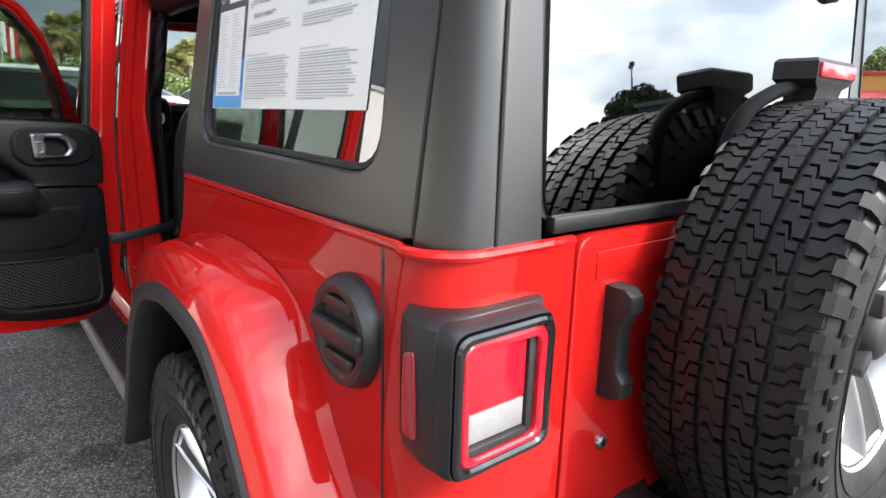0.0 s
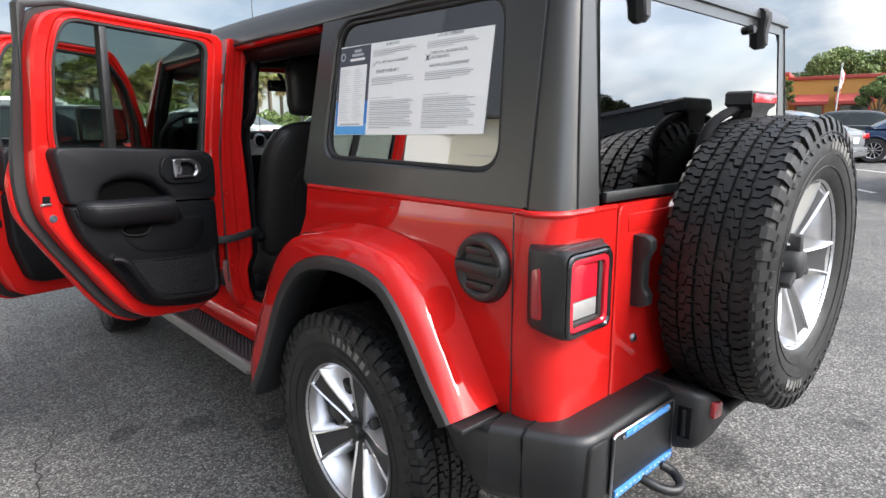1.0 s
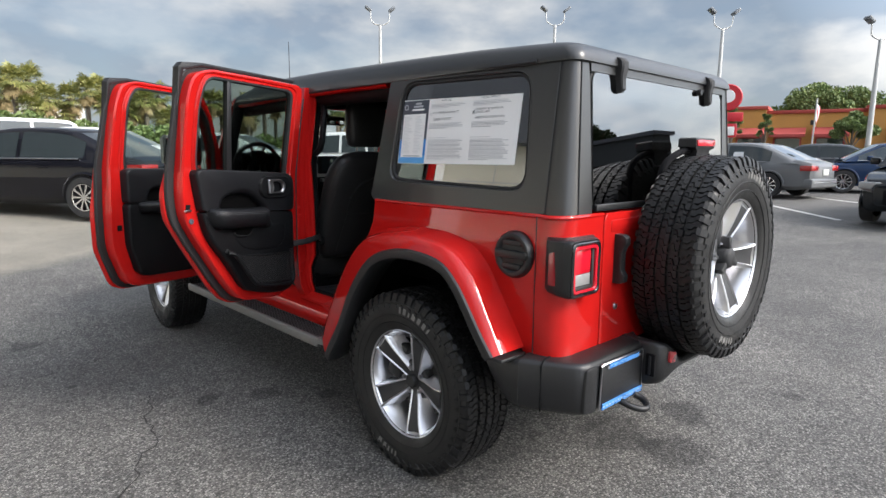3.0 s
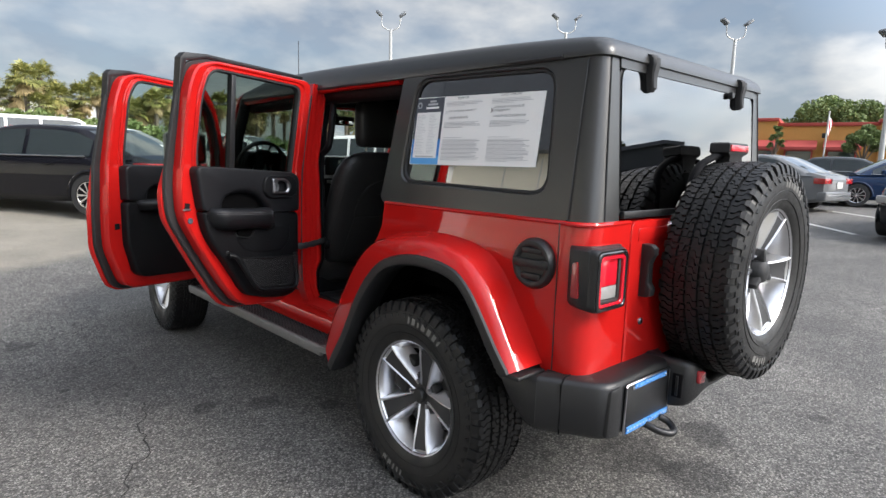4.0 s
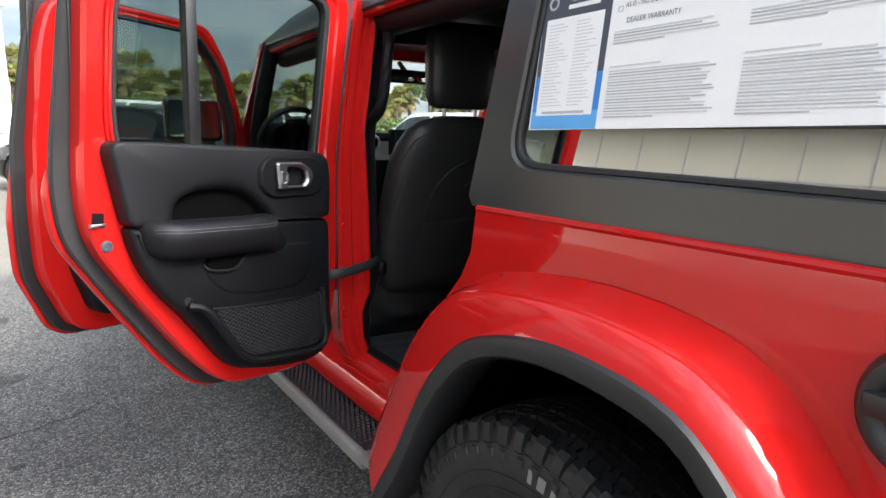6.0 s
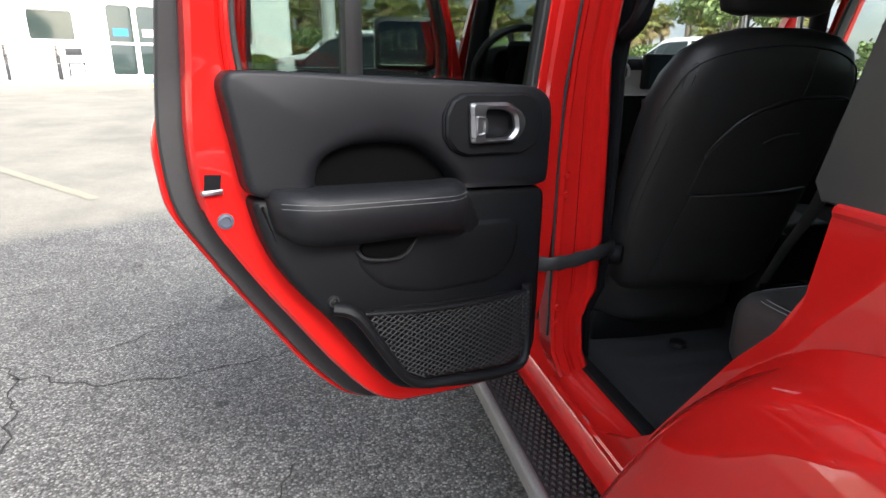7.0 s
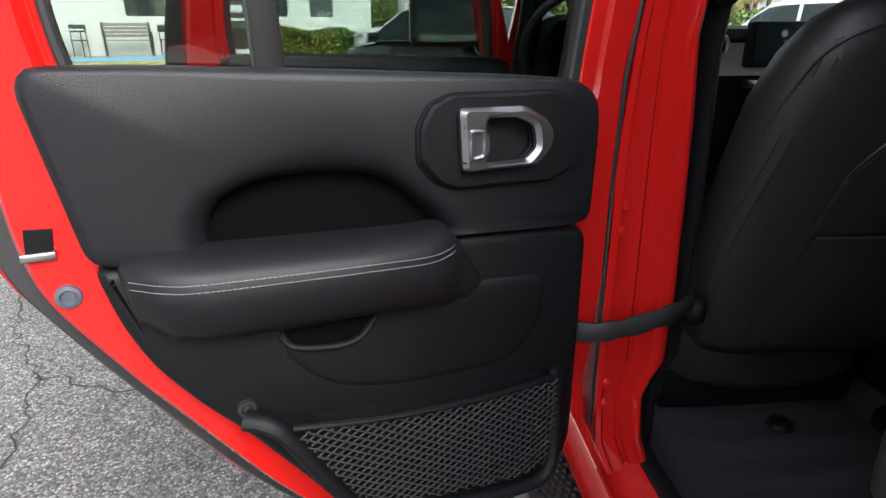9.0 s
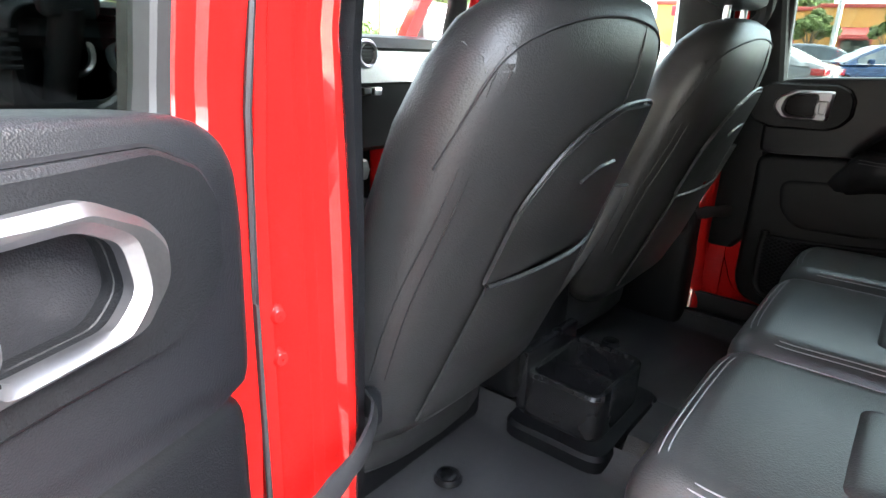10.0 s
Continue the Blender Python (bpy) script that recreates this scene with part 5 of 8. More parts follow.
    bm = bmesh.new()
    tube(bm, smooth_loop([f(0.508, 0.076, 0.897), f(0.42, 0.084, 0.886), f(0.343, 0.086, 0.878), f(0.24, 0.084, 0.870), f(0.147, 0.076, 0.866)], 6, False), 0.0045, 8)
    part("net_hem", bm, TRIM, d, "elastic net hem")
    bm = bmesh.new()
    ztop = lambda u: interp(u, [(0.14, 0.866), (0.343, 0.878), (0.51, 0.898)])
    zbot = lambda u: interp(u, [(0.14, 0.78), (0.155, 0.728), (0.20, 0.716), (0.343, 0.737), (0.40, 0.746), (0.437, 0.768), (0.472, 0.82), (0.51, 0.898)])
    slope = 0.62
    for s in (-1, 1):
        c0 = -0.6
        while c0 < 1.8:
            seg = []
            for i in range(61):
                u = 0.142 + 0.366 * i / 60
                z = c0 + s * slope * u
                if zbot(u) < z < ztop(u):
                    seg.append(Vector(f(u, 0.084 + 0.0012 * s, z)))
                else:
                    if len(seg) > 1:
                        tube(bm, [seg[0], seg[-1]], 0.0013, 4, caps=False)
                    seg = []
            if len(seg) > 1:
                tube(bm, [seg[0], seg[-1]], 0.0013, 4, caps=False)
            c0 += 0.0105
    part("pocket_net", bm, mat("net_cord", (0.011, 0.0115, 0.013), rough=0.7, vary=0.15), d, "black diamond mesh net")
    bm = bmesh.new()
    plate(bm, [(0.48, 0.89), (0.30, 0.87), (0.15, 0.86), (0.16, 0.73), (0.22, 0.715), (0.34, 0.73), (0.42, 0.77)], 0.046, 0.0525, f)
    part("pocket_back", bm, CAVITY, d)
    # screw, latch, plug
    bm = bmesh.new()
    P0 = Vector(f(0.552, 0.046, 0.920))
    nn = Vector((Nn.x, Nn.y, 0))
    uu = Vector((U.x, U.y, 0))
    revolve(bm, [(0.0005, 0.004), (0.004, 0.004), (0.005, 0.002), (0.007, 0.006), (0.010, 0.006), (0.011, 0.0)], 16, lambda r, a, h: P0 + uu * (r * math.cos(a)) + Vector((0, 0, r * math.sin(a))) + nn * h)
    part("trim_screw", bm, SEAL, d, "black trim screw")
    bm = bmesh.new()
    plate(bm, [(0.731, 1.122), (0.707, 1.122), (0.704, 1.144), (0.728, 1.146)], -0.02, 0.003, f, 0.001)
    part("latch_mouth", bm, CAVITY, d, "dark latch opening")
    bm = bmesh.new()
    plate(bm, [(0.735, 1.115), (0.705, 1.115), (0.705, 1.1225), (0.735, 1.1225)], -0.01, 0.008, f, 0.001)
    part("latch_plate", bm, CHROME, d, "steel latch plate")
    bm = bmesh.new()
    P1 = Vector(f(0.704, 0.0, 1.071))
    revolve(bm, [(0.0005, 0.002), (0.006, 0.002), (0.008, 0.005), (0.012, 0.004), (0.013, 0.0)], 18, lambda r, a, h: P1 + uu * (r * math.cos(a)) + Vector((0, 0, r * math.sin(a))) + nn * h)
    part("rubber_plug", bm, mat("grey_blue_rubber", (0.05, 0.06, 0.08), rough=0.5, vary=0.1), d, "grey rubber plug")
    return d, f


REAR_O = [(-0.018, 1.722), (0.60, 1.728), (0.690, 1.700), (0.722, 1.60), (0.735, 1.30), (0.745, 1.19), (0.735, 1.08), (0.66, 0.955), (0.53, 0.765), (0.46, 0.682), (0.40, 0.648), (0.26, 0.630), (0.15, 0.622), (0.07, 0.66), (0.018, 0.80), (-0.010, 1.1)]
REAR_W = [(0.090, 1.225), (0.655, 1.245), (0.672, 1.34), (0.662, 1.58), (0.625, 1.692), (0.072, 1.684)]
REAR_P = dict(
    upper=[(0.078, 1.076), (0.074, 1.20), (0.078, 1.244), (0.110, 1.268), (0.20, 1.275), (0.42, 1.287), (0.61, 1.296), (0.692, 1.297), (0.702, 1.280), (0.690, 1.206), (0.675, 1.113), (0.636, 1.108), (0.281, 1.088)],
    recess=[(0.565, 1.108), (0.560, 1.145), (0.542, 1.165), (0.503, 1.178), (0.449, 1.179), (0.392, 1.173), (0.363, 1.161), (0.341, 1.143), (0.317, 1.123), (0.296, 1.095), (0.395, 1.100)],
    recess_c=(0.44, 1.140),
    lower=[(0.674, 1.111), (0.660, 1.046), (0.639, 0.993), (0.598, 0.932), (0.560, 0.888), (0.504, 0.810), (0.458, 0.743), (0.425, 0.709), (0.371, 0.690), (0.274, 0.666), (0.17, 0.652), (0.104, 0.668), (0.080, 0.716), (0.079, 0.826), (0.078, 1.073), (0.281, 1.086), (0.636, 1.106)],
    arm=[(0.652, 0.045, 1.118, 1.085), (0.641, 0.085, 1.121, 1.058), (0.612, 0.107, 1.120, 1.038), (0.58, 0.112, 1.117, 1.030), (0.50, 0.113, 1.113, 1.024), (0.42, 0.112, 1.109, 1.022), (0.35, 0.110, 1.106, 1.018), (0.320, 0.100, 1.107, 1.010), (0.303, 0.082, 1.105, 1.004), (0.288, 0.066, 1.090, 0.998), (0.268, 0.056, 1.060, 0.990), (0.245, 0.046, 1.03, 0.985)])
door((-0.786, 1.022), (-0.9354, -0.3536), REAR_O, REAR_W, REAR_P)
FRONT_O = [(-0.005, 1.25), (0.055, 1.40), (0.14, 1.60), (0.25, 1.735), (0.76, 1.742), (0.860, 1.715), (0.895, 1.60), (0.922, 1.30), (0.940, 1.05), (0.940, 0.86), (0.86, 0.67), (0.80, 0.635), (0.36, 0.60), (0.06, 0.60), (0.0, 0.72)]
FRONT_W = [(0.085, 1.235), (0.825, 1.250), (0.835, 1.34), (0.820, 1.62), (0.775, 1.705), (0.31, 1.698), (0.19, 1.58), (0.11, 1.40)]
FRONT_P = dict(
    upper=[(0.05, 1.06), (0.05, 1.24), (0.08, 1.262), (0.40, 1.275), (0.82, 1.285), (0.860, 1.275), (0.86, 1.10), (0.45, 1.075)],
    recess=[(0.72, 1.10), (0.705, 1.15), (0.66, 1.17), (0.50, 1.165), (0.46, 1.115), (0.45, 1.09), (0.56, 1.085)],
    recess_c=(0.58, 1.125),
    lower=[(0.86, 1.10), (0.86, 0.88), (0.81, 0.72), (0.76, 0.69), (0.30, 0.655), (0.09, 0.655), (0.05, 0.72), (0.05, 1.06), (0.45, 1.08)],
    arm=[(0.80, 0.045, 1.10, 1.07), (0.78, 0.10, 1.10, 1.05), (0.66, 0.125, 1.10, 1.04), (0.54, 0.12, 1.095, 1.04), (0.46, 0.10, 1.09, 1.03), (0.42, 0.05, 1.08, 1.04)])
fd, fdf = door((-0.748, 2.03), (-0.868, -0.4966), FRONT_O, FRONT_W, FRONT_P, rear=False)
bm = bmesh.new()
ring(bm, rounded([(0.42, 1.232), (0.33, 1.228), (0.31, 1.21), (0.31, 1.18), (0.33, 1.16), (0.42, 1.158)], 0.012, 3), rounded([(0.40, 1.218), (0.345, 1.215), (0.335, 1.19), (0.345, 1.172), (0.40, 1.172)], 0.008, 3), (0.365, 1.195), 0.05, 0.072, fdf, 100, bev=0.005)
part("pull_handle", bm, SATIN, fd, "satin chrome pull handle")
# latch on the front door's edge
bm = bmesh.new()
plate(bm, [(0.902, 0.955), (0.872, 0.955), (0.872, 0.985), (0.902, 0.985)], -0.02, 0.003, fdf, 0.001)
part("latch_mouth", bm, CAVITY, fd, "dark latch opening")


def mirrored_tree(ob):
    q = mirrored(ob)
    for c in list(ob.children):
        mirrored(c).parent = q
    return q


# door mirror
bm = bmesh.new()
MX, MY, MZ = -0.930, 2.24, 1.385
rows = []
for s, k in ((-0.005, 0.90), (0.0, 0.98), (0.03, 1.0), (0.08, 0.92), (0.115, 0.65)):
    rows.append([Vector((MX + a * 0.122 * k, MY + s - a * 0.012, MZ + b * 0.10 * k)) for a, b in ((-0.85, -1), (0.85, -1), (1, -0.85), (1, 0.85), (0.85, 1), (-0.85, 1), (-1, 0.85), (-1, -0.85))])
vs = grid(bm, rows, close_v=True)
bm.faces.new(vs[-1])
bm.faces.new(vs[0])
dm = part("door_mirror", bm, BLACKPLASTIC, car, "black door mirror")
bm = bmesh.new()
plate(bm, rounded([(-0.105, -0.082), (0.105, -0.082), (0.105, 0.082), (-0.105, 0.082)], 0.02, 3), 0.0, 0.004, lambda u, h, v: (MX + u, MY - 0.006 - h - u * 0.095, MZ + v))
part("mirror_glass", bm, MIRROR, dm, "mirror glass")
bm = bmesh.new()
tube(bm, [(MX + 0.06, MY + 0.06, MZ - 0.08), (MX + 0.09, MY + 0.02, MZ - 0.14), (-0.80, 2.20, MZ - 0.17)], 0.025, 8)
part("mirror_arm", bm, BLACKPLASTIC, dm)
mirrored_tree(dm)
# the doors of the far side stand shut
for H, O, Wn, Pn, rear in (((-0.745, 1.022), REAR_O, REAR_W, REAR_P, True), ((-0.745, 2.03), FRONT_O, FRONT_W, FRONT_P, False)):
    tmp, _ = door(H, (0, -1), O, Wn, Pn, rear)
    far = mirrored_tree(tmp)
    far["label"] = "shut red door with black trim inside"
    for o in far.children:
        if o.name.split(".")[0] in ("handle_bezel", "bezel_groove", "handle_base", "pull_handle", "handle_pocket", "lock_tab", "handle_gap"):
            o.data.transform(Matrix.Translation((0, 0.07, 0)))
    for o in (*tmp.children, tmp):
        bpy.data.objects.remove(o)


# ---- inside the car ----
def section(cx, cy, hw, hd, z, n=28, e=2.8):
    """A rounded-rectangle ring at height z."""
    out = []
    for i in range(n):
        a = 2 * math.pi * i / n
        c, s = math.cos(a), math.sin(a)
        out.append(Vector((cx + hw * math.copysign(abs(c) ** (2 / e), c), cy + hd * math.copysign(abs(s) ** (2 / e), s), z)))
    return out


def seam(parent, pts, r=0.0016, material=None, name="seam"):
    bm = bmesh.new()
    tube(bm, smooth_loop(pts, 5, False), r, 5)
    return part(name, bm, material or SEAL, parent)


def front_seat(cx):
    BK = [(z, hw, rear + hd, hd) for z, hw, rear, hd in ((0.755, 0.19, 1.115, 0.045), (0.79, 0.222, 1.090, 0.07), (0.90, 0.242, 1.047, 0.088), (1.025, 0.246, 1.002, 0.092), (1.13, 0.246, 0.964, 0.092), (1.23, 0.244, 0.930, 0.088), (1.295, 0.226, 0.915, 0.080), (1.34, 0.198, 0.911, 0.068), (1.37, 0.150, 0.918, 0.050), (1.385, 0.08, 0.938, 0.025))]
    bm = bmesh.new()
    vs = grid(bm, [section(cx, y, hw, hd, z) for z, hw, y, hd in BK], close_v=True)
    bm.faces.new(vs[0])
    bm.faces.new(vs[-1])
    s = part("front_seat", bm, SEATLEATHER, car, "black leather front seat", angle=70)

    def back(u, z, o=0.0):
        hw = interp(z, [(a, b) for a, b, _, _ in BK])
        y = interp(z, [(a, b - d) for a, _, b, d in BK])
        k = min(1, abs(u) / hw)
        hd = interp(z, [(a, d) for a, _, _, d in BK])
        return Vector((cx + u, y + hd * (1 - (1 - k ** 2.8) ** (1 / 2.8)) - o, z))

    # stitched outline of the back panel
    seam(s, [back(-0.238, 1.19, 0.001), back(-0.224, 1.25, 0.001), back(-0.205, 1.295, 0.001), back(-0.17, 1.322, 0.001), back(-0.10, 1.342, 0.001), back(0, 1.350, 0.001), back(0.10, 1.342, 0.001), back(0.17, 1.322, 0.001), back(0.205, 1.295, 0.001), back(0.224, 1.25, 0.001), back(0.238, 1.19, 0.001)], 0.0018, SEAL)
    seam(s, [back(0.06, 1.24, 0.001), back(0.065, 1.30, 0.001), back(0.07, 1.348, 0.001)], 0.0014, SEAL)
    for k in (-0.236, -0.222):
        seam(s, [back(k + 0.030, 1.29, 0.0006), back(k + 0.012, 1.15, 0.0006), back(k, 1.02, 0.0006), back(k + 0.002, 0.90, 0.0006)], 0.0013, SEAL)
    # map pocket
    bm = bmesh.new()
    rows = []
    for j in range(9):
        z = lerp(0.80, 1.025, j / 8)
        w0 = interp(z, [(0.80, -0.150), (0.90, -0.140), (1.025, -0.123)])
        rows.append([back(lerp(w0, 0.18, i / 12), z, 0.006 + 0.012 * math.sin(math.pi * i / 12) * min(1, j / 3)) for i in range(13)])
    grid(bm, rows)
    thicken(bm, 0.004)
    part("map_pocket", bm, SEATLEATHER, s, "black leather map pocket", angle=70)
    seam(s, [back(lerp(-0.123, 0.18, i / 8), 1.025 + 0.012 * (i / 8), 0.010 + 0.012 * math.sin(math.pi * i / 8)) for i in range(9)], 0.004, SEATLEATHER, "pocket_lip")
    # raised upper panel with a rounded shoulder
    bm = bmesh.new()
    rows = []
    for j in range(9):
        z = lerp(1.035, 1.243, j / 8)
        w0 = interp(z, [(1.035, -0.132), (1.13, -0.122), (1.19, -0.080), (1.22, -0.03), (1.243, 0.045)])
        rows.append([back(lerp(w0, 0.190, i / 12), z, 0.005) for i in range(13)])
    grid(bm, rows)
    thicken(bm, 0.006)
    part("back_panel", bm, SEATLEATHER, s, angle=70)
    edge = [back(-0.130, 1.03, 0.008), back(-0.122, 1.09, 0.008), back(-0.120, 1.135, 0.008), back(-0.078, 1.195, 0.008), back(-0.028, 1.226, 0.008), back(0.045, 1.247, 0.008), back(0.17, 1.247, 0.008), back(0.192, 1.225, 0.008)]
    seam(s, edge, 0.0028, SEATLEATHER, "panel_piping")
    seam(s, [back(0.0, 1.15, 0.012), back(0.03, 1.165, 0.014), back(0.08, 1.17, 0.014)], 0.003, SEATLEATHER, "panel_piping")
    # pull loop
    bm = bmesh.new()
    grid(bm, [[back(u, z, 0.0008) for u in (-0.214, -0.188)] for z in (1.288, 1.302, 1.316)])
    thicken(bm, 0.003)
    part("cover_tab", bm, SEATLEATHER, s)
    # headrest on chrome posts
    bm = bmesh.new()
    vs = grid(bm, [section(cx, 0.975, hw, hd, z, e=3.2) for z, hw, hd in ((1.410, 0.09, 0.03), (1.420, 0.118, 0.044), (1.46, 0.128, 0.05), (1.57, 0.130, 0.052), (1.63, 0.126, 0.048), (1.655, 0.11, 0.036), (1.662, 0.07, 0.02))], close_v=True)
    bm.faces.new(vs[0])
    bm.faces.new(vs[-1])
    part("headrest", bm, SEATLEATHER, s, "black leather headrest", angle=70)
    for q in (-0.065, 0.065):
        bm = bmesh.new()
        tube(bm, [(cx + q, 0.975, 1.36), (cx + q, 0.975, 1.43)], 0.007, 10)
        part("headrest_post", bm, CHROME, s, "chrome headrest post")
    # cushion and base
    bm = bmesh.new()
    vs = grid(bm, [section(cx, 1.44, hw, hd, z) for z, hw, hd in ((0.62, 0.22, 0.24), (0.66, 0.255, 0.28), (0.76, 0.262, 0.29), (0.81, 0.25, 0.275), (0.825, 0.2, 0.22))], close_v=True)
    bm.faces.new(vs[0])
    bm.faces.new(vs[-1])
    part("cushion", bm, SEATLEATHER, s, angle=70)
    bm = B(cx - 0.22, cx + 0.22, 1.22, 1.68, 0.555, 0.66, 0.02)
    part("seat_base", bm, TRIM, s, "black seat base trim")
    bm = bmesh.new()
    tube(bm, smooth_loop([(cx + 0.255, 1.16, 0.72), (cx + 0.262, 1.11, 0.84), (cx + 0.262, 1.04, 0.97), (cx + 0.255, 0.99, 1.10)], 4, False), 0.022, 8, flat=0.25)
    part("seat_belt", bm, mat("belt_webbing", (0.07, 0.07, 0.07), rough=0.6, vary=0.1, scale=40), s, "dark grey seat belt webbing")
    bm = B(cx + 0.262, cx + 0.285, 1.13, 1.17, 0.80, 0.88, 0.006)
    part("belt_buckle", bm, TRIM, s)
    return s


front_seat(-0.350)
front_seat(0.355)

PALETHREAD = mat("pale_thread", (0.30, 0.30, 0.31), rough=0.7, vary=0.1)
# rear bench, in the lightened copy of the seat leather
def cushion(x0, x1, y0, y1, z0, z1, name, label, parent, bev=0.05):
    return part(name, box(bmesh.new(), x0, x1, y0, y1, z0, z1, bev, 5), BENCHLEATHER_LIT, parent, label, angle=70)


bench = cushion(-0.53, 0.62, 0.20, 0.72, 0.57, 0.80, "rear_bench", "black leather rear bench", car, 0.03)
for x0, x1 in ((-0.515, -0.095), (-0.085, 0.325), (0.335, 0.615)):
    cushion(x0, x1, 0.20, 0.790, 0.72, 0.893, "seat_cushion", "black leather seat cushion with pale stitching", bench, 0.055)
    cushion(x0 + 0.095, x1 - 0.095, 0.22, 0.605, 0.80, 0.902, "seat_pad", "padded inset of the cushion", bench, 0.030)
    for off in (0.0, 0.009):
        e = 0.022 + off
        bm = bmesh.new()
        zs = 0.8845 + off * 0.45
        tube(bm, smooth_loop([(x0 + e, 0.35, zs), (x0 + e, 0.60, zs), (x0 + e, 0.705, zs - 0.001), (x0 + e + 0.020, 0.748 - off, zs - 0.003), (x0 + 0.09, 0.768 - off, zs), (x1 - 0.09, 0.768 - off, zs), (x1 - e - 0.020, 0.748 - off, zs - 0.003), (x1 - e, 0.705, zs - 0.001), (x1 - e, 0.60, zs), (x1 - e, 0.35, zs)], 5, False), 0.0010, 5)
        part("stitching", bm, PALETHREAD, bench, "pale stitching")
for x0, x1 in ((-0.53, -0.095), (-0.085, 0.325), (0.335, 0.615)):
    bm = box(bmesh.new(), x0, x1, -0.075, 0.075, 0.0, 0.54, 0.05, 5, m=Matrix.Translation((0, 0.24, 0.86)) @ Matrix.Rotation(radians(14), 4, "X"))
    part("seat_backrest", bm, BENCHLEATHER_LIT, bench, "black leather backrest", angle=70)
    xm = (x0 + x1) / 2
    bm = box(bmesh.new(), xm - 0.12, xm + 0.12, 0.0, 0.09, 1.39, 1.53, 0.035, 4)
    part("headrest", bm, BENCHLEATHER_LIT, bench, angle=70)

# floor, mats, tunnel
CARPET = mat("black_carpet", (0.027, 0.027, 0.028), rough=0.95, vary=0.25, scale=20, bump=0.6, bscale=500)
bm = B(-0.69, 0.69, -0.66, 2.35, 0.545, 0.560)
part("cabin_floor", bm, CARPET, car, "black carpeted cabin floor")
for sx in (-1, 1):
    part("sill_trim", B(sx * 0.655, sx * 0.690, 0.62, 2.2, 0.54, 0.606, 0.008), TRIM, car, "black sill trim")
part("inner_sill_wall", B(0.690, 0.706, 0.55, 2.2, 0.54, 0.655, 0.003), TRIM, car)
part("door_jamb", B(0.742, 0.756, 0.985, 1.10, 0.56, 1.15, 0.003), RED, car, "red door jamb")
part("pillar_foot", B(0.60, 0.70, 1.045, 1.30, 0.56, 0.92, 0.03, 3), TRIM, car, "black padded pillar foot")
bm = B(-0.68, 0.68, 0.15, 0.20, 0.56, 0.70, 0.01)
part("bench_riser", bm, CARPET, car)
bm = bmesh.new()
rows = []
for j in range(25):
    y = lerp(0.70, 1.32, j / 24)
    row = []
    for i in range(25):
        x = lerp(-0.665, -0.10, i / 24)
        rim = 0.035 * max(0.0, 1 - min(x + 0.665, -0.10 - x) / 0.05)
        row.append(Vector((x, y, 0.568 + rim + 0.006 * math.sin(70 * (y + 0.5 * x) + 5 * math.sin(9 * x)) * max(0.0, 1 - ((x + 0.38) / 0.2) ** 2))))
    rows.append(row)
grid(bm, rows)
thicken(bm, 0.006)
fm = part("floor_mat", bm, MAT_RUBBER, car, "black rubber floor mat with moulded ripples", angle=80)
bm = bmesh.new()
revolve(bm, [(0.0005, 0.012), (0.012, 0.012), (0.016, 0.009), (0.022, 0.010), (0.026, 0.0)], 18)
bmesh.ops.translate(bm, verts=bm.verts, vec=(-0.35, 1.138, 0.574))
part("mat_post", bm, TRIM, fm, "black mat fixing post")
mirrored_tree(fm)
bm = bmesh.new()
rows = [[Vector((x, y, z)) for x, z in ((-0.13, 0.56), (-0.10, 0.60), (-0.075, 0.625), (0.075, 0.625), (0.10, 0.60), (0.13, 0.56))] for y in (0.2, 0.8, 0.92)]
grid(bm, rows)
part("floor_tunnel", bm, CARPET, car)
TRAYPLASTIC = mat("glossy_tray_plastic", (0.014, 0.014, 0.015), rough=0.25, vary=0.15, scale=10)
# centre console with an open tray at its back
bm = bmesh.new()
ring(bm, rounded([(-0.120, 0.965), (0.105, 0.965), (0.112, 1.135), (-0.118, 1.135)], 0.03, 4), rounded([(-0.102, 0.982), (0.088, 0.982), (0.095, 1.12), (-0.100, 1.12)], 0.022, 4), (0, 1.05), 0.585, 0.695, lambda u, h, v: (u, v, h), 100, bev=0.006)
con = part("console_tray", bm, TRAYPLASTIC, car, "glossy black rear console tray")
part("tray_floor", B(-0.105, 0.092, 0.975, 1.125, 0.60, 0.635), TRAYPLASTIC, con)
part("tray_divider", B(-0.005, 0.004, 0.982, 1.12, 0.63, 0.680, 0.002), TRAYPLASTIC, con)
part("tray_back", B(-0.112, 0.108, 1.128, 1.150, 0.60, 0.735, 0.006), TRAYPLASTIC, con)
bm = bmesh.new()
ring(bm, rounded([(-0.165, 0.93), (0.15, 0.93), (0.15, 1.15), (-0.165, 1.15)], 0.04, 4), rounded([(-0.115, 0.97), (0.10, 0.97), (0.10, 1.14), (-0.115, 1.14)], 0.03, 4), (0, 1.05), 0.57, 0.603, lambda u, h, v: (u, v, h), 100, bev=0.008)
part("tray_skirt", bm, TRIM, con)
bm = box(bmesh.new(), -0.11, 0.11, 1.15, 1.95, 0.60, 0.90, 0.03, 3)
part("centre_console", bm, TRIM, car, "black centre console")
bm = bmesh.new()
tube(bm, [(0.03, 1.80, 0.88), (0.03, 1.77, 0.98)], 0.012, 8)
part("gear_lever", bm, TRIM, car)
bm = bmesh.new()
revolve(bm, [(0.0005, 0.03), (0.02, 0.025), (0.027, 0.0), (0.02, -0.025), (0.0005, -0.03)], 14)
bmesh.ops.translate(bm, verts=bm.verts, vec=(0.03, 1.765, 0.995))
part("gear_knob", bm, CHROME, car)
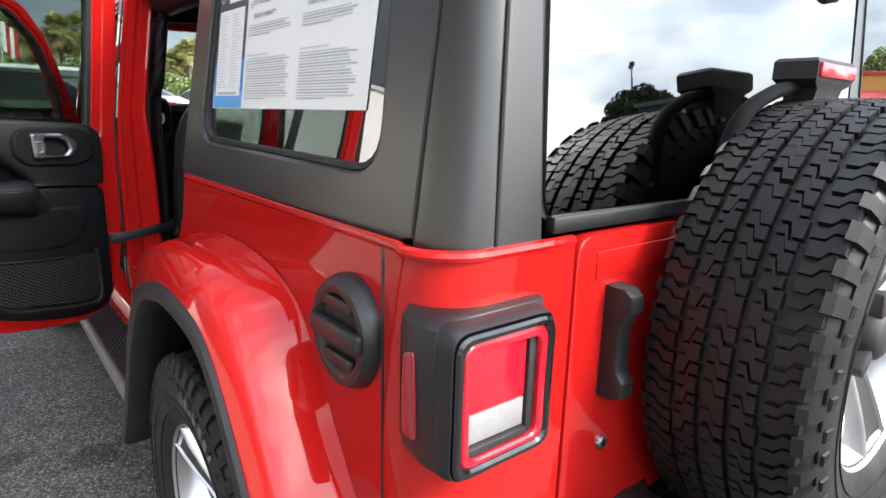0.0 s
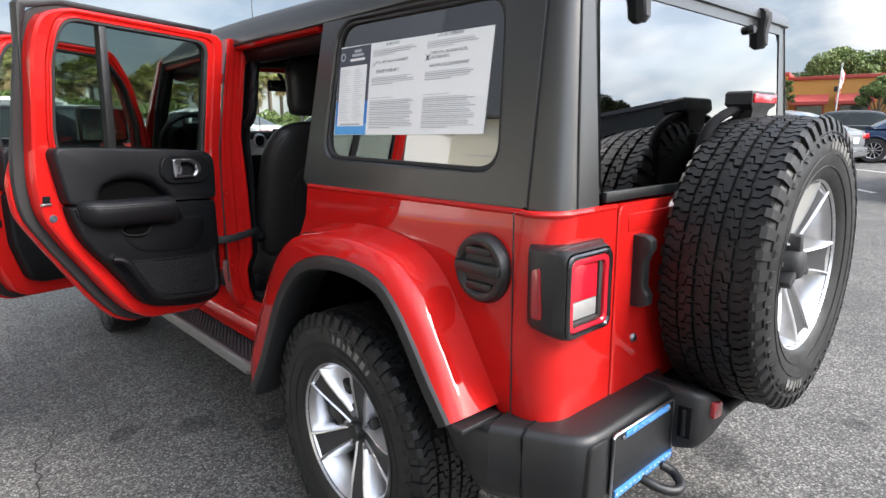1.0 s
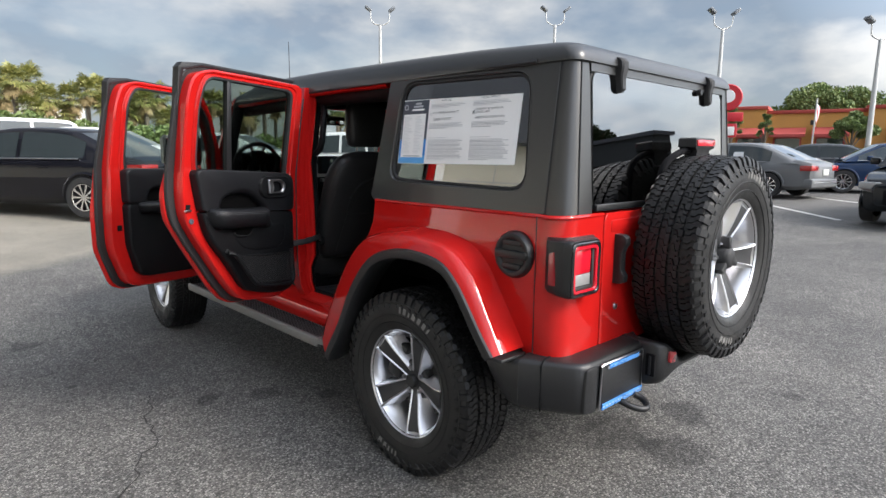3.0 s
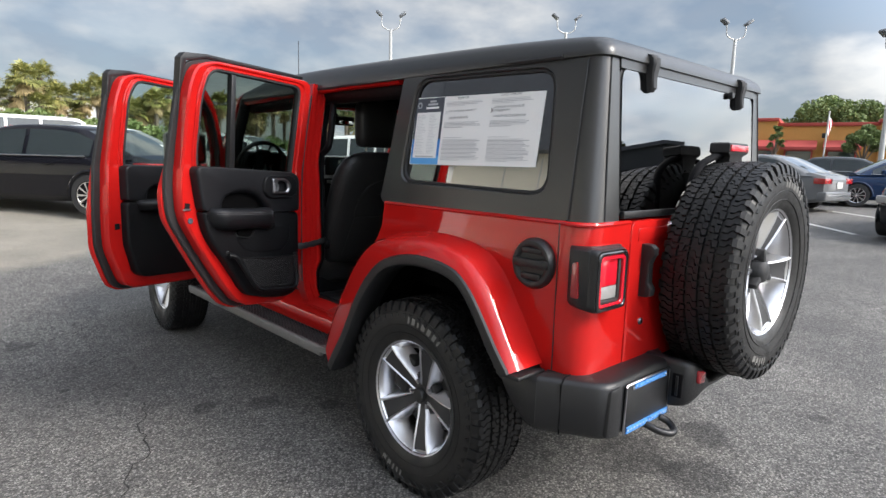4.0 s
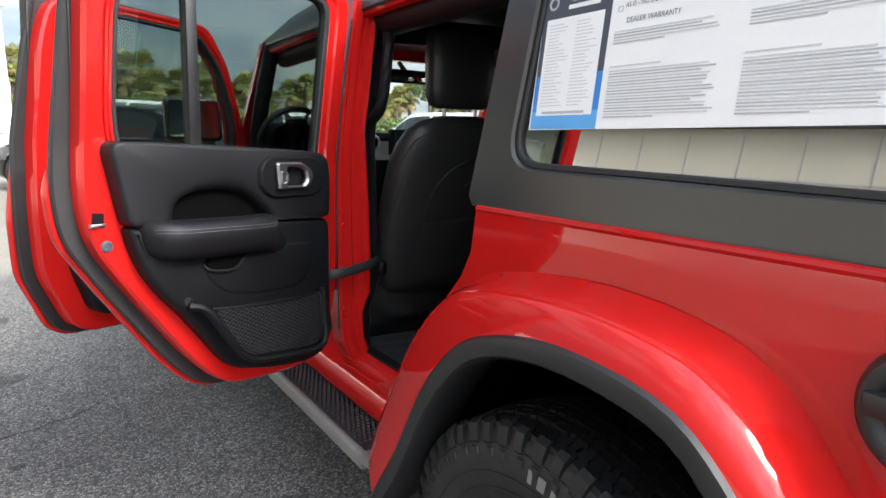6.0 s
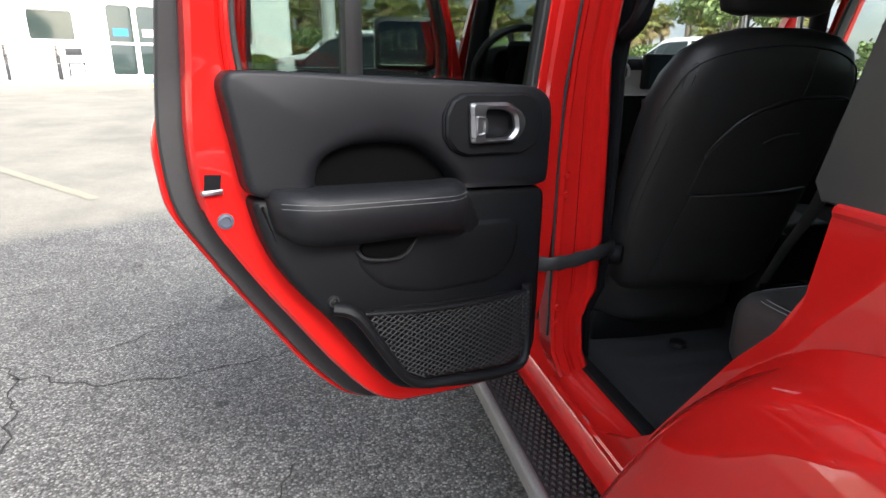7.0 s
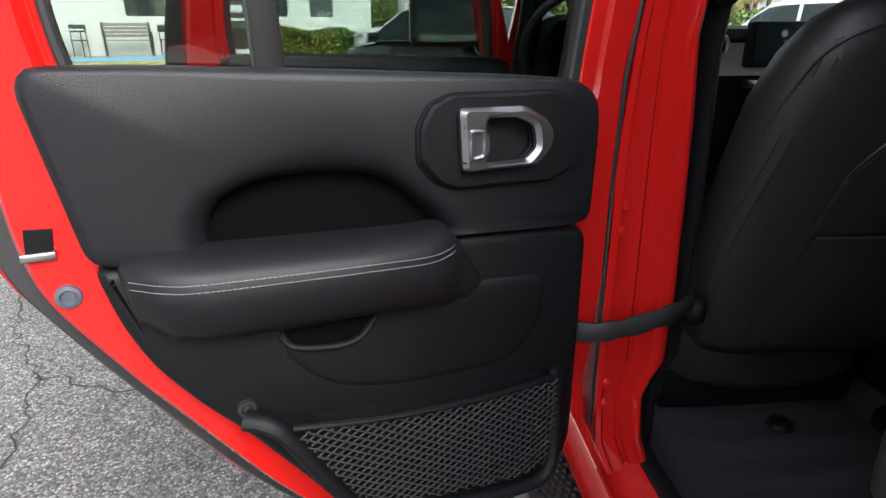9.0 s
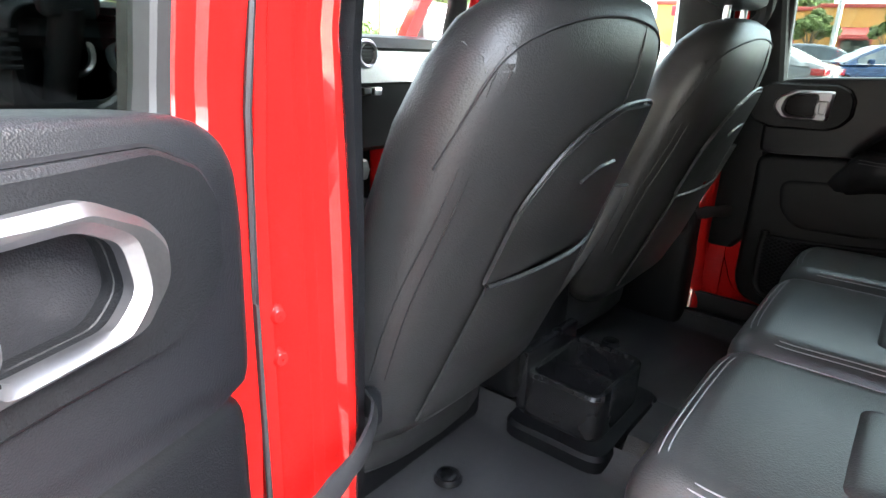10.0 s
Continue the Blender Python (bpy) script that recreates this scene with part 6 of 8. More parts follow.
# dashboard
DASHPAINT = mat("dash_panel", (0.38, 0.38, 0.38), rough=0.4, vary=0.08, scale=8)
bm = bmesh.new()
rows = []
for x in (-0.68, -0.45, 0, 0.45, 0.68):
    rows.append([Vector((x, y, z)) for y, z in ((2.30, 1.20), (2.05, 1.215), (1.99, 1.205), (1.97, 1.175), (2.0, 1.15), (2.0, 1.02), (2.03, 0.98), (2.08, 0.85), (2.25, 0.80))])
grid(bm, rows)
thicken(bm, 0.01)
for v in bm.verts:
    v.co.z += 0.13
dash = part("dashboard", bm, TRIM, car, "black dashboard with a pale panel")
part("dash_panel", B(-0.30, 0.66, 1.982, 1.995, 1.20, 1.325, 0.004), DASHPAINT, dash, "pale grey dash panel")
for x in (-0.15, 0.262, 0.60):
    bm = bmesh.new()
    revolve(bm, [(0.030, -0.012), (0.036, -0.016), (0.043, -0.010), (0.045, 0.0)], 24, along_y)
    bmesh.ops.translate(bm, verts=bm.verts, vec=(x, 1.982, 1.285))
    v = part("round_vent", bm, CHROME, dash, "chrome-ringed round air vent")
    bm = bmesh.new()
    disc(bm, 0.031, 1.979, 20, lambda r, a, h: (x + r * math.cos(a), h, 1.285 + r * math.sin(a)))
    part("vent_core", bm, CAVITY, v)
    for k in (-0.012, 0.0, 0.012):
        part("vent_slat", B(x - 0.027, x + 0.027, 1.973, 1.979, 1.2835 + k, 1.2865 + k), TRIM, v)
SCREEN = mat("dark_screen", (0.02, 0.03, 0.035), rough=0.08, vary=0.05, coat=0.5)
part("screen_bezel", B(-0.06, 0.20, 1.955, 1.985, 1.225, 1.355, 0.008), TRIM, dash)
part("screen", B(-0.04, 0.18, 1.950, 1.956, 1.24, 1.345, 0.003), SCREEN, dash, "glossy dark touch screen")
for i in range(8):
    part("dash_button", B(-0.04 + i * 0.045, -0.008 + i * 0.045, 1.955, 1.99, 1.165, 1.188, 0.003), CHROME if i in (0, 5, 7) else TRIM, dash)
bm = bmesh.new()
ring(bm, rounded([(-0.70, 1.13), (-0.36, 1.13), (-0.36, 1.375), (-0.68, 1.375)], 0.06, 5), rounded([(-0.645, 1.18), (-0.385, 1.18), (-0.385, 1.35), (-0.645, 1.35)], 0.05, 5), (-0.52, 1.27), 0.0, 0.10, lambda u, h, v: (u, 2.04 - h, v), 100, bev=0.02)
hood = part("gauge_hood", bm, TRIM, dash, "black hood round the gauges")
part("gauge_face", B(-0.65, -0.38, 2.0, 2.02, 1.175, 1.355, 0.004), CAVITY, hood)
for x in (-0.550, -0.432):
    bm = bmesh.new()
    revolve(bm, [(0.036, 0.0), (0.036, -0.016), (0.042, -0.020), (0.047, -0.014), (0.048, 0.0)], 32, along_y)
    bmesh.ops.translate(bm, verts=bm.verts, vec=(x, 1.999, 1.272))
    part("gauge_ring", bm, CHROME, hood, "satin gauge ring")
for k in range(5):
    part("side_vent_slat", B(-0.69, -0.655, 1.925, 1.94, 1.245 + k * 0.016, 1.253 + k * 0.016, 0.002), CAVITY, hood)
# steering wheel
T = Matrix.Translation((-0.590, 1.90, 1.290)) @ Matrix.Rotation(radians(-65), 4, "X")
bm = bmesh.new()
tube(bm, [T @ Vector((0.155 * math.cos(2 * math.pi * i / 40), 0.155 * math.sin(2 * math.pi * i / 40), 0)) for i in range(40)], 0.013, 8, closed=True)
sw = part("steering_wheel", bm, SEATLEATHER, car, "black leather steering wheel")
part("wheel_boss", box(bmesh.new(), -0.05, 0.05, -0.11, -0.06, -0.03, 0.01, 0.015, 3, m=T), TRIM, sw)
for a in (250, 290):
    p = Vector((math.cos(radians(a)), math.sin(radians(a)), 0))
    bm = bmesh.new()
    tube(bm, [T @ (p * 0.09), T @ (p * 0.15)], 0.011, 8, flat=0.6)
    part("wheel_spoke", bm, CHROME, sw)
bm = bmesh.new()
tube(bm, [T @ Vector((0, -0.09, -0.01)), (-0.58, 2.02, 1.16)], 0.03, 10)
part("steering_column", bm, TRIM, sw)
# inside mirror
bm = box(bmesh.new(), -0.12, 0.12, 1.87, 1.90, 1.575, 1.640, 0.014, 3)
im = part("inside_mirror", bm, TRIM, car, "black inside mirror")
part("mirror_glass", B(-0.108, 0.108, 1.866, 1.870, 1.585, 1.632, 0.001), MIRROR, im)
bm = bmesh.new()
tube(bm, [(0, 1.89, 1.62), (0, 1.97, 1.68)], 0.012, 8)
part("mirror_stalk", bm, TRIM, im)

# ---- windscreen and nose ----
bm = bmesh.new()
ws = lambda u, h, v: (u * (1 - 0.06 * (v - 1.2)), 2.36 - (v - 1.17) * 0.68 + h, v)
ring(bm, rounded([(-0.74, 1.17), (0.74, 1.17), (0.715, 1.735), (-0.715, 1.735)], 0.03, 4), rounded([(-0.67, 1.235), (0.67, 1.235), (0.66, 1.69), (-0.66, 1.69)], 0.04, 4), (0, 1.45), -0.05, 0.0, ws, 120, bev=0.008)
part("windscreen_frame", bm, RED, car, "red windscreen frame")
bm = bmesh.new()
plate(bm, rounded([(-0.675, 1.23), (0.675, 1.23), (0.665, 1.695), (-0.665, 1.695)], 0.04, 4), -0.028, -0.023, ws)
part("windscreen", bm, G_CLEAR, car, "clear windscreen")
for s in (-1, 1):
    part("cowl_side", B(s * 0.70, s * 0.775, 2.03, 2.46, 0.60, 1.17, 0.012), RED, car)
    bm = bmesh.new()
    tube(bm, [(s * 0.72, 2.06, 1.16), (s * 0.70, 1.98, 1.45), (s * 0.66, 1.93, 1.69)], 0.035, 10)
    part("screen_pillar", bm, TRIM, car, "black screen pillar trim")
bm = bmesh.new()
rows = []
for y, hw, z in ((2.36, 0.72, 1.165), (2.7, 0.70, 1.165), (3.1, 0.66, 1.155), (3.40, 0.62, 1.135), (3.50, 0.60, 1.10)):
    rows.append([Vector((x * hw, y, z - 0.035 * abs(x) ** 3 + (0.022 if abs(x) < 0.45 else 0))) for x in (-1, -0.9, -0.6, -0.46, -0.44, 0, 0.44, 0.46, 0.6, 0.9, 1)])
grid(bm, rows)
thicken(bm, 0.02)
part("bonnet", bm, RED, car, "red bonnet")
bm = B(-0.70, 0.70, 2.40, 3.48, 0.62, 1.10, 0.03)
part("engine_bay", bm, CAVITY, car)
bm = bmesh.new()
rows = []
for x in (-0.64, -0.62, -0.4, 0, 0.4, 0.62, 0.64):
    rows.append([Vector((x, 3.56 - 0.03 * (x / 0.64) ** 2 + d, z)) for z, d in ((0.66, -0.06), (0.68, 0.0), (0.92, 0.0), (1.06, -0.03), (1.10, -0.07))])
grid(bm, rows)
thicken(bm, 0.03)
gr = part("grille", bm, RED, car, "red slotted grille")
for i in range(7):
    part("grille_slot", B(-0.30 + i * 0.094, -0.262 + i * 0.094, 3.545, 3.575, 0.74, 1.0, 0.008), CAVITY, gr)
for s in (-1, 1):
    bm = bmesh.new()
    revolve(bm, [(0.0005, 0.02), (0.06, 0.015), (0.085, 0.0), (0.095, 0.008), (0.10, -0.02)], 28, along_y)
    bmesh.ops.translate(bm, verts=bm.verts, vec=(s * 0.48, 3.56, 0.90))
    part("headlamp", bm, CLEARLENS, car, "round clear headlamp")
    bm = bmesh.new()
    rows = []
    FP = [(3.62, 0.62), (3.55, 0.80), (3.40, 0.95), (3.2, 1.03), (2.95, 1.04), (2.70, 0.98), (2.55, 0.80), (2.46, 0.55)]
    for y, z in FP:
        rows.append([Vector((s * x, y, z + dz)) for x, dz in ((0.68, 0.05), (0.80, 0.045), (0.90, 0.02), (0.935, -0.015), (0.935, -0.05))])
    grid(bm, rows)
    thicken(bm, 0.006)
    part("front_flare", bm, RED, car, "painted red front wheel arch")
    bm = bmesh.new()
    tube(bm, [(s * 0.932, y, z - 0.055) for y, z in FP], 0.022, 8)
    part("flare_lip", bm, BLACKPLASTIC, car)
bm = box(bmesh.new(), -0.86, 0.86, 3.56, 3.74, 0.50, 0.68, 0.035, 3)
part("front_bumper", bm, BLACKPLASTIC, car, "black front bumper")
bm = B(-0.45, 0.45, -0.5, 3.4, 0.33, 0.50, 0.03)
part("chassis", bm, CAVITY, car, "dark chassis underside")
bm = bmesh.new()
tube(bm, [(-0.7, 0, 0.39), (0.7, 0, 0.39)], 0.045, 10)
part("axle", bm, STEEL, car)
bm = bmesh.new()
tube(bm, [(-0.7, 3.008, 0.39), (0.7, 3.008, 0.39)], 0.045, 10)
part("axle", bm, STEEL, car)
bm = bmesh.new()
tube(bm, [(0.55, 3.42, 1.11), (0.56, 3.45, 1.30), (0.575, 3.48, 2.43)], [0.009, 0.0045, 0.003], 6)
part("radio_aerial", bm, SEAL, car, "thin black aerial")

# ---- window sticker on the quarter glass ----
def stk(u, h, v):
    return (top_x(u, v) + 0.0165 - h, u, v)


SY0, SY1 = 0.240, -0.425     # front and rear edges
SZ0, SZ1 = 1.330, 1.606
bm = bmesh.new()
plate(bm, [(SY0, SZ0), (SY1, SZ0 + 0.004), (SY1 - 0.006, SZ1 - 0.010), (SY0 - 0.004, SZ1)], 0.0, 0.001, stk)
sticker = solo("window_sticker", bm, PAPER, "white printed buyer's guide sheets with blue-framed list on the quarter window", "sticker")


def print_bar(y0, y1, z0, z1, material, lift=0.0016, name="print_line"):
    bm = bmesh.new()
    plate(bm, [(y0, z0), (y1, z0), (y1, z1), (y0, z1)], 0.001, lift, stk)
    return part(name, bm, material, sticker)


SKYINK = mat("sky_blue_print", (0.10, 0.36, 0.72), rough=0.5, vary=0.08, scale=20)
SLATEINK = mat("slate_print", (0.055, 0.065, 0.085), rough=0.5, vary=0.1, scale=30)
PALEINK = mat("pale_grey_print", (0.56, 0.57, 0.59), rough=0.55, vary=0.15, scale=120)
print_bar(SY0 - 0.004, SY0 - 0.172, SZ0 + 0.002, SZ0 + 0.036, SKYINK, name="blue_panel")
print_bar(SY0 - 0.004, SY0 - 0.172, SZ0 + 0.036, SZ0 + 0.105, BLUEINK, name="blue_panel")
print_bar(SY0 - 0.004, SY0 - 0.172, SZ0 + 0.105, SZ1 - 0.004, SLATEINK, name="dark_heading")
print_bar(SY0 - 0.016, SY0 - 0.158, SZ0 + 0.028, SZ1 - 0.062, PAPER, 0.0019, "list_sheet")
bm = bmesh.new()
revolve(bm, [(0.008, 0.0017), (0.011, 0.0022), (0.013, 0.0017)], 20, lambda r, a, h: stk(SY0 - 0.028 + r * math.cos(a), h, SZ1 - 0.032 + r * math.sin(a)))
part("round_emblem", bm, GREYINK, sticker, "round pale emblem")
rnd = random.Random(7)
for i in range(26):
    z = SZ1 - 0.074 - i * 0.0062
    for c in (0.024, 0.094):
        print_bar(SY0 - c, SY0 - c - rnd.uniform(0.028, 0.058), z - 0.0009, z + 0.0009, PALEINK, 0.0022)
print_bar(SY0 - 0.032, SY0 - 0.140, SZ0 + 0.031, SZ0 + 0.036, GREYINK, 0.0022)
for w, z in ((0.036, 0.018), (0.060, 0.030), (0.076, 0.044)):
    print_bar(SY0 - 0.106 + w / 2, SY0 - 0.106 - w / 2, SZ1 - z - 0.004, SZ1 - z + 0.004, PAPER if z > 0.04 else GREYINK, 0.0022)


def lettering(words, y, z, height, material, name="lettering"):
    """Printed words that run rearwards along the pane."""
    cu = bpy.data.curves.new("words", "FONT")
    cu.body = words
    cu.size = height * 1.38
    tmp = bpy.data.objects.new("words", cu)
    me = bpy.data.meshes.new_from_object(tmp)
    bpy.data.objects.remove(tmp)
    for v in me.vertices:
        v.co = Vector(stk(y - v.co.x * 0.86, 0.0021, z + v.co.y))
    me.materials.append(material)
    o = new(name, me)
    o.parent = sticker
    return o


C0, C1 = SY0 - 0.186, SY0 - 0.428
for c, rows in ((C0, (("BUYERS GUIDE", 0.062, 0.016, 0.0075), ("AS IS - NO DEALER WARRANTY", 0.016, 0.066, 0.0088), ("DEALER WARRANTY", 0.022, 0.093, 0.0095))),
                (C1, (("GUIA DEL COMPRADOR", 0.040, 0.016, 0.0075), ("COMO ESTA - SIN GARANTIA DEL", 0.016, 0.060, 0.0078), ("CONCESIONARIO", 0.016, 0.072, 0.0078), ("GARANTIA DEL CONCESIONARIO", 0.016, 0.093, 0.0082)))):
    for words, dy, dz, hgt in rows:
        lettering(words, c - dy, SZ1 - dz, hgt, SLATEINK)
    for z, n, gap in ((0.026, 4, 0.0052), (0.106, 5, 0.0050), (0.166, 1, 0.0050), (0.174, 17, 0.0050)):
        for k in range(n):
            zz = SZ1 - z - k * gap
            print_bar(c, c - 0.205 * (rnd.uniform(0.80, 1.0) if k < n - 1 else 0.5), zz - 0.0011, zz + 0.0011, GREYINK if k % 3 else PALEINK, 0.0019)
    bm = bmesh.new()
    ring(bm, [(c - 0.001, SZ1 - 0.072), (c - 0.011, SZ1 - 0.072), (c - 0.011, SZ1 - 0.062), (c - 0.001, SZ1 - 0.062)], [(c - 0.002, SZ1 - 0.071), (c - 0.010, SZ1 - 0.071), (c - 0.010, SZ1 - 0.063), (c - 0.002, SZ1 - 0.063)], (c - 0.006, SZ1 - 0.067), 0.001, 0.002, stk, 16)
    part("tick_box", bm, GREYINK, sticker)
for a in (-1, 1):
    bm = bmesh.new()
    xc, zc, q = C1 - 0.006, SZ1 - 0.067, 0.0075
    plate(bm, [(xc - q * 0.8, zc - a * q - 0.0013), (xc + q * 0.8, zc + a * q - 0.0013), (xc + q * 0.8, zc + a * q + 0.0013), (xc - q * 0.8, zc - a * q + 0.0013)], 0.001, 0.0024, stk)
    part("cross_mark", bm, SLATEINK, sticker, "black cross mark")


# ---- the lot and what stands round it ----
CARGLASS = mat("car_window", (0.022, 0.030, 0.031), rough=0.04, vary=0.05, coat=1.0)
LAMPRED = mat("lamp_red", (0.35, 0.01, 0.01), rough=0.15, vary=0.05, coat=0.6)
CARTYRE = mat("car_tyre", (0.025, 0.025, 0.026), rough=0.8, vary=0.15, scale=12)
ALLOY = mat("alloy_rim", (0.60, 0.60, 0.61), rough=0.25, metal=1.0, vary=0.08, scale=10)
PLATEWHITE = mat("blank_plate", (0.65, 0.65, 0.62), rough=0.5, vary=0.1)


def car_wheel(parent, x, y, s):
    bm = bmesh.new()
    revolve(bm, [(0.215, 0.09), (0.23, 0.105), (0.28, 0.112), (0.315, 0.10), (0.325, 0.07), (0.325, -0.07), (0.315, -0.10), (0.23, -0.10)], 32, along_x)
    bmesh.ops.translate(bm, verts=bm.verts, vec=(x, y, 0.322))
    w = part("wheel", bm, CARTYRE, parent, "black tyre on an alloy wheel")
    bm = bmesh.new()
    revolve(bm, [(0.205, 0.02), (0.222, 0.085), (0.218, 0.098), (0.205, 0.095), (0.19, 0.06)], 32, lambda r, a, h: along_x(r, a, s * h))
    for k in range(10):
        f = spoke_f(2 * math.pi * k / 10)
        rows = [[Vector((s * (0.05 + h), *f(r, 0, t * hw)[1:])) for t in (-1, 1)] for r, h, hw in ((0.0, 0.040, 0.012), (0.10, 0.042, 0.013), (0.21, 0.044, 0.019))]
        grid(bm, rows)
    bmesh.ops.translate(bm, verts=bm.verts, vec=(x, y, 0.322))
    part("rim", bm, ALLOY, w, "ten-spoke alloy rim")
    bm = bmesh.new()
    disc(bm, 0.205, s * 0.03, 28, along_x)
    bmesh.ops.translate(bm, verts=bm.verts, vec=(x, y, 0.322))
    part("brake", bm, CAVITY, w)


def parked_car(color, label, at, heading, suv=False, length=4.7, width=1.82, category="car", name="parked_car"):
    """A closed saloon or SUV; at: the middle on the ground, heading: the way it faces in plan."""
    a = math.atan2(heading[1], heading[0]) - math.pi / 2
    m = Matrix.Translation((at[0], at[1], gh(*at))) @ Matrix.Rotation(a, 4, "Z")
    c = thing(name, label, category, m, group="parked cars")
    P = paint("parked_paint", color, 0.8 if max(color) < 0.03 else 0.7)
    H, hw, L = (1.68, width / 2, length / 2) if suv else (1.46, width / 2, length / 2)
    belt = 1.02 if suv else 0.93
    wb = 1.36
    # lower body: stations along y with rounded sections and wheel openings left to dark wells
    st = [(-L, 0.62, 0.38, belt - 0.12), (-L + 0.06, 0.80, 0.27, belt - 0.03), (-L + 0.35, 0.92, 0.22, belt + (0.02 if suv else 0.05)), (-wb, 0.985, 0.21, belt + 0.02), (-0.6, 1.0, 0.20, belt), (0.6, 1.0, 0.20, belt - 0.01), (wb, 0.985, 0.21, belt - 0.07), (L - 0.45, 0.93, 0.22, belt - 0.14), (L - 0.12, 0.80, 0.25, belt - 0.24), (L, 0.60, 0.35, belt - 0.34)]
    fine = []
    for (p, q) in zip(st, st[1:]):
        for k in range(4):
            fine.append(tuple(lerp(u, v, k / 4) for u, v in zip(p, q)))
    fine.append(st[-1])
    bm = bmesh.new()
    rows = []
    for y, w, zb, zt in fine:
        ww = hw * w
        rows.append([Vector((x * ww, y, lerp(zb, zt, t))) for x, t in ((-0.86, 0.0), (-0.965, 0.12), (-0.985, 0.35), (-1.0, 0.62), (-0.985, 0.78), (-0.955, 0.93), (-0.90, 1.0), (-0.4, 1.02), (0.4, 1.02), (0.90, 1.0), (0.955, 0.93), (0.985, 0.78), (1.0, 0.62), (0.985, 0.35), (0.965, 0.12), (0.86, 0.0))])
    vs = grid(bm, rows, close_v=True)
    bm.faces.new(vs[0])
    bm.faces.new(vs[-1])
    part("body", bm, P, c, "painted body", angle=30)
    # greenhouse: a painted shell with panes let into it
    if suv:
        g = [(-L + 0.16, 0.84, 0.0), (-L + 0.30, 0.80, 0.80), (-L + 0.48, 0.80, 0.96), (-L + 0.9, 0.80, 1.0), (0.0, 0.79, 1.0), (0.40, 0.785, 0.975), (0.62, 0.78, 0.90), (1.38, 0.86, 0.0)]
        panes, back, front = ((-L + 0.42, -0.95), (-0.87, -0.12), (-0.04, 0.98)), (0.10, 0.86, 0, 1), (5, 7)
    else:
        g = [(-L + 0.30, 0.82, 0.0), (-L + 0.85, 0.79, 0.50), (-L + 1.30, 0.76, 0.88), (-L + 1.60, 0.75, 0.965), (-0.30, 0.74, 1.0), (0.12, 0.74, 0.99), (0.45, 0.75, 0.92), (0.9, 0.80, 0.48), (1.34, 0.85, 0.0)]
        panes, back, front = ((-L + 1.02, -0.16), (-0.08, 1.02)), (0.10, 0.92, 0, 2), (6, 8)
    hat = lambda y: interp(y, [(q[0], q[2]) for q in g])
    wide = lambda y: interp(y, [(q[0], q[1]) for q in g])
    zat = lambda y: lerp(belt - 0.03, H - 0.03, hat(y))
    ys = sorted({q[0] for q in g} | {lerp(g[0][0], g[-1][0], i / 24) for i in range(25)})
    bm = bmesh.new()
    rows = []
    for y in ys:
        w, zt = wide(y), zat(y)
        sec = [(s * lerp(0.93, w, t) * hw, lerp(belt - 0.03, zt, t)) for s, t in ((-1, 0), (-1, 0.5), (-1, 0.9))]
        sec += [(x * w * hw, zt + 0.03 * (1 - x * x) + dz) for x, dz in ((-0.95, -0.012), (-0.86, 0), (-0.45, 0), (0, 0), (0.45, 0), (0.86, 0), (0.95, -0.012))]
        sec += [(-x, z) for x, z in reversed(sec[:3])]
        rows.append([Vector((x, y, z)) for x, z in sec])
    grid(bm, rows)
    part("roof", bm, P, c, "painted roof and pillars", angle=50)
    for ends, flip in ((back, 1), ((0.06, 0.94) + front, -1)):
        t0, t1, i0, i1 = ends
        ya, yb = g[i0][0], g[i1][0]
        rows = []
        for i in range(9):
            y = lerp(ya, yb, lerp(t0, t1, i / 8) if flip > 0 else 1 - lerp(t0, t1, i / 8))
            w, zt = wide(y), zat(y)
            rows.append([Vector((x * w * hw, y - 0.004 * flip, zt + 0.03 * (1 - x * x) + 0.006)) for x in (-0.84, -0.45, 0, 0.45, 0.84)])
        bm = bmesh.new()
        grid(bm, rows)
        part("rear_window" if flip > 0 else "windscreen", bm, CARGLASS, c, "dark car window")
    for s in (-1, 1):
        for y0, y1 in panes:
            rows = []
            for i in range(9):
                y = lerp(y0, y1, i / 8)
                w, zt = wide(y), zat(y)
                zb, zh = belt + 0.015, lerp(belt - 0.03, zt, 0.86)
                if zh < zb + 0.01:
                    zh = zb + 0.01
                tt = [(z - (belt - 0.03)) / max(0.05, zt - belt + 0.03) for z in (zb, (zb + zh) / 2, zh)]
                rows.append([Vector((s * (lerp(0.93, w, t) * hw + 0.006), y, z)) for t, z in zip(tt, (zb, (zb + zh) / 2, zh))])
            bm = bmesh.new()
            grid(bm, rows)
            part("side_window", bm, CARGLASS, c, "dark car window")
        bm = bmesh.new()
        tube(bm, [(s * 0.94 * hw, -1.25, belt + 0.004), (s * 0.945 * hw, 0.0, belt + 0.002), (s * 0.94 * hw, 1.05, belt + 0.0)], 0.011, 6)
        part("window_moulding", bm, CHROME, c, "chrome window moulding")
        # arches
        for yy in (-wb, wb):
            bm = bmesh.new()
            tube(bm, [(s * hw * 0.985, yy + 0.385 * math.cos(q), 0.33 + 0.375 * math.sin(q)) for q in (math.pi * i / 14 for i in range(15))], 0.028, 6)
            part("wheel_arch", bm, P, c)
            bm = bmesh.new()
            bm.faces.new([bm.verts.new((s * hw * 1.004, yy + 0.365 * math.cos(q), 0.30 + 0.375 * math.sin(q) * (1 if math.sin(q) > 0 else 0.3))) for q in (2 * math.pi * i / 28 for i in range(28))])
            thicken(bm, 0.01)
            part("wheel_well", bm, CAVITY, c)
            car_wheel(c, s * (hw - 0.075), yy, s)
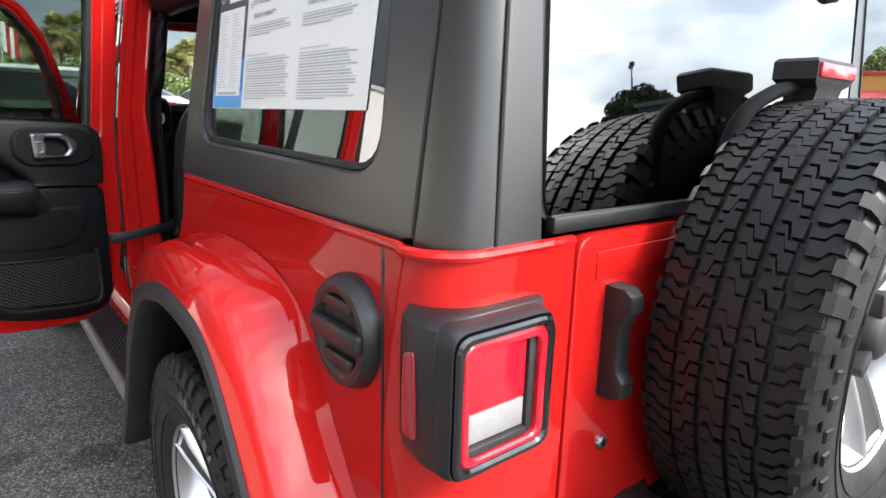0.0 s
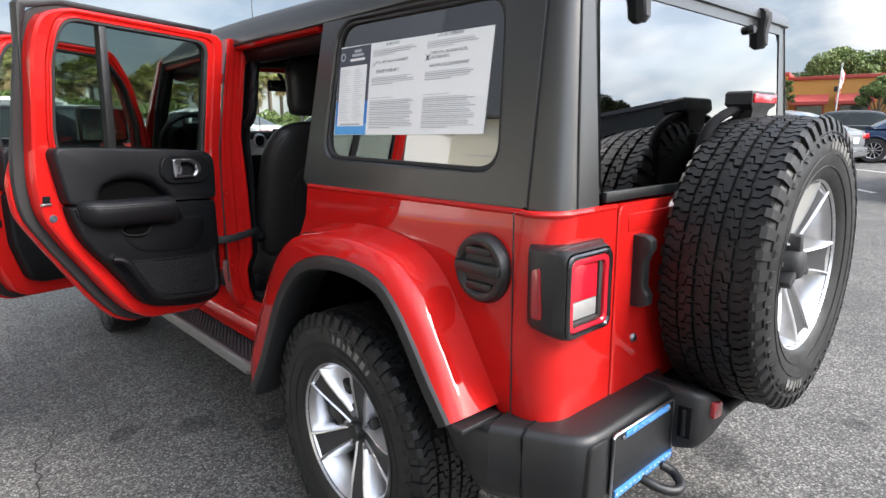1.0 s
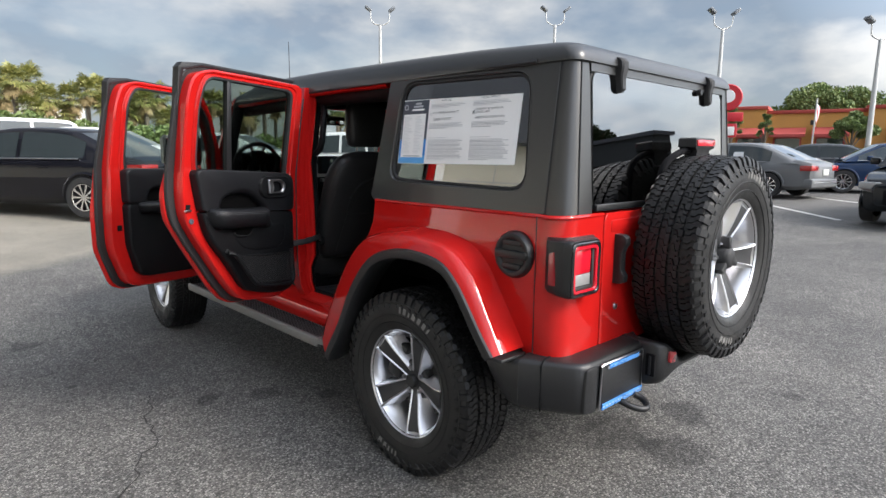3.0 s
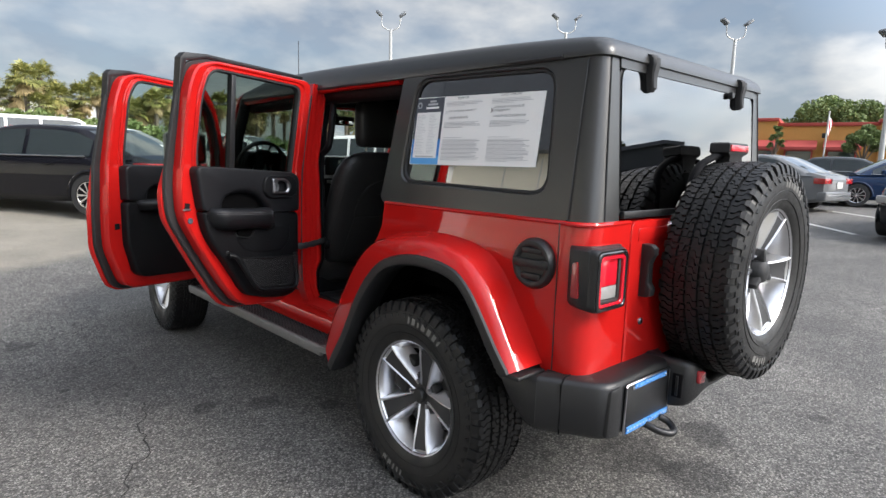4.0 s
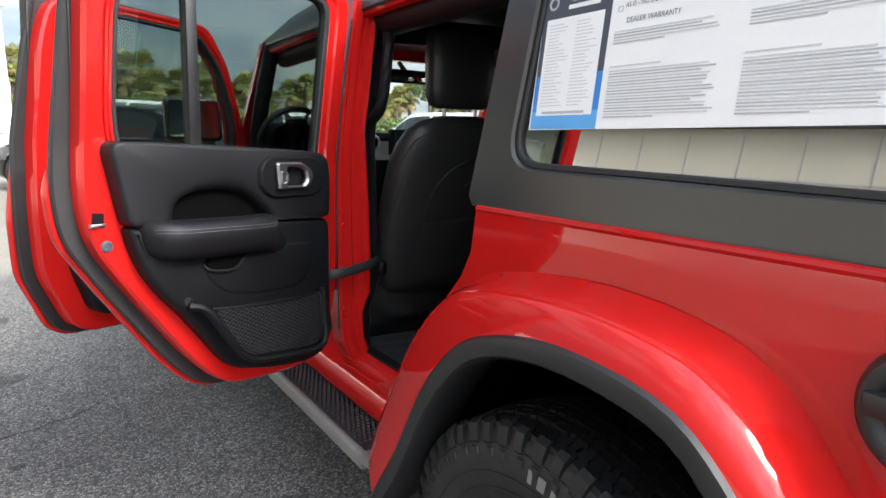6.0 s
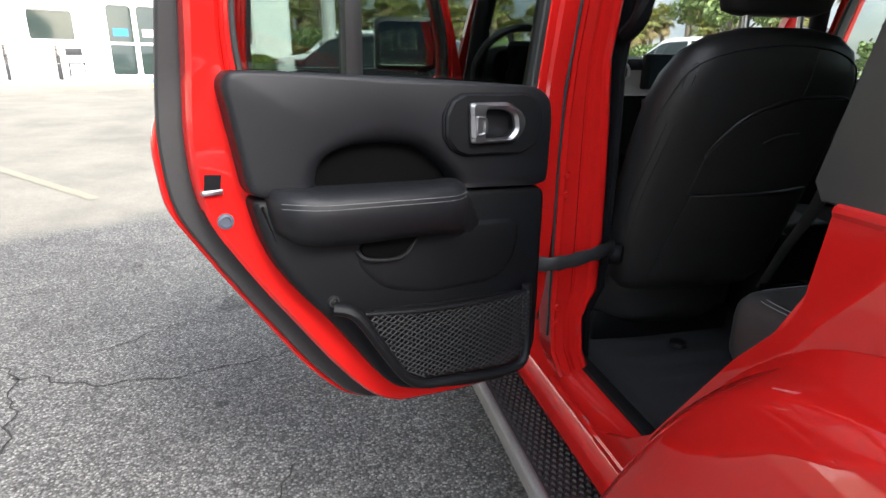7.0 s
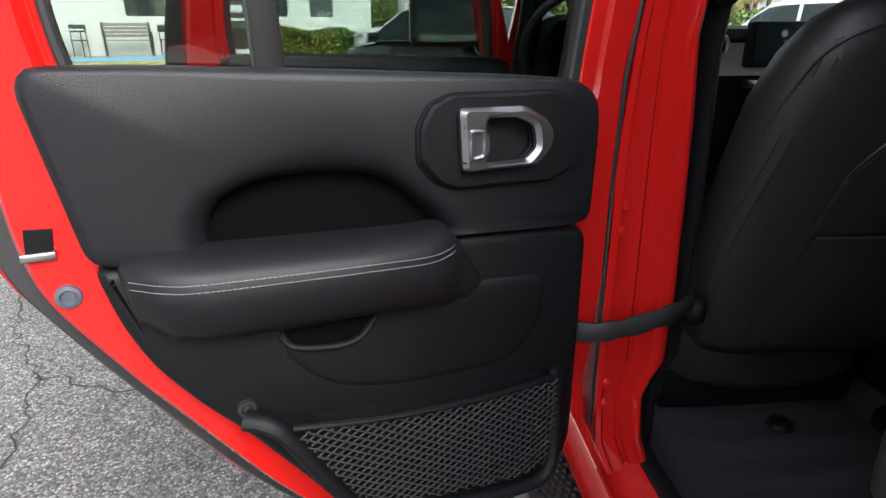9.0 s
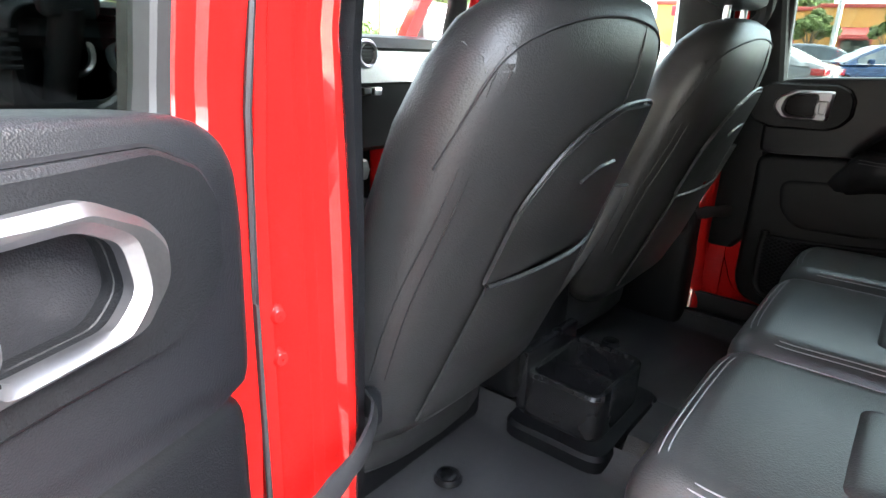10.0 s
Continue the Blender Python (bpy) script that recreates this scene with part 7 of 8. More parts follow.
        for zz in ((0.66,) if not suv else (0.75,)):
            for yy in (-0.62, 0.48):
                bm = box(bmesh.new(), s * hw * 0.985 - 0.012, s * hw * 0.985 + 0.012, yy - 0.09, yy + 0.09, zz + 0.12, zz + 0.145, 0.008)
                part("door_handle", bm, CHROME if suv else P, c)
        bm = box(bmesh.new(), s * (hw + 0.02), s * (hw + 0.18), 0.72, 0.86, belt + 0.0, belt + 0.13, 0.03, 3)
        part("side_mirror", bm, P, c)
        bm = box(bmesh.new(), s * 0.45 * hw, s * 0.90 * hw, -L - 0.005, -L + 0.28, belt - 0.22, belt - 0.08, 0.02, 2)
        part("tail_lamp", bm, LAMPRED, c, "red tail lamp")
        bm = box(bmesh.new(), s * 0.50 * hw, s * 0.86 * hw, L - 0.33, L - 0.03, belt - 0.40, belt - 0.28, 0.02, 2)
        part("head_lamp", bm, CLEARLENS, c, "clear headlamp")
    part("rear_bumper", box(bmesh.new(), -0.84 * hw, 0.84 * hw, -L - 0.03, -L + 0.2, 0.28, 0.52, 0.05, 3), P, c)
    part("front_grille", box(bmesh.new(), -0.45 * hw, 0.45 * hw, L - 0.12, L + 0.01, 0.36, 0.62, 0.03, 2), CAVITY, c)
    part("chrome_strip", box(bmesh.new(), -0.70 * hw, 0.70 * hw, -L - 0.036, -L - 0.02, 0.40, 0.425, 0.005), CHROME, c)
    part("blank_plate", box(bmesh.new(), -0.16, 0.16, -L - 0.025, -L - 0.01, 0.60, 0.75, 0.004), PLATEWHITE, c)
    return c


parked_car((0.005, 0.005, 0.008), "black saloon car with ten-spoke wheels", (-0.17, 10.57), (-0.6, 0.8))
SILVERCAR = parked_car((0.15, 0.155, 0.16), "silver grey saloon with a paper in its side window", (15.62, 4.80), (0.13, 0.99))
bm = bmesh.new()
bm.faces.new([bm.verts.new(v) for v in ((-0.838, -0.62, 0.985), (-0.838, -0.30, 0.985), (-0.783, -0.33, 1.19), (-0.783, -0.60, 1.19))])
thicken(bm, 0.004)
part("window_paper", bm, PAPER, SILVERCAR, "white paper in the side window")
parked_car((0.60, 0.61, 0.62), "pale silver saloon parked on the lot", (19.2, 5.9), (0.22, 0.97))
parked_car((0.016, 0.035, 0.085), "dark blue saloon parked on the lot", (19.2, 1.73), (-0.4, 0.92))
parked_car((0.012, 0.014, 0.016), "black SUV parked on the lot", (11.9, -0.42), (-1, 0.1), suv=True)
parked_car((0.05, 0.055, 0.06), "dark grey saloon parked on the lot", (22.6, 4.6), (-0.2, 1))
parked_car((0.02, 0.025, 0.04), "dark navy saloon parked on the lot", (24.4, 2.2), (-0.1, 1))
parked_car((0.10, 0.11, 0.12), "grey SUV parked on the lot", (26.6, -0.6), (0.05, 1), suv=True)
parked_car((0.55, 0.56, 0.57), "silver saloon parked on the lot", (20.5, 9.6), (0.05, 1))
parked_car((0.62, 0.63, 0.63), "white SUV parked past the hedge", (0.05, 19.85), (-1, 0.05), suv=True)
parked_car((0.65, 0.65, 0.64), "white saloon with a long roof parked on the lot", (1.6, 16.6), (-0.75, 0.66))
parked_car((0.62, 0.63, 0.63), "white saloon parked on the lot", (4.6, 15.4), (-0.6, 0.8))
parked_car((0.62, 0.30, 0.01), "yellow sports car parked on the lot", (6.6, 20.5), (-0.6, 0.8))
parked_car((0.60, 0.61, 0.61), "white hatchback parked on the lot", (8.4, 14.0), (-0.6, 0.8), suv=True)

# bay lines
LINEPAINT = mat("line_paint", (0.55, 0.54, 0.50), rough=0.7, vary=0.25, scale=10)
YELLOWPAINT = mat("yellow_line_paint", (0.24, 0.22, 0.165), rough=0.8, vary=0.35, scale=6)


def bay_line(p, q, w, material, label):
    bm = bmesh.new()
    P, Q = Vector(p), Vector(q)
    s = Vector((-(Q - P).y, (Q - P).x)).normalized() * w / 2
    rows = []
    for i in range(17):
        c = P.lerp(Q, i / 16)
        rows.append([Vector((v.x, v.y, gh(v.x, v.y) + 0.006)) for v in (c - s, c + s)])
    grid(bm, rows)
    solo("bay_line", bm, material, label, "road marking", group="bay lines", kind="structure")


for x0, y0, x1, y1 in ((13.0, 3.2, 10.6, 1.0), (15.8, 2.9, 13.2, -0.3), (11.0, 7.5, 13.6, 9.0)):
    bay_line((x0, y0), (x1, y1), 0.12, LINEPAINT, "faded white parking bay line")
for x0, y0, x1, y1 in ((-5.8, 8.2, -3.3, 5.7), (-10.8, 13.2, -6.0, 8.5), (-8.5, 6.5, -5.0, 5.2)):
    bay_line((x0, y0), (x1, y1), 0.11, YELLOWPAINT, "faded yellow parking bay line")


# lamp posts
GALV = mat("pale_pole_metal", (0.52, 0.52, 0.50), rough=0.5, vary=0.15, scale=5, metal=0.2)
LAMPGREY = mat("lamp_head_grey", (0.16, 0.17, 0.18), rough=0.5, vary=0.1)


def lamp_post(x, y, top, r=0.10, arm=(0.8, -0.6)):
    z = gh(x, y)
    bm = bmesh.new()
    tube(bm, [(0, 0, 0), (0, 0, 0.4), (0, 0, 4), (0, 0, top - 1.0)], [r * 1.25, r * 1.2, r, r * 0.7], 12)
    p = thing("lamp_post", "tall pale twin-headed parking lot lamp post", "lamp post", Matrix.Translation((x, y, z)), group="lot lamp posts")
    part("pole", bm, GALV, p, "pale metal pole")
    A = Vector((arm[0], arm[1], 0)).normalized()
    for s in (-1, 1):
        d = A * s
        bm = bmesh.new()
        tube(bm, smooth_loop([Vector((0, 0, top - 1.05)), d * 0.25 + Vector((0, 0, top - 0.98)), d * 0.46 + Vector((0, 0, top - 0.8)), d * 0.50 + Vector((0, 0, top - 0.35))], 5, False), 0.03, 8)
        part("arm", bm, GALV, p)
        bm = box(bmesh.new(), -0.18, 0.18, -0.10, 0.28, -0.06, 0.07, 0.03, 2, m=Matrix.Translation(d * 0.55 + Vector((0, 0, top - 0.28))) @ Matrix.Rotation(math.atan2(d.y, d.x) - math.pi / 2, 4, "Z") @ Matrix.Rotation(radians(38), 4, "X"))
        part("lamp_head", bm, LAMPGREY, p, "grey flood lamp head")
    return p


for x, y, t in ((17.7, 24.3, 9.2), (24.2, 17.7, 9.2), (28.2, 10.6, 8.6), (30.0, 4.5, 7.55)):
    lamp_post(x, y, t - gh(x, y))
lamp_post(-0.85, 13.4, 8.0, 0.13)
lamp_post(38.0, -26.0, 8.6)
lamp_post(20.0, -32.0, 8.6)

# ---- dealership building ahead ----
STUCCO = mat("white_stucco", (0.80, 0.79, 0.76), rough=0.85, vary=0.05, scale=2, bump=0.4, bscale=90)
FRAMEWHITE = mat("white_frame", (0.75, 0.75, 0.73), rough=0.5, vary=0.05)
DARKPANE = mat("shop_window", (0.035, 0.05, 0.045), rough=0.06, vary=0.1, coat=0.5)
KERBBLUE = mat("blue_kerb_paint", (0.16, 0.42, 0.62), rough=0.7, vary=0.2, scale=4)
CONCRETE = mat("concrete", (0.50, 0.48, 0.44), rough=0.85, vary=0.12, scale=2, bump=0.3, bscale=120)
W0, W1 = Vector((-24.5, 12.2, 0)), Vector((-1.9, 23.05, 0))
WD = (W1 - W0).normalized()
WN = Vector((WD.y, -WD.x, 0))      # towards the lot
WLEN = (W1 - W0).length
WZ = 0.84


def wall_f(u, h, v):
    p = W0 + WD * u + WN * h
    return (p.x, p.y, v)


def ux(x):
    return (x - W0.x) / WD.x


bld = thing("dealership_building", "white stucco dealership building with dark windows", "building")
WINDOWS = [(ux(-9.05), ux(-7.95), 1.90, 2.78), (ux(-5.45), ux(-4.55), 1.92, 3.1), (ux(-3.95), ux(-3.10), 1.92, 3.1), (ux(-14.6), ux(-13.4), 1.9, 2.8)]
DOOR = (ux(-7.25), ux(-5.75), WZ, 3.05)
cuts = sorted([*WINDOWS, DOOR])
u0 = 0.0
def wall_block(u0, u1, z0, z1):
    bm = bmesh.new()
    plate(bm, [(u0, z0), (u1, z0), (u1, z1), (u0, z1)], -0.25, 0.0, wall_f)
    part("wall", bm, STUCCO, bld, "white stucco wall")
ZT = 5.2
for a, b, z0, z1 in cuts:
    wall_block(u0, a, 0.2, ZT)
    if z0 > WZ + 0.1:
        wall_block(a, b, 0.2, z0)
    wall_block(a, b, z1, ZT)
    u0 = b
wall_block(u0, WLEN, 0.2, ZT)
bm = bmesh.new()
plate(bm, [(WLEN - 0.25, 0.2), (WLEN, 0.2), (WLEN, ZT), (WLEN - 0.25, ZT)], -12.0, -0.25, wall_f)
part("wall", bm, STUCCO, bld)
bm = bmesh.new()
plate(bm, [(-0.1, ZT), (WLEN + 0.1, ZT), (WLEN + 0.1, ZT + 0.15), (-0.1, ZT + 0.15)], -12.0, 0.12, wall_f)
part("roof", bm, CONCRETE, bld)
for a, b, z0, z1 in WINDOWS:
    bm = bmesh.new()
    plate(bm, [(a, z0), (b, z0), (b, z1), (a, z1)], -0.14, -0.12, wall_f)
    w = part("window", bm, DARKPANE, bld, "dark window pane")
    bm = bmesh.new()
    ring(bm, [(a, z0), (b, z0), (b, z1), (a, z1)], [(a + 0.05, z0 + 0.05), (b - 0.05, z0 + 0.05), (b - 0.05, z1 - 0.05), (a + 0.05, z1 - 0.05)], ((a + b) / 2, (z0 + z1) / 2), -0.13, -0.08, wall_f, 64)
    part("window_frame", bm, FRAMEWHITE, w)
a, b, z0, z1 = DOOR
for k, (p, q) in enumerate(((a, (a + b) / 2), ((a + b) / 2, b))):
    bm = bmesh.new()
    plate(bm, [(p, z0), (q, z0), (q, z1), (p, z1)], -0.12, -0.10, wall_f)
    w = part("glass_door", bm, DARKPANE, bld, "dark glass door leaf")
    bm = bmesh.new()
    ring(bm, [(p, z0), (q, z0), (q, z1), (p, z1)], [(p + 0.07, z0 + 0.12), (q - 0.07, z0 + 0.12), (q - 0.07, z1 - 0.07), (p + 0.07, z1 - 0.07)], ((p + q) / 2, (z0 + z1) / 2), -0.11, -0.05, wall_f, 64)
    part("door_frame", bm, FRAMEWHITE, w, "white door frame")
    bm = bmesh.new()
    plate(bm, [(p + 0.07, z0 + 1.0), (q - 0.07, z0 + 1.0), (q - 0.07, z0 + 1.08), (p + 0.07, z0 + 1.08)], -0.1, -0.07, wall_f)
    part("push_rail", bm, FRAMEWHITE, w)
    bm = bmesh.new()
    plate(bm, [(p + 0.2, z0 + 1.25), (q - 0.2, z0 + 1.25), (q - 0.2, z0 + 1.48), (p + 0.2, z0 + 1.48)], -0.1, -0.095, wall_f)
    part("door_notice", bm, BLUEINK if k == 0 else PAPER, w, "small notice on the glass")
# pavement and blue kerb in front of it
bm = bmesh.new()
plate(bm, [(0, 0.2), (WLEN, 0.2), (WLEN, WZ), (0, WZ)], 0.0, 1.9, wall_f)
solo("pavement", bm, CONCRETE, "pale concrete pavement along the building", "pavement", kind="structure")
bm = bmesh.new()
plate(bm, [(0, 0.2), (WLEN, 0.2), (WLEN, WZ + 0.004), (0, WZ + 0.004)], 1.9, 2.15, wall_f, 0.03)
solo("kerb", bm, KERBBLUE, "blue painted kerb edge", "kerb", kind="structure")
bm = bmesh.new()
plate(bm, [(0, 0.2), (WLEN, 0.2), (WLEN, WZ - 0.10), (0, WZ - 0.10)], 2.15, 2.45, wall_f, 0.03)
solo("kerb", bm, mat("yellow_kerb_paint", (0.55, 0.42, 0.16), rough=0.8, vary=0.25, scale=5), "worn yellow kerb line", "kerb", kind="structure")

# bench, chairs, folding table
WOODSLAT = mat("weathered_bench", (0.30, 0.26, 0.22), rough=0.7, vary=0.2, scale=10)


def bench_at(u):
    o = Vector(wall_f(u, 0.9, WZ))
    ang = math.atan2(WD.y, WD.x)
    b = thing("garden_bench", "weathered slatted bench on the pavement", "bench", Matrix.Translation(o) @ Matrix.Rotation(ang, 4, "Z"))
    for i in range(4):
        part("seat_slat", B(-0.65, 0.65, -0.25 + i * 0.11, -0.16 + i * 0.11, 0.42, 0.45, 0.005), WOODSLAT, b)
    for i in range(4):
        part("back_slat", B(-0.65, 0.65, 0.20, 0.23, 0.52 + i * 0.10, 0.60 + i * 0.10, 0.005), WOODSLAT, b)
    for s in (-0.6, 0.6):
        part("leg", B(s - 0.03, s + 0.03, -0.25, -0.20, 0, 0.62, 0.005), STEEL, b)
        part("leg", B(s - 0.03, s + 0.03, 0.20, 0.25, 0, 0.92, 0.005), STEEL, b)
        part("arm", B(s - 0.03, s + 0.03, -0.27, 0.22, 0.62, 0.66, 0.005), STEEL, b)


def folding_chair(u, h):
    o = Vector(wall_f(u, h, WZ))
    b = thing("folding_chair", "small dark folding chair", "chair", Matrix.Translation(o) @ Matrix.Rotation(math.atan2(WD.y, WD.x), 4, "Z"), group="chairs by the wall")
    part("seat", B(-0.21, 0.21, -0.2, 0.2, 0.43, 0.46, 0.01), STEEL, b)
    part("backrest", B(-0.21, 0.21, 0.19, 0.22, 0.66, 0.86, 0.01), STEEL, b)
    for s in (-0.19, 0.19):
        bm = bmesh.new()
        tube(bm, [(s, -0.22, 0), (s, 0.21, 0.86)], 0.012, 6)
        part("leg", bm, STEEL, b)
        bm = bmesh.new()
        tube(bm, [(s, 0.24, 0), (s, -0.18, 0.45)], 0.012, 6)
        part("leg", bm, STEEL, b)


bench_at(ux(-9.1))
for u in (ux(-10.2), ux(-8.15), ux(-11.2)):
    folding_chair(u, 0.7)
o = Vector(wall_f(ux(-10.6), 0.9, WZ))
tb = thing("folding_table", "pale folding table by the wall", "table", Matrix.Translation(o) @ Matrix.Rotation(math.atan2(WD.y, WD.x), 4, "Z"))
part("tabletop", B(-0.6, 0.6, -0.3, 0.3, 0.70, 0.74, 0.01), FRAMEWHITE, tb)
for s in (-0.5, 0.5):
    bm = bmesh.new()
    tube(bm, [(s, -0.25, 0.7), (s, -0.25, 0.0)], 0.015, 6)
    part("leg", bm, STEEL, tb)
    bm = bmesh.new()
    tube(bm, [(s, 0.25, 0.7), (s, 0.25, 0.0)], 0.015, 6)
    part("leg", bm, STEEL, tb)

# ---- service wing beside the car, with a grey canopy ----
CREAM = mat("cream_stucco", (0.72, 0.68, 0.55), rough=0.85, vary=0.06, scale=1.5, bump=0.3, bscale=60)
CANOPY = mat("grey_canopy_metal", (0.13, 0.14, 0.16), rough=0.5, vary=0.1, scale=3)
wing = thing("service_wing", "cream stucco service wing with a grey canopy", "building")
part("wall", B(-17.3, -17.0, -22.0, 16.9, 0.2, 5.9), CREAM, wing, "cream stucco wall")
for i in range(21):
    part("wall_joint", B(-17.0, -16.985, -21.0 + i * 1.7, -20.95 + i * 1.7, 0.9, 5.7), GALV, wing)
for z in (2.0, 3.2, 4.4):
    part("wall_joint", B(-17.0, -16.985, -22.0, 14.9, z, z + 0.05), GALV, wing)
part("canopy", B(-19.0, -16.5, -22.5, 16.9, 5.9, 12.5, 0.05), CANOPY, wing, "tall grey metal fascia")
part("canopy_end", B(-19.0, -16.6, 16.9, 26.0, 6.6, 12.4, 0.05), CANOPY, wing)
bm = B(-17.6, -14.6, -22.5, 9.4, 0.2, 0.95, 0.03)
part("plinth", bm, CONCRETE, wing)


# ---- plants ----
def leaf_mat(name, a, b):
    m, N, L, p = nodes_of(name)
    g = N.new("ShaderNodeNewGeometry")
    r = N.new("ShaderNodeValToRGB")
    r.color_ramp.elements[0].color = (*a, 1)
    r.color_ramp.elements[1].color = (*b, 1)
    L.new(g.outputs["Random Per Island"], r.inputs["Fac"])
    L.new(r.outputs["Color"], p.inputs["Base Color"])
    p.inputs["Roughness"].default_value = 0.6
    return m


PALMLEAF = leaf_mat("palm_leaf", (0.11, 0.14, 0.035), (0.38, 0.35, 0.11))
DRYLEAF = leaf_mat("dry_palm_leaf", (0.28, 0.21, 0.09), (0.42, 0.32, 0.16))
# tree leaf with backlit shade put into its colour
BACKLITLEAF = leaf_mat("dark_tree_leaf", (0.03, 0.05, 0.014), (0.07, 0.10, 0.03))
LEAF = leaf_mat("tree_leaf", (0.085, 0.135, 0.035), (0.22, 0.28, 0.095))
HEDGELEAF = leaf_mat("hedge_leaf", (0.05, 0.11, 0.015), (0.14, 0.24, 0.04))
BARK = mat("bark", (0.16, 0.13, 0.10), rough=0.9, vary=0.25, scale=8, bump=0.8, bscale=40)


def palm_frond(bm, rnd, o, yaw, pitch, size):
    """A fan leaf: a stalk and a half disc of pointed blades that droop."""
    d = Vector((math.cos(yaw) * math.cos(pitch), math.sin(yaw) * math.cos(pitch), math.sin(pitch)))
    side = Vector((-math.sin(yaw), math.cos(yaw), 0))
    base = o + d * size * 0.75
    n = 13
    for i in range(n):
        a = radians(-105 + 210 * i / (n - 1)) + rnd.uniform(-0.05, 0.05)
        v = (d * math.cos(a) + side * math.sin(a)).normalized()
        l = size * rnd.uniform(0.75, 1.0) * (1 - 0.25 * abs(math.sin(a)))
        w = (d * -math.sin(a) + side * math.cos(a)).normalized() * size * 0.055
        m1 = base + v * l * 0.55
        tip = base + v * l + Vector((0, 0, -0.30 * l * rnd.uniform(0.6, 1.4)))
        q = [bm.verts.new(p) for p in (base, m1 - w, tip, m1 + w)]
        bm.faces.new(q)
    q = [bm.verts.new(p) for p in (o - side * 0.015, o + side * 0.015, base + side * 0.012, base - side * 0.012)]
    bm.faces.new(q)


def palm_meshes(seed, height):
    rnd = random.Random(seed)
    bm = bmesh.new()
    bend = Vector((rnd.uniform(-0.2, 0.2), rnd.uniform(-0.2, 0.2), 0))
    pts = [Vector((0, 0, -0.2)) + bend * (t * t) + Vector((0, 0, height * t)) for t in (0, 0.25, 0.5, 0.75, 1.0)]
    tube(bm, pts, [0.19, 0.15, 0.14, 0.145, 0.16], 10)
    trunk = finish(bm, "trunk", BARK)
    top = pts[-1]
    bm = bmesh.new()
    for i in range(44):
        t = i / 44
        palm_frond(bm, rnd, top + Vector((0, 0, rnd.uniform(-0.15, 0.15))), i * 2.399 + rnd.uniform(-0.2, 0.2), lerp(1.25, -0.55, t) + rnd.uniform(-0.15, 0.15), rnd.uniform(0.58, 0.78))
    crown = finish(bm, "crown", PALMLEAF)
    bm = bmesh.new()
    for i in range(18):
        palm_frond(bm, rnd, top + Vector((0, 0, rnd.uniform(-0.5, -0.1))), i * 2.399, rnd.uniform(-1.3, -0.7), rnd.uniform(0.5, 0.68))
    skirt = finish(bm, "skirt", DRYLEAF)
    return trunk, crown, skirt


def palm(meshes, x, y, s, rot):
    p = thing("palm_tree", "cabbage palm with fan fronds and dry brown skirt", "palm tree", Matrix.Translation((x, y, gh(x, y))) @ Matrix.Rotation(rot, 4, "Z") @ Matrix.Diagonal((s, s, s, 1)), group="palms along the lot")
    for nm, me in zip(("trunk", "crown", "dry_skirt"), meshes):
        o = new(nm, me)
        o.parent = p
    return p


KINDS = [palm_meshes(11, 3.9), palm_meshes(12, 4.7), palm_meshes(13, 3.2)]
rnd = random.Random(5)
for i in range(64):
    t = (i % 32) / 31
    x = lerp(-11.0, 38.0, t) + (0.75 if i > 31 else 0) + rnd.uniform(-0.6, 0.6)
    y = (52.0 if i < 32 else 56.5) - 0.012 * (x - 6) ** 2 + rnd.uniform(-1.2, 1.2)
    palm(KINDS[i % 3], x, y, rnd.uniform(1.12, 1.44), rnd.uniform(0, 6.28))


def leaf_cloud(bm, rnd, c, r, n, size, flat=0.8):
    for _ in range(n):
        while True:
            v = Vector((rnd.uniform(-1, 1), rnd.uniform(-1, 1), rnd.uniform(-1, 1)))
            if 0.25 < v.length < 1:
                break
        p = c + Vector((v.x * r, v.y * r, v.z * r * flat))
        a = Vector((rnd.gauss(0, 1), rnd.gauss(0, 1), rnd.gauss(0, 1))).normalized()
        b = a.orthogonal().normalized()
        s = size * rnd.uniform(0.6, 1.2)
        k = a.cross(b)
        bm.faces.new([bm.verts.new(p + q) for q in (b * s, k * s * 0.55, -b * s, -k * s * 0.55)])


def tree(x, y, height, spread, seed, label, leaves=5200, size=0.16, name="tree", trunk=True, leaf=None):
    rnd = random.Random(seed)
    t = thing(name, label, "tree" if trunk else "shrub", Matrix.Translation((x, y, gh(x, y))))
    bm = bmesh.new()
    tube(bm, [(0, 0, -0.2), (0.05, 0, height * 0.25), (0, 0.08, height * 0.5)], [height * 0.035, height * 0.026, height * 0.018], 10)
    part("trunk", bm, BARK, t, "brown trunk")
    blobs = []
    for i in range(16):
        a = i * 2.399
        rr = spread * math.sqrt((i + 0.5) / 16)
        z = height * (0.62 + 0.28 * (1 - (rr / spread) ** 2)) + rnd.uniform(-0.08, 0.06) * height
        blobs.append((Vector((rr * math.cos(a), rr * math.sin(a), z)), spread * rnd.uniform(0.22, 0.40)))
    for i, (c, r) in enumerate(blobs[::2]):
        bm = bmesh.new()
        tube(bm, [(0, 0.04, height * 0.38), (c.x * 0.5, c.y * 0.5, lerp(height * 0.45, c.z, 0.6)), tuple(c)], [height * 0.014, height * 0.009, height * 0.003], 6)
        part("limb", bm, BARK, t)
    bm = bmesh.new()
    for c, r in blobs:
        leaf_cloud(bm, rnd, c, r, leaves // 16, size)
    part("crown", bm, leaf or LEAF, t, "loose green crown")
    return t


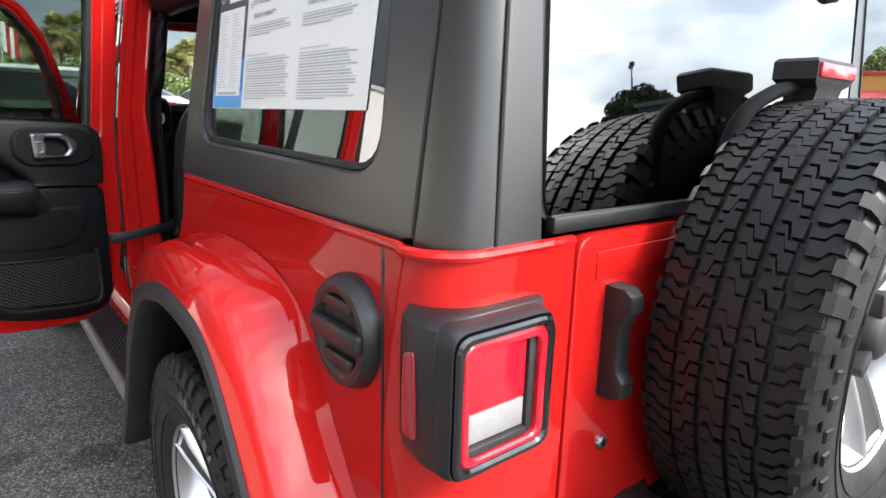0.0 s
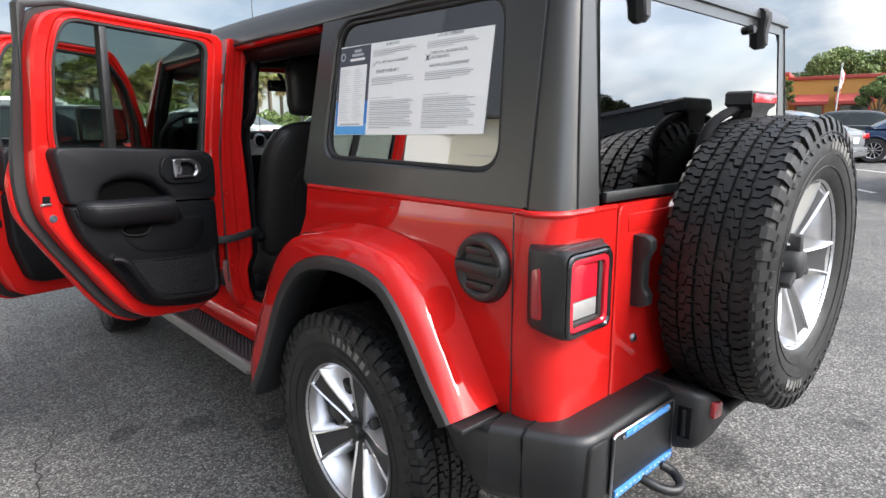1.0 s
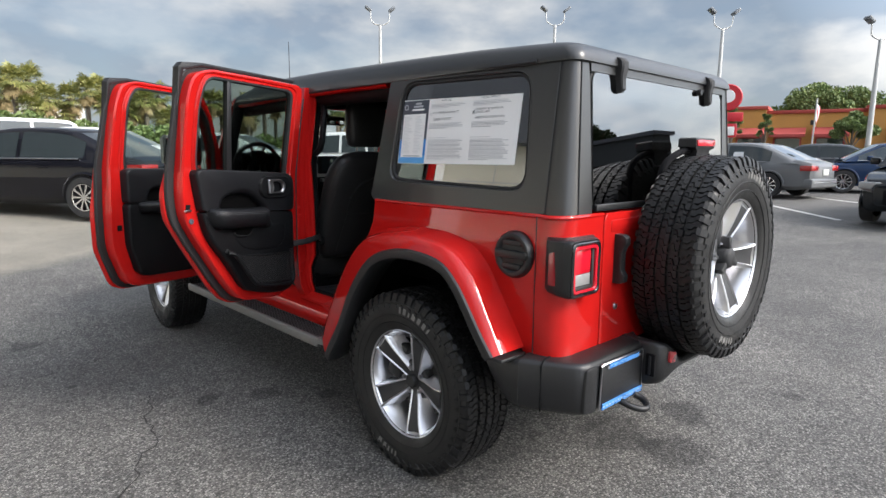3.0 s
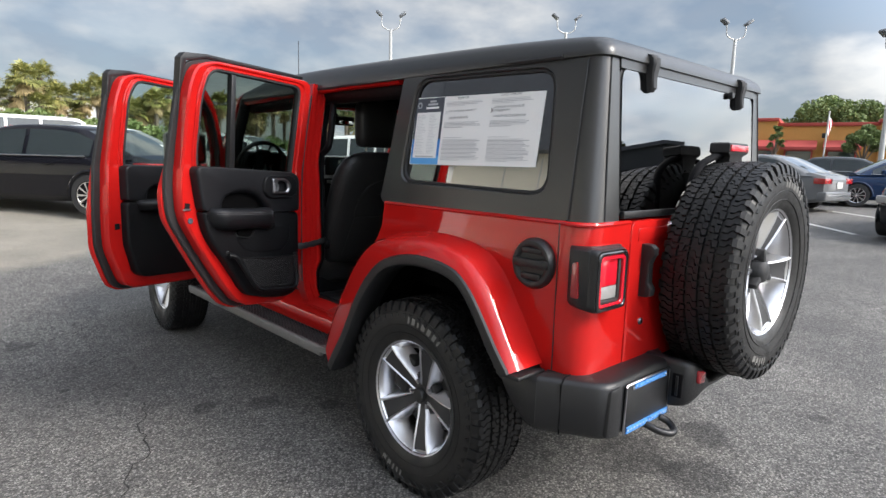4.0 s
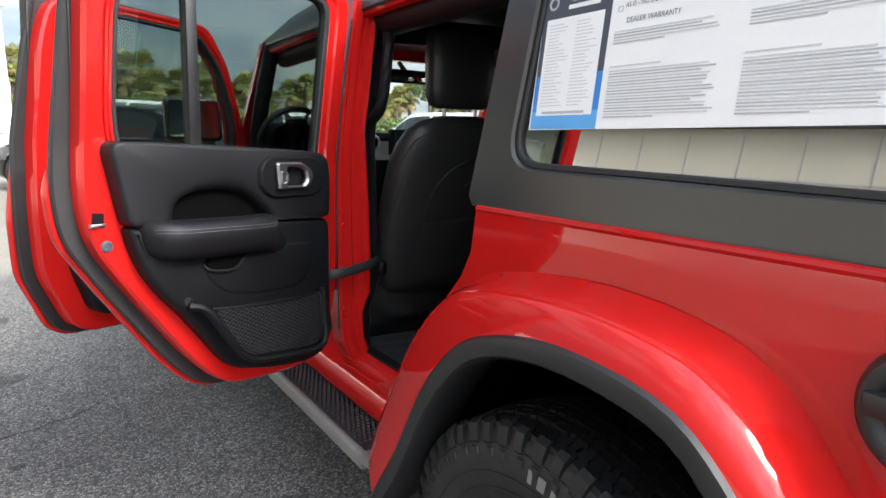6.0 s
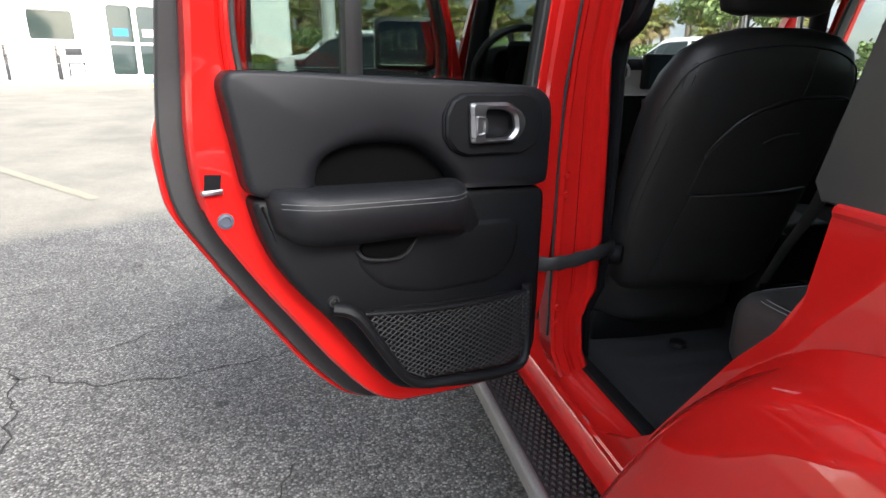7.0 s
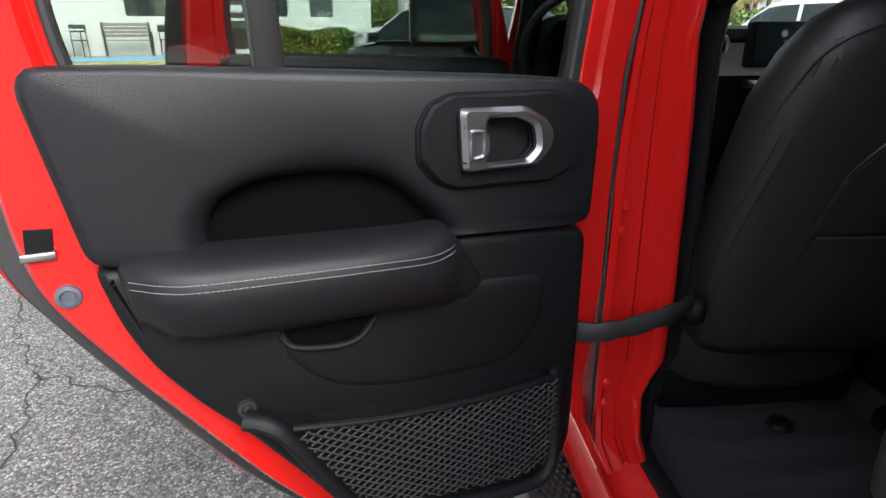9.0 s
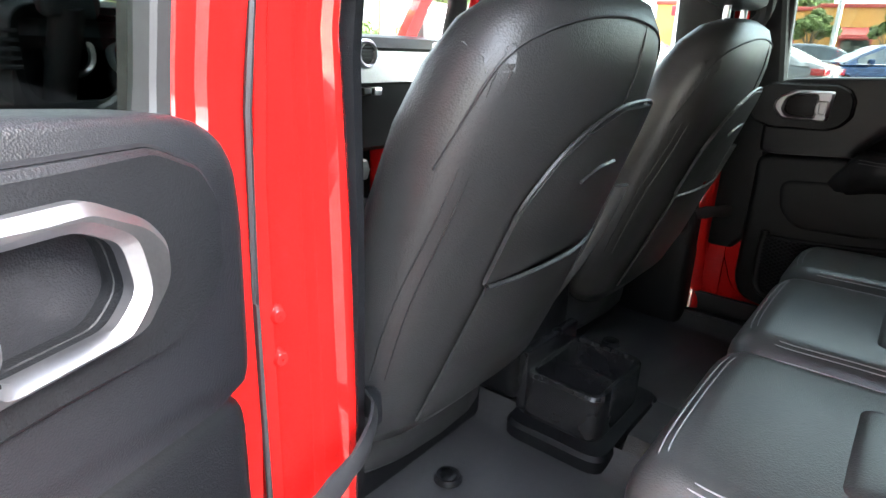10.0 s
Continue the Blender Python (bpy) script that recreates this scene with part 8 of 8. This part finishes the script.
tree(56.0, 12.6, 6.8, 3.9, 21, "large broad green tree behind the restaurant", 20000, 0.14)
tree(60.0, 1.0, 5.4, 2.8, 22, "green tree behind the restaurant", 14000, 0.14)
tree(35.1, 12.4, 3.9, 0.5, 23, "narrow green tree beside the restaurant", 9000, 0.075)
tree(32.7, 5.7, 3.2, 0.85, 24, "clipped round green tree", 11000, 0.07)
tree(36.6, 3.0, 3.2, 0.8, 27, "small green leafy tree behind the hedge", 8000, 0.07)
tree(36.2, 10.9, 3.6, 0.4, 25, "small palm-like tree by the wall", 4000, 0.07)
tree(24.0, 33.0, 6.0, 3.2, 31, "green tree past the lot", 4800, 0.2)
tree(36.0, 29.0, 5.5, 3.4, 32, "green tree past the lot", 4800, 0.2)
# trees towards the sun: their shaded side is painted by the darker leaf
tree(9.0, -46.0, 7.0, 5.0, 33, "green tree across the lot, leaves darkened as if backlit", 6000, 0.24, leaf=BACKLITLEAF)
tree(36.0, -24.0, 6.4, 2.6, 35, "green tree beside the lot, leaves darkened as if backlit", 12000, 0.14, leaf=BACKLITLEAF)
tree(26.0, -44.0, 6.5, 4.4, 34, "green tree across the lot, leaves darkened as if backlit", 6000, 0.24, leaf=BACKLITLEAF)


def shrubs(p, q, height, depth, seed, material, label, n, size):
    rnd = random.Random(seed)
    bm = bmesh.new()
    P, Q = Vector(p), Vector(q)
    s = Vector((-(Q - P).y, (Q - P).x)).normalized()
    for _ in range(n):
        c = P.lerp(Q, rnd.random()) + s * rnd.uniform(-depth, depth) / 2
        hh = height * (0.85 + 0.3 * noise.noise(Vector((c.x * 0.8, c.y * 0.8, seed))))
        z = gh(c.x, c.y) + hh * (rnd.random() ** 0.6)
        a = Vector((rnd.gauss(0, 1), rnd.gauss(0, 1), rnd.gauss(0, 1))).normalized()
        b = a.orthogonal().normalized()
        k = a.cross(b)
        w = size * rnd.uniform(0.6, 1.3)
        o = Vector((c.x, c.y, z))
        bm.faces.new([bm.verts.new(o + v) for v in (b * w, k * w * 0.6, -b * w, -k * w * 0.6)])
    solo("shrubbery", bm, material, label, "hedge", kind="stuff")


hp, hq = wall_f(ux(-5.9), 2.6, 0), wall_f(ux(-3.5), 2.6, 0)
shrubs(hp[:2], hq[:2], 1.0, 0.8, 3, HEDGELEAF, "bright green clipped hedge before the building", 7000, 0.06)
shrubs((-14, 49.5), (16, 49.5), 3.3, 2.4, 4, LEAF, "green shrubs under the palms", 16000, 0.17)
shrubs((16, 46.0), (34, 36.0), 2.4, 2.0, 5, LEAF, "green shrubs past the lot", 7000, 0.18)
shrubs((30, 30.0), (40, 18.0), 2.6, 2.0, 6, LEAF, "green shrubs past the lot", 5000, 0.18)

# long pale wall behind the palms
part_wall = thing("warehouse", "long white warehouse behind the palms", "building")
part("wall", B(-18, 12, 62.0, 62.4, 0.5, 5.6), STUCCO, part_wall)
part("roof", B(-18.3, 12.3, 61.8, 72, 5.6, 5.9), CONCRETE, part_wall)

# flags
FLAGRED = mat("flag_red", (0.45, 0.02, 0.03), rough=0.7, vary=0.1)


def flag(x, y, top, lean):
    f = thing("flag_pole", "leaning pole with a red and white pennant", "flag", Matrix.Translation((x, y, gh(x, y))))
    bm = bmesh.new()
    tube(bm, [(0, 0, 0), (lean * 0.2, 0, top)], 0.04, 8)
    part("pole", bm, GALV, f)
    for k in range(4):
        bm = bmesh.new()
        rows = []
        for i in range(5):
            z = top - 0.1 - i * 0.28
            rows.append([Vector((lean * 0.2 * z / top + 0.05 + w, 0.06 * math.sin(i + w * 9), z - w * 0.8)) for w in (k * 0.12, k * 0.12 + 0.12)])
        grid(bm, rows)
        part("stripe", bm, FLAGRED if k % 2 else PAPER, f, "red stripe" if k % 2 else "white stripe")


flag(0.3, 28.6, 3.6, 1)
flag(34.3, 7.9, 4.0, 1.6)

# ---- restaurant across the lot ----
ORANGE = mat("ochre_stucco", (0.52, 0.26, 0.07), rough=0.85, vary=0.08, scale=1.2, bump=0.3, bscale=50)
TERRA = mat("red_trim", (0.36, 0.05, 0.035), rough=0.6, vary=0.1)
R0, R1 = Vector((39.0, 15.6, 0)), Vector((44.5, -6.5, 0))
RD = (R1 - R0).normalized()
RN = Vector((RD.y, -RD.x, 0))
if RN.x > 0:
    RN = -RN


def rest_f(u, h, v):
    p = R0 + RD * u + RN * h
    return (p.x, p.y, v)


rest = thing("restaurant", "ochre stucco restaurant with red awnings and parapet trim", "building", Matrix.Translation((0, 0, -0.85)))
for a, b, zt, hh in ((0.0, 3.6, 5.3, 0.35), (3.6, 9.0, 5.0, 0.0), (9.0, 16.5, 5.15, 0.35), (16.5, 22.5, 4.9, 0.0)):
    bm = bmesh.new()
    plate(bm, [(a, 0.8), (b, 0.8), (b, zt), (a, zt)], -8.0, hh, rest_f)
    part("wall", bm, ORANGE, rest, "ochre stucco wall")
    bm = bmesh.new()
    plate(bm, [(a - 0.1, zt), (b + 0.1, zt), (b + 0.1, zt + 0.22), (a - 0.1, zt + 0.22)], -8.1, hh + 0.12, rest_f, 0.04)
    part("parapet_trim", bm, TERRA, rest, "red parapet trim")
for u, hh in ((2.75, 0.35), (4.9, 0.0), (7.2, 0.0), (11.0, 0.35), (14.0, 0.35), (18.5, 0.0)):
    bm = bmesh.new()
    plate(bm, [(u - 0.75, 2.1), (u + 0.75, 2.1), (u + 0.75, 3.5), (u - 0.75, 3.5)], hh + 0.0, hh + 0.03, rest_f)
    w = part("window", bm, DARKPANE, rest, "dark window")
    bm = bmesh.new()
    ring(bm, [(u - 0.8, 2.05), (u + 0.8, 2.05), (u + 0.8, 3.55), (u - 0.8, 3.55)], [(u - 0.7, 2.15), (u + 0.7, 2.15), (u + 0.7, 3.45), (u - 0.7, 3.45)], (u, 2.8), hh + 0.0, hh + 0.06, rest_f, 48)
    part("window_frame", bm, TERRA, w)
    bm = bmesh.new()
    rows = [[Vector(rest_f(u + s * 0.98, h, z)) for s in (-1, 1)] for h, z in ((hh + 0.02, 4.10), (hh + 0.75, 3.68), (hh + 0.75, 3.52))]
    grid(bm, rows)
    thicken(bm, 0.03)
    part("awning", bm, mat("awning_red", (0.42, 0.07, 0.06), rough=0.8, vary=0.1), rest, "red fabric awning")
for u in (2.0, 6.2, 12.5):
    part("wall_lamp", box(bmesh.new(), -0.1, 0.1, -0.1, 0.1, -0.15, 0.15, 0.03, m=Matrix.Translation(rest_f(u, 0.4, 4.4))), STEEL, rest)
# red pole sign with a plain emblem
sg = thing("pole_sign", "tall red pole sign with a plain round emblem", "sign", Matrix.Translation((29.3, 10.5, gh(29.3, 10.5) + 0.1)))
SIGNRED = mat("sign_red", (0.50, 0.02, 0.03), rough=0.4, vary=0.06)
bm = bmesh.new()
tube(bm, [(0, 0, 0), (0, 0, 2.2)], 0.16, 10)
part("post", bm, GALV, sg)
rot = Matrix.Rotation(radians(-70), 4, "Z")
bm = bmesh.new()
revolve(bm, [(0.0005, -0.15), (0.62, -0.15), (0.66, -0.10), (0.66, 0.10), (0.62, 0.15), (0.0005, 0.15)], 28, along_y)
bmesh.ops.translate(bm, verts=bm.verts, vec=(0, 0, 3.75))
bmesh.ops.transform(bm, matrix=rot, verts=bm.verts)
part("emblem", bm, SIGNRED, sg, "round red emblem")
bm = bmesh.new()
revolve(bm, [(0.0005, -0.17), (0.30, -0.17), (0.32, -0.15)], 24, along_y)
bmesh.ops.translate(bm, verts=bm.verts, vec=(0, 0, 3.8))
bmesh.ops.transform(bm, matrix=rot, verts=bm.verts)
part("emblem_disc", bm, PAPER, sg, "pale disc")
part("name_board", box(bmesh.new(), -0.75, 0.75, -0.14, 0.14, 2.55, 3.0, 0.05, m=rot), SIGNRED, sg, "red board")
part("lower_board", box(bmesh.new(), -0.5, 0.5, -0.12, 0.12, 1.75, 2.45, 0.05, m=rot), SIGNRED, sg, "red board")
part("board_panel", box(bmesh.new(), -0.40, 0.40, -0.14, 0.14, 1.85, 2.3, 0.03, m=rot), FRAMEWHITE, sg)
# dark hall across the lot, behind
hall = thing("storage_hall", "low dark hall across the lot", "building")
part("wall", B(28.0, 30.0, -19.0, -14.8, 0.3, 4.7), mat("dark_cladding", (0.06, 0.065, 0.07), rough=0.6, vary=0.1), hall)
part("roof", B(27.8, 30.2, -19.2, -14.6, 4.7, 4.9), CANOPY, hall)

# ---- blue board sign across the lot, read in the door mirror ----
SIGNBLUE = mat("sign_blue", (0.02, 0.09, 0.28), rough=0.4, vary=0.08, scale=1.5)
bs = thing("board_sign", "blue board sign with large white letters on two posts", "sign", Matrix.Translation((-2.6, -20.0, gh(-2.6, -20.0))))
bz0 = 2.3 - gh(-2.6, -20.0)
part("board", B(-2.6, 2.6, -0.08, 0.0, bz0 - 0.95, bz0 + 0.95, 0.02), SIGNBLUE, bs, "blue board")
for x in (-2.0, 2.0):
    bm = bmesh.new()
    tube(bm, [(x, -0.16, 0), (x, -0.16, bz0 + 0.6)], 0.07, 10)
    part("post", bm, GALV, bs, "grey post")
sign_f = lambda u, h, v: (0.94 - u, h, bz0 + v)
bm = bmesh.new()
ring(bm, rounded([(-0.40, -0.42), (0.40, -0.42), (0.40, 0.42), (-0.40, 0.42)], 0.30, 5), rounded([(-0.20, -0.25), (0.20, -0.25), (0.20, 0.25), (-0.20, 0.25)], 0.16, 5), (0, 0), 0.0, 0.02, sign_f, 64)
part("letter_o", bm, FRAMEWHITE, bs, "white letter O")
bm = bmesh.new()
for poly in ([(0.52, -0.42), (0.70, -0.42), (0.70, 0.42), (0.52, 0.42)], [(1.16, -0.42), (1.34, -0.42), (1.34, 0.42), (1.16, 0.42)], [(0.70, 0.42), (0.70, 0.12), (0.86, -0.20), (1.00, -0.20), (0.93, -0.02)], [(1.16, 0.42), (0.93, -0.02), (0.86, -0.20), (1.00, -0.20), (1.16, 0.12)]):
    plate(bm, poly, 0.0, 0.02, sign_f)
part("letter_m", bm, FRAMEWHITE, bs, "white letter M")
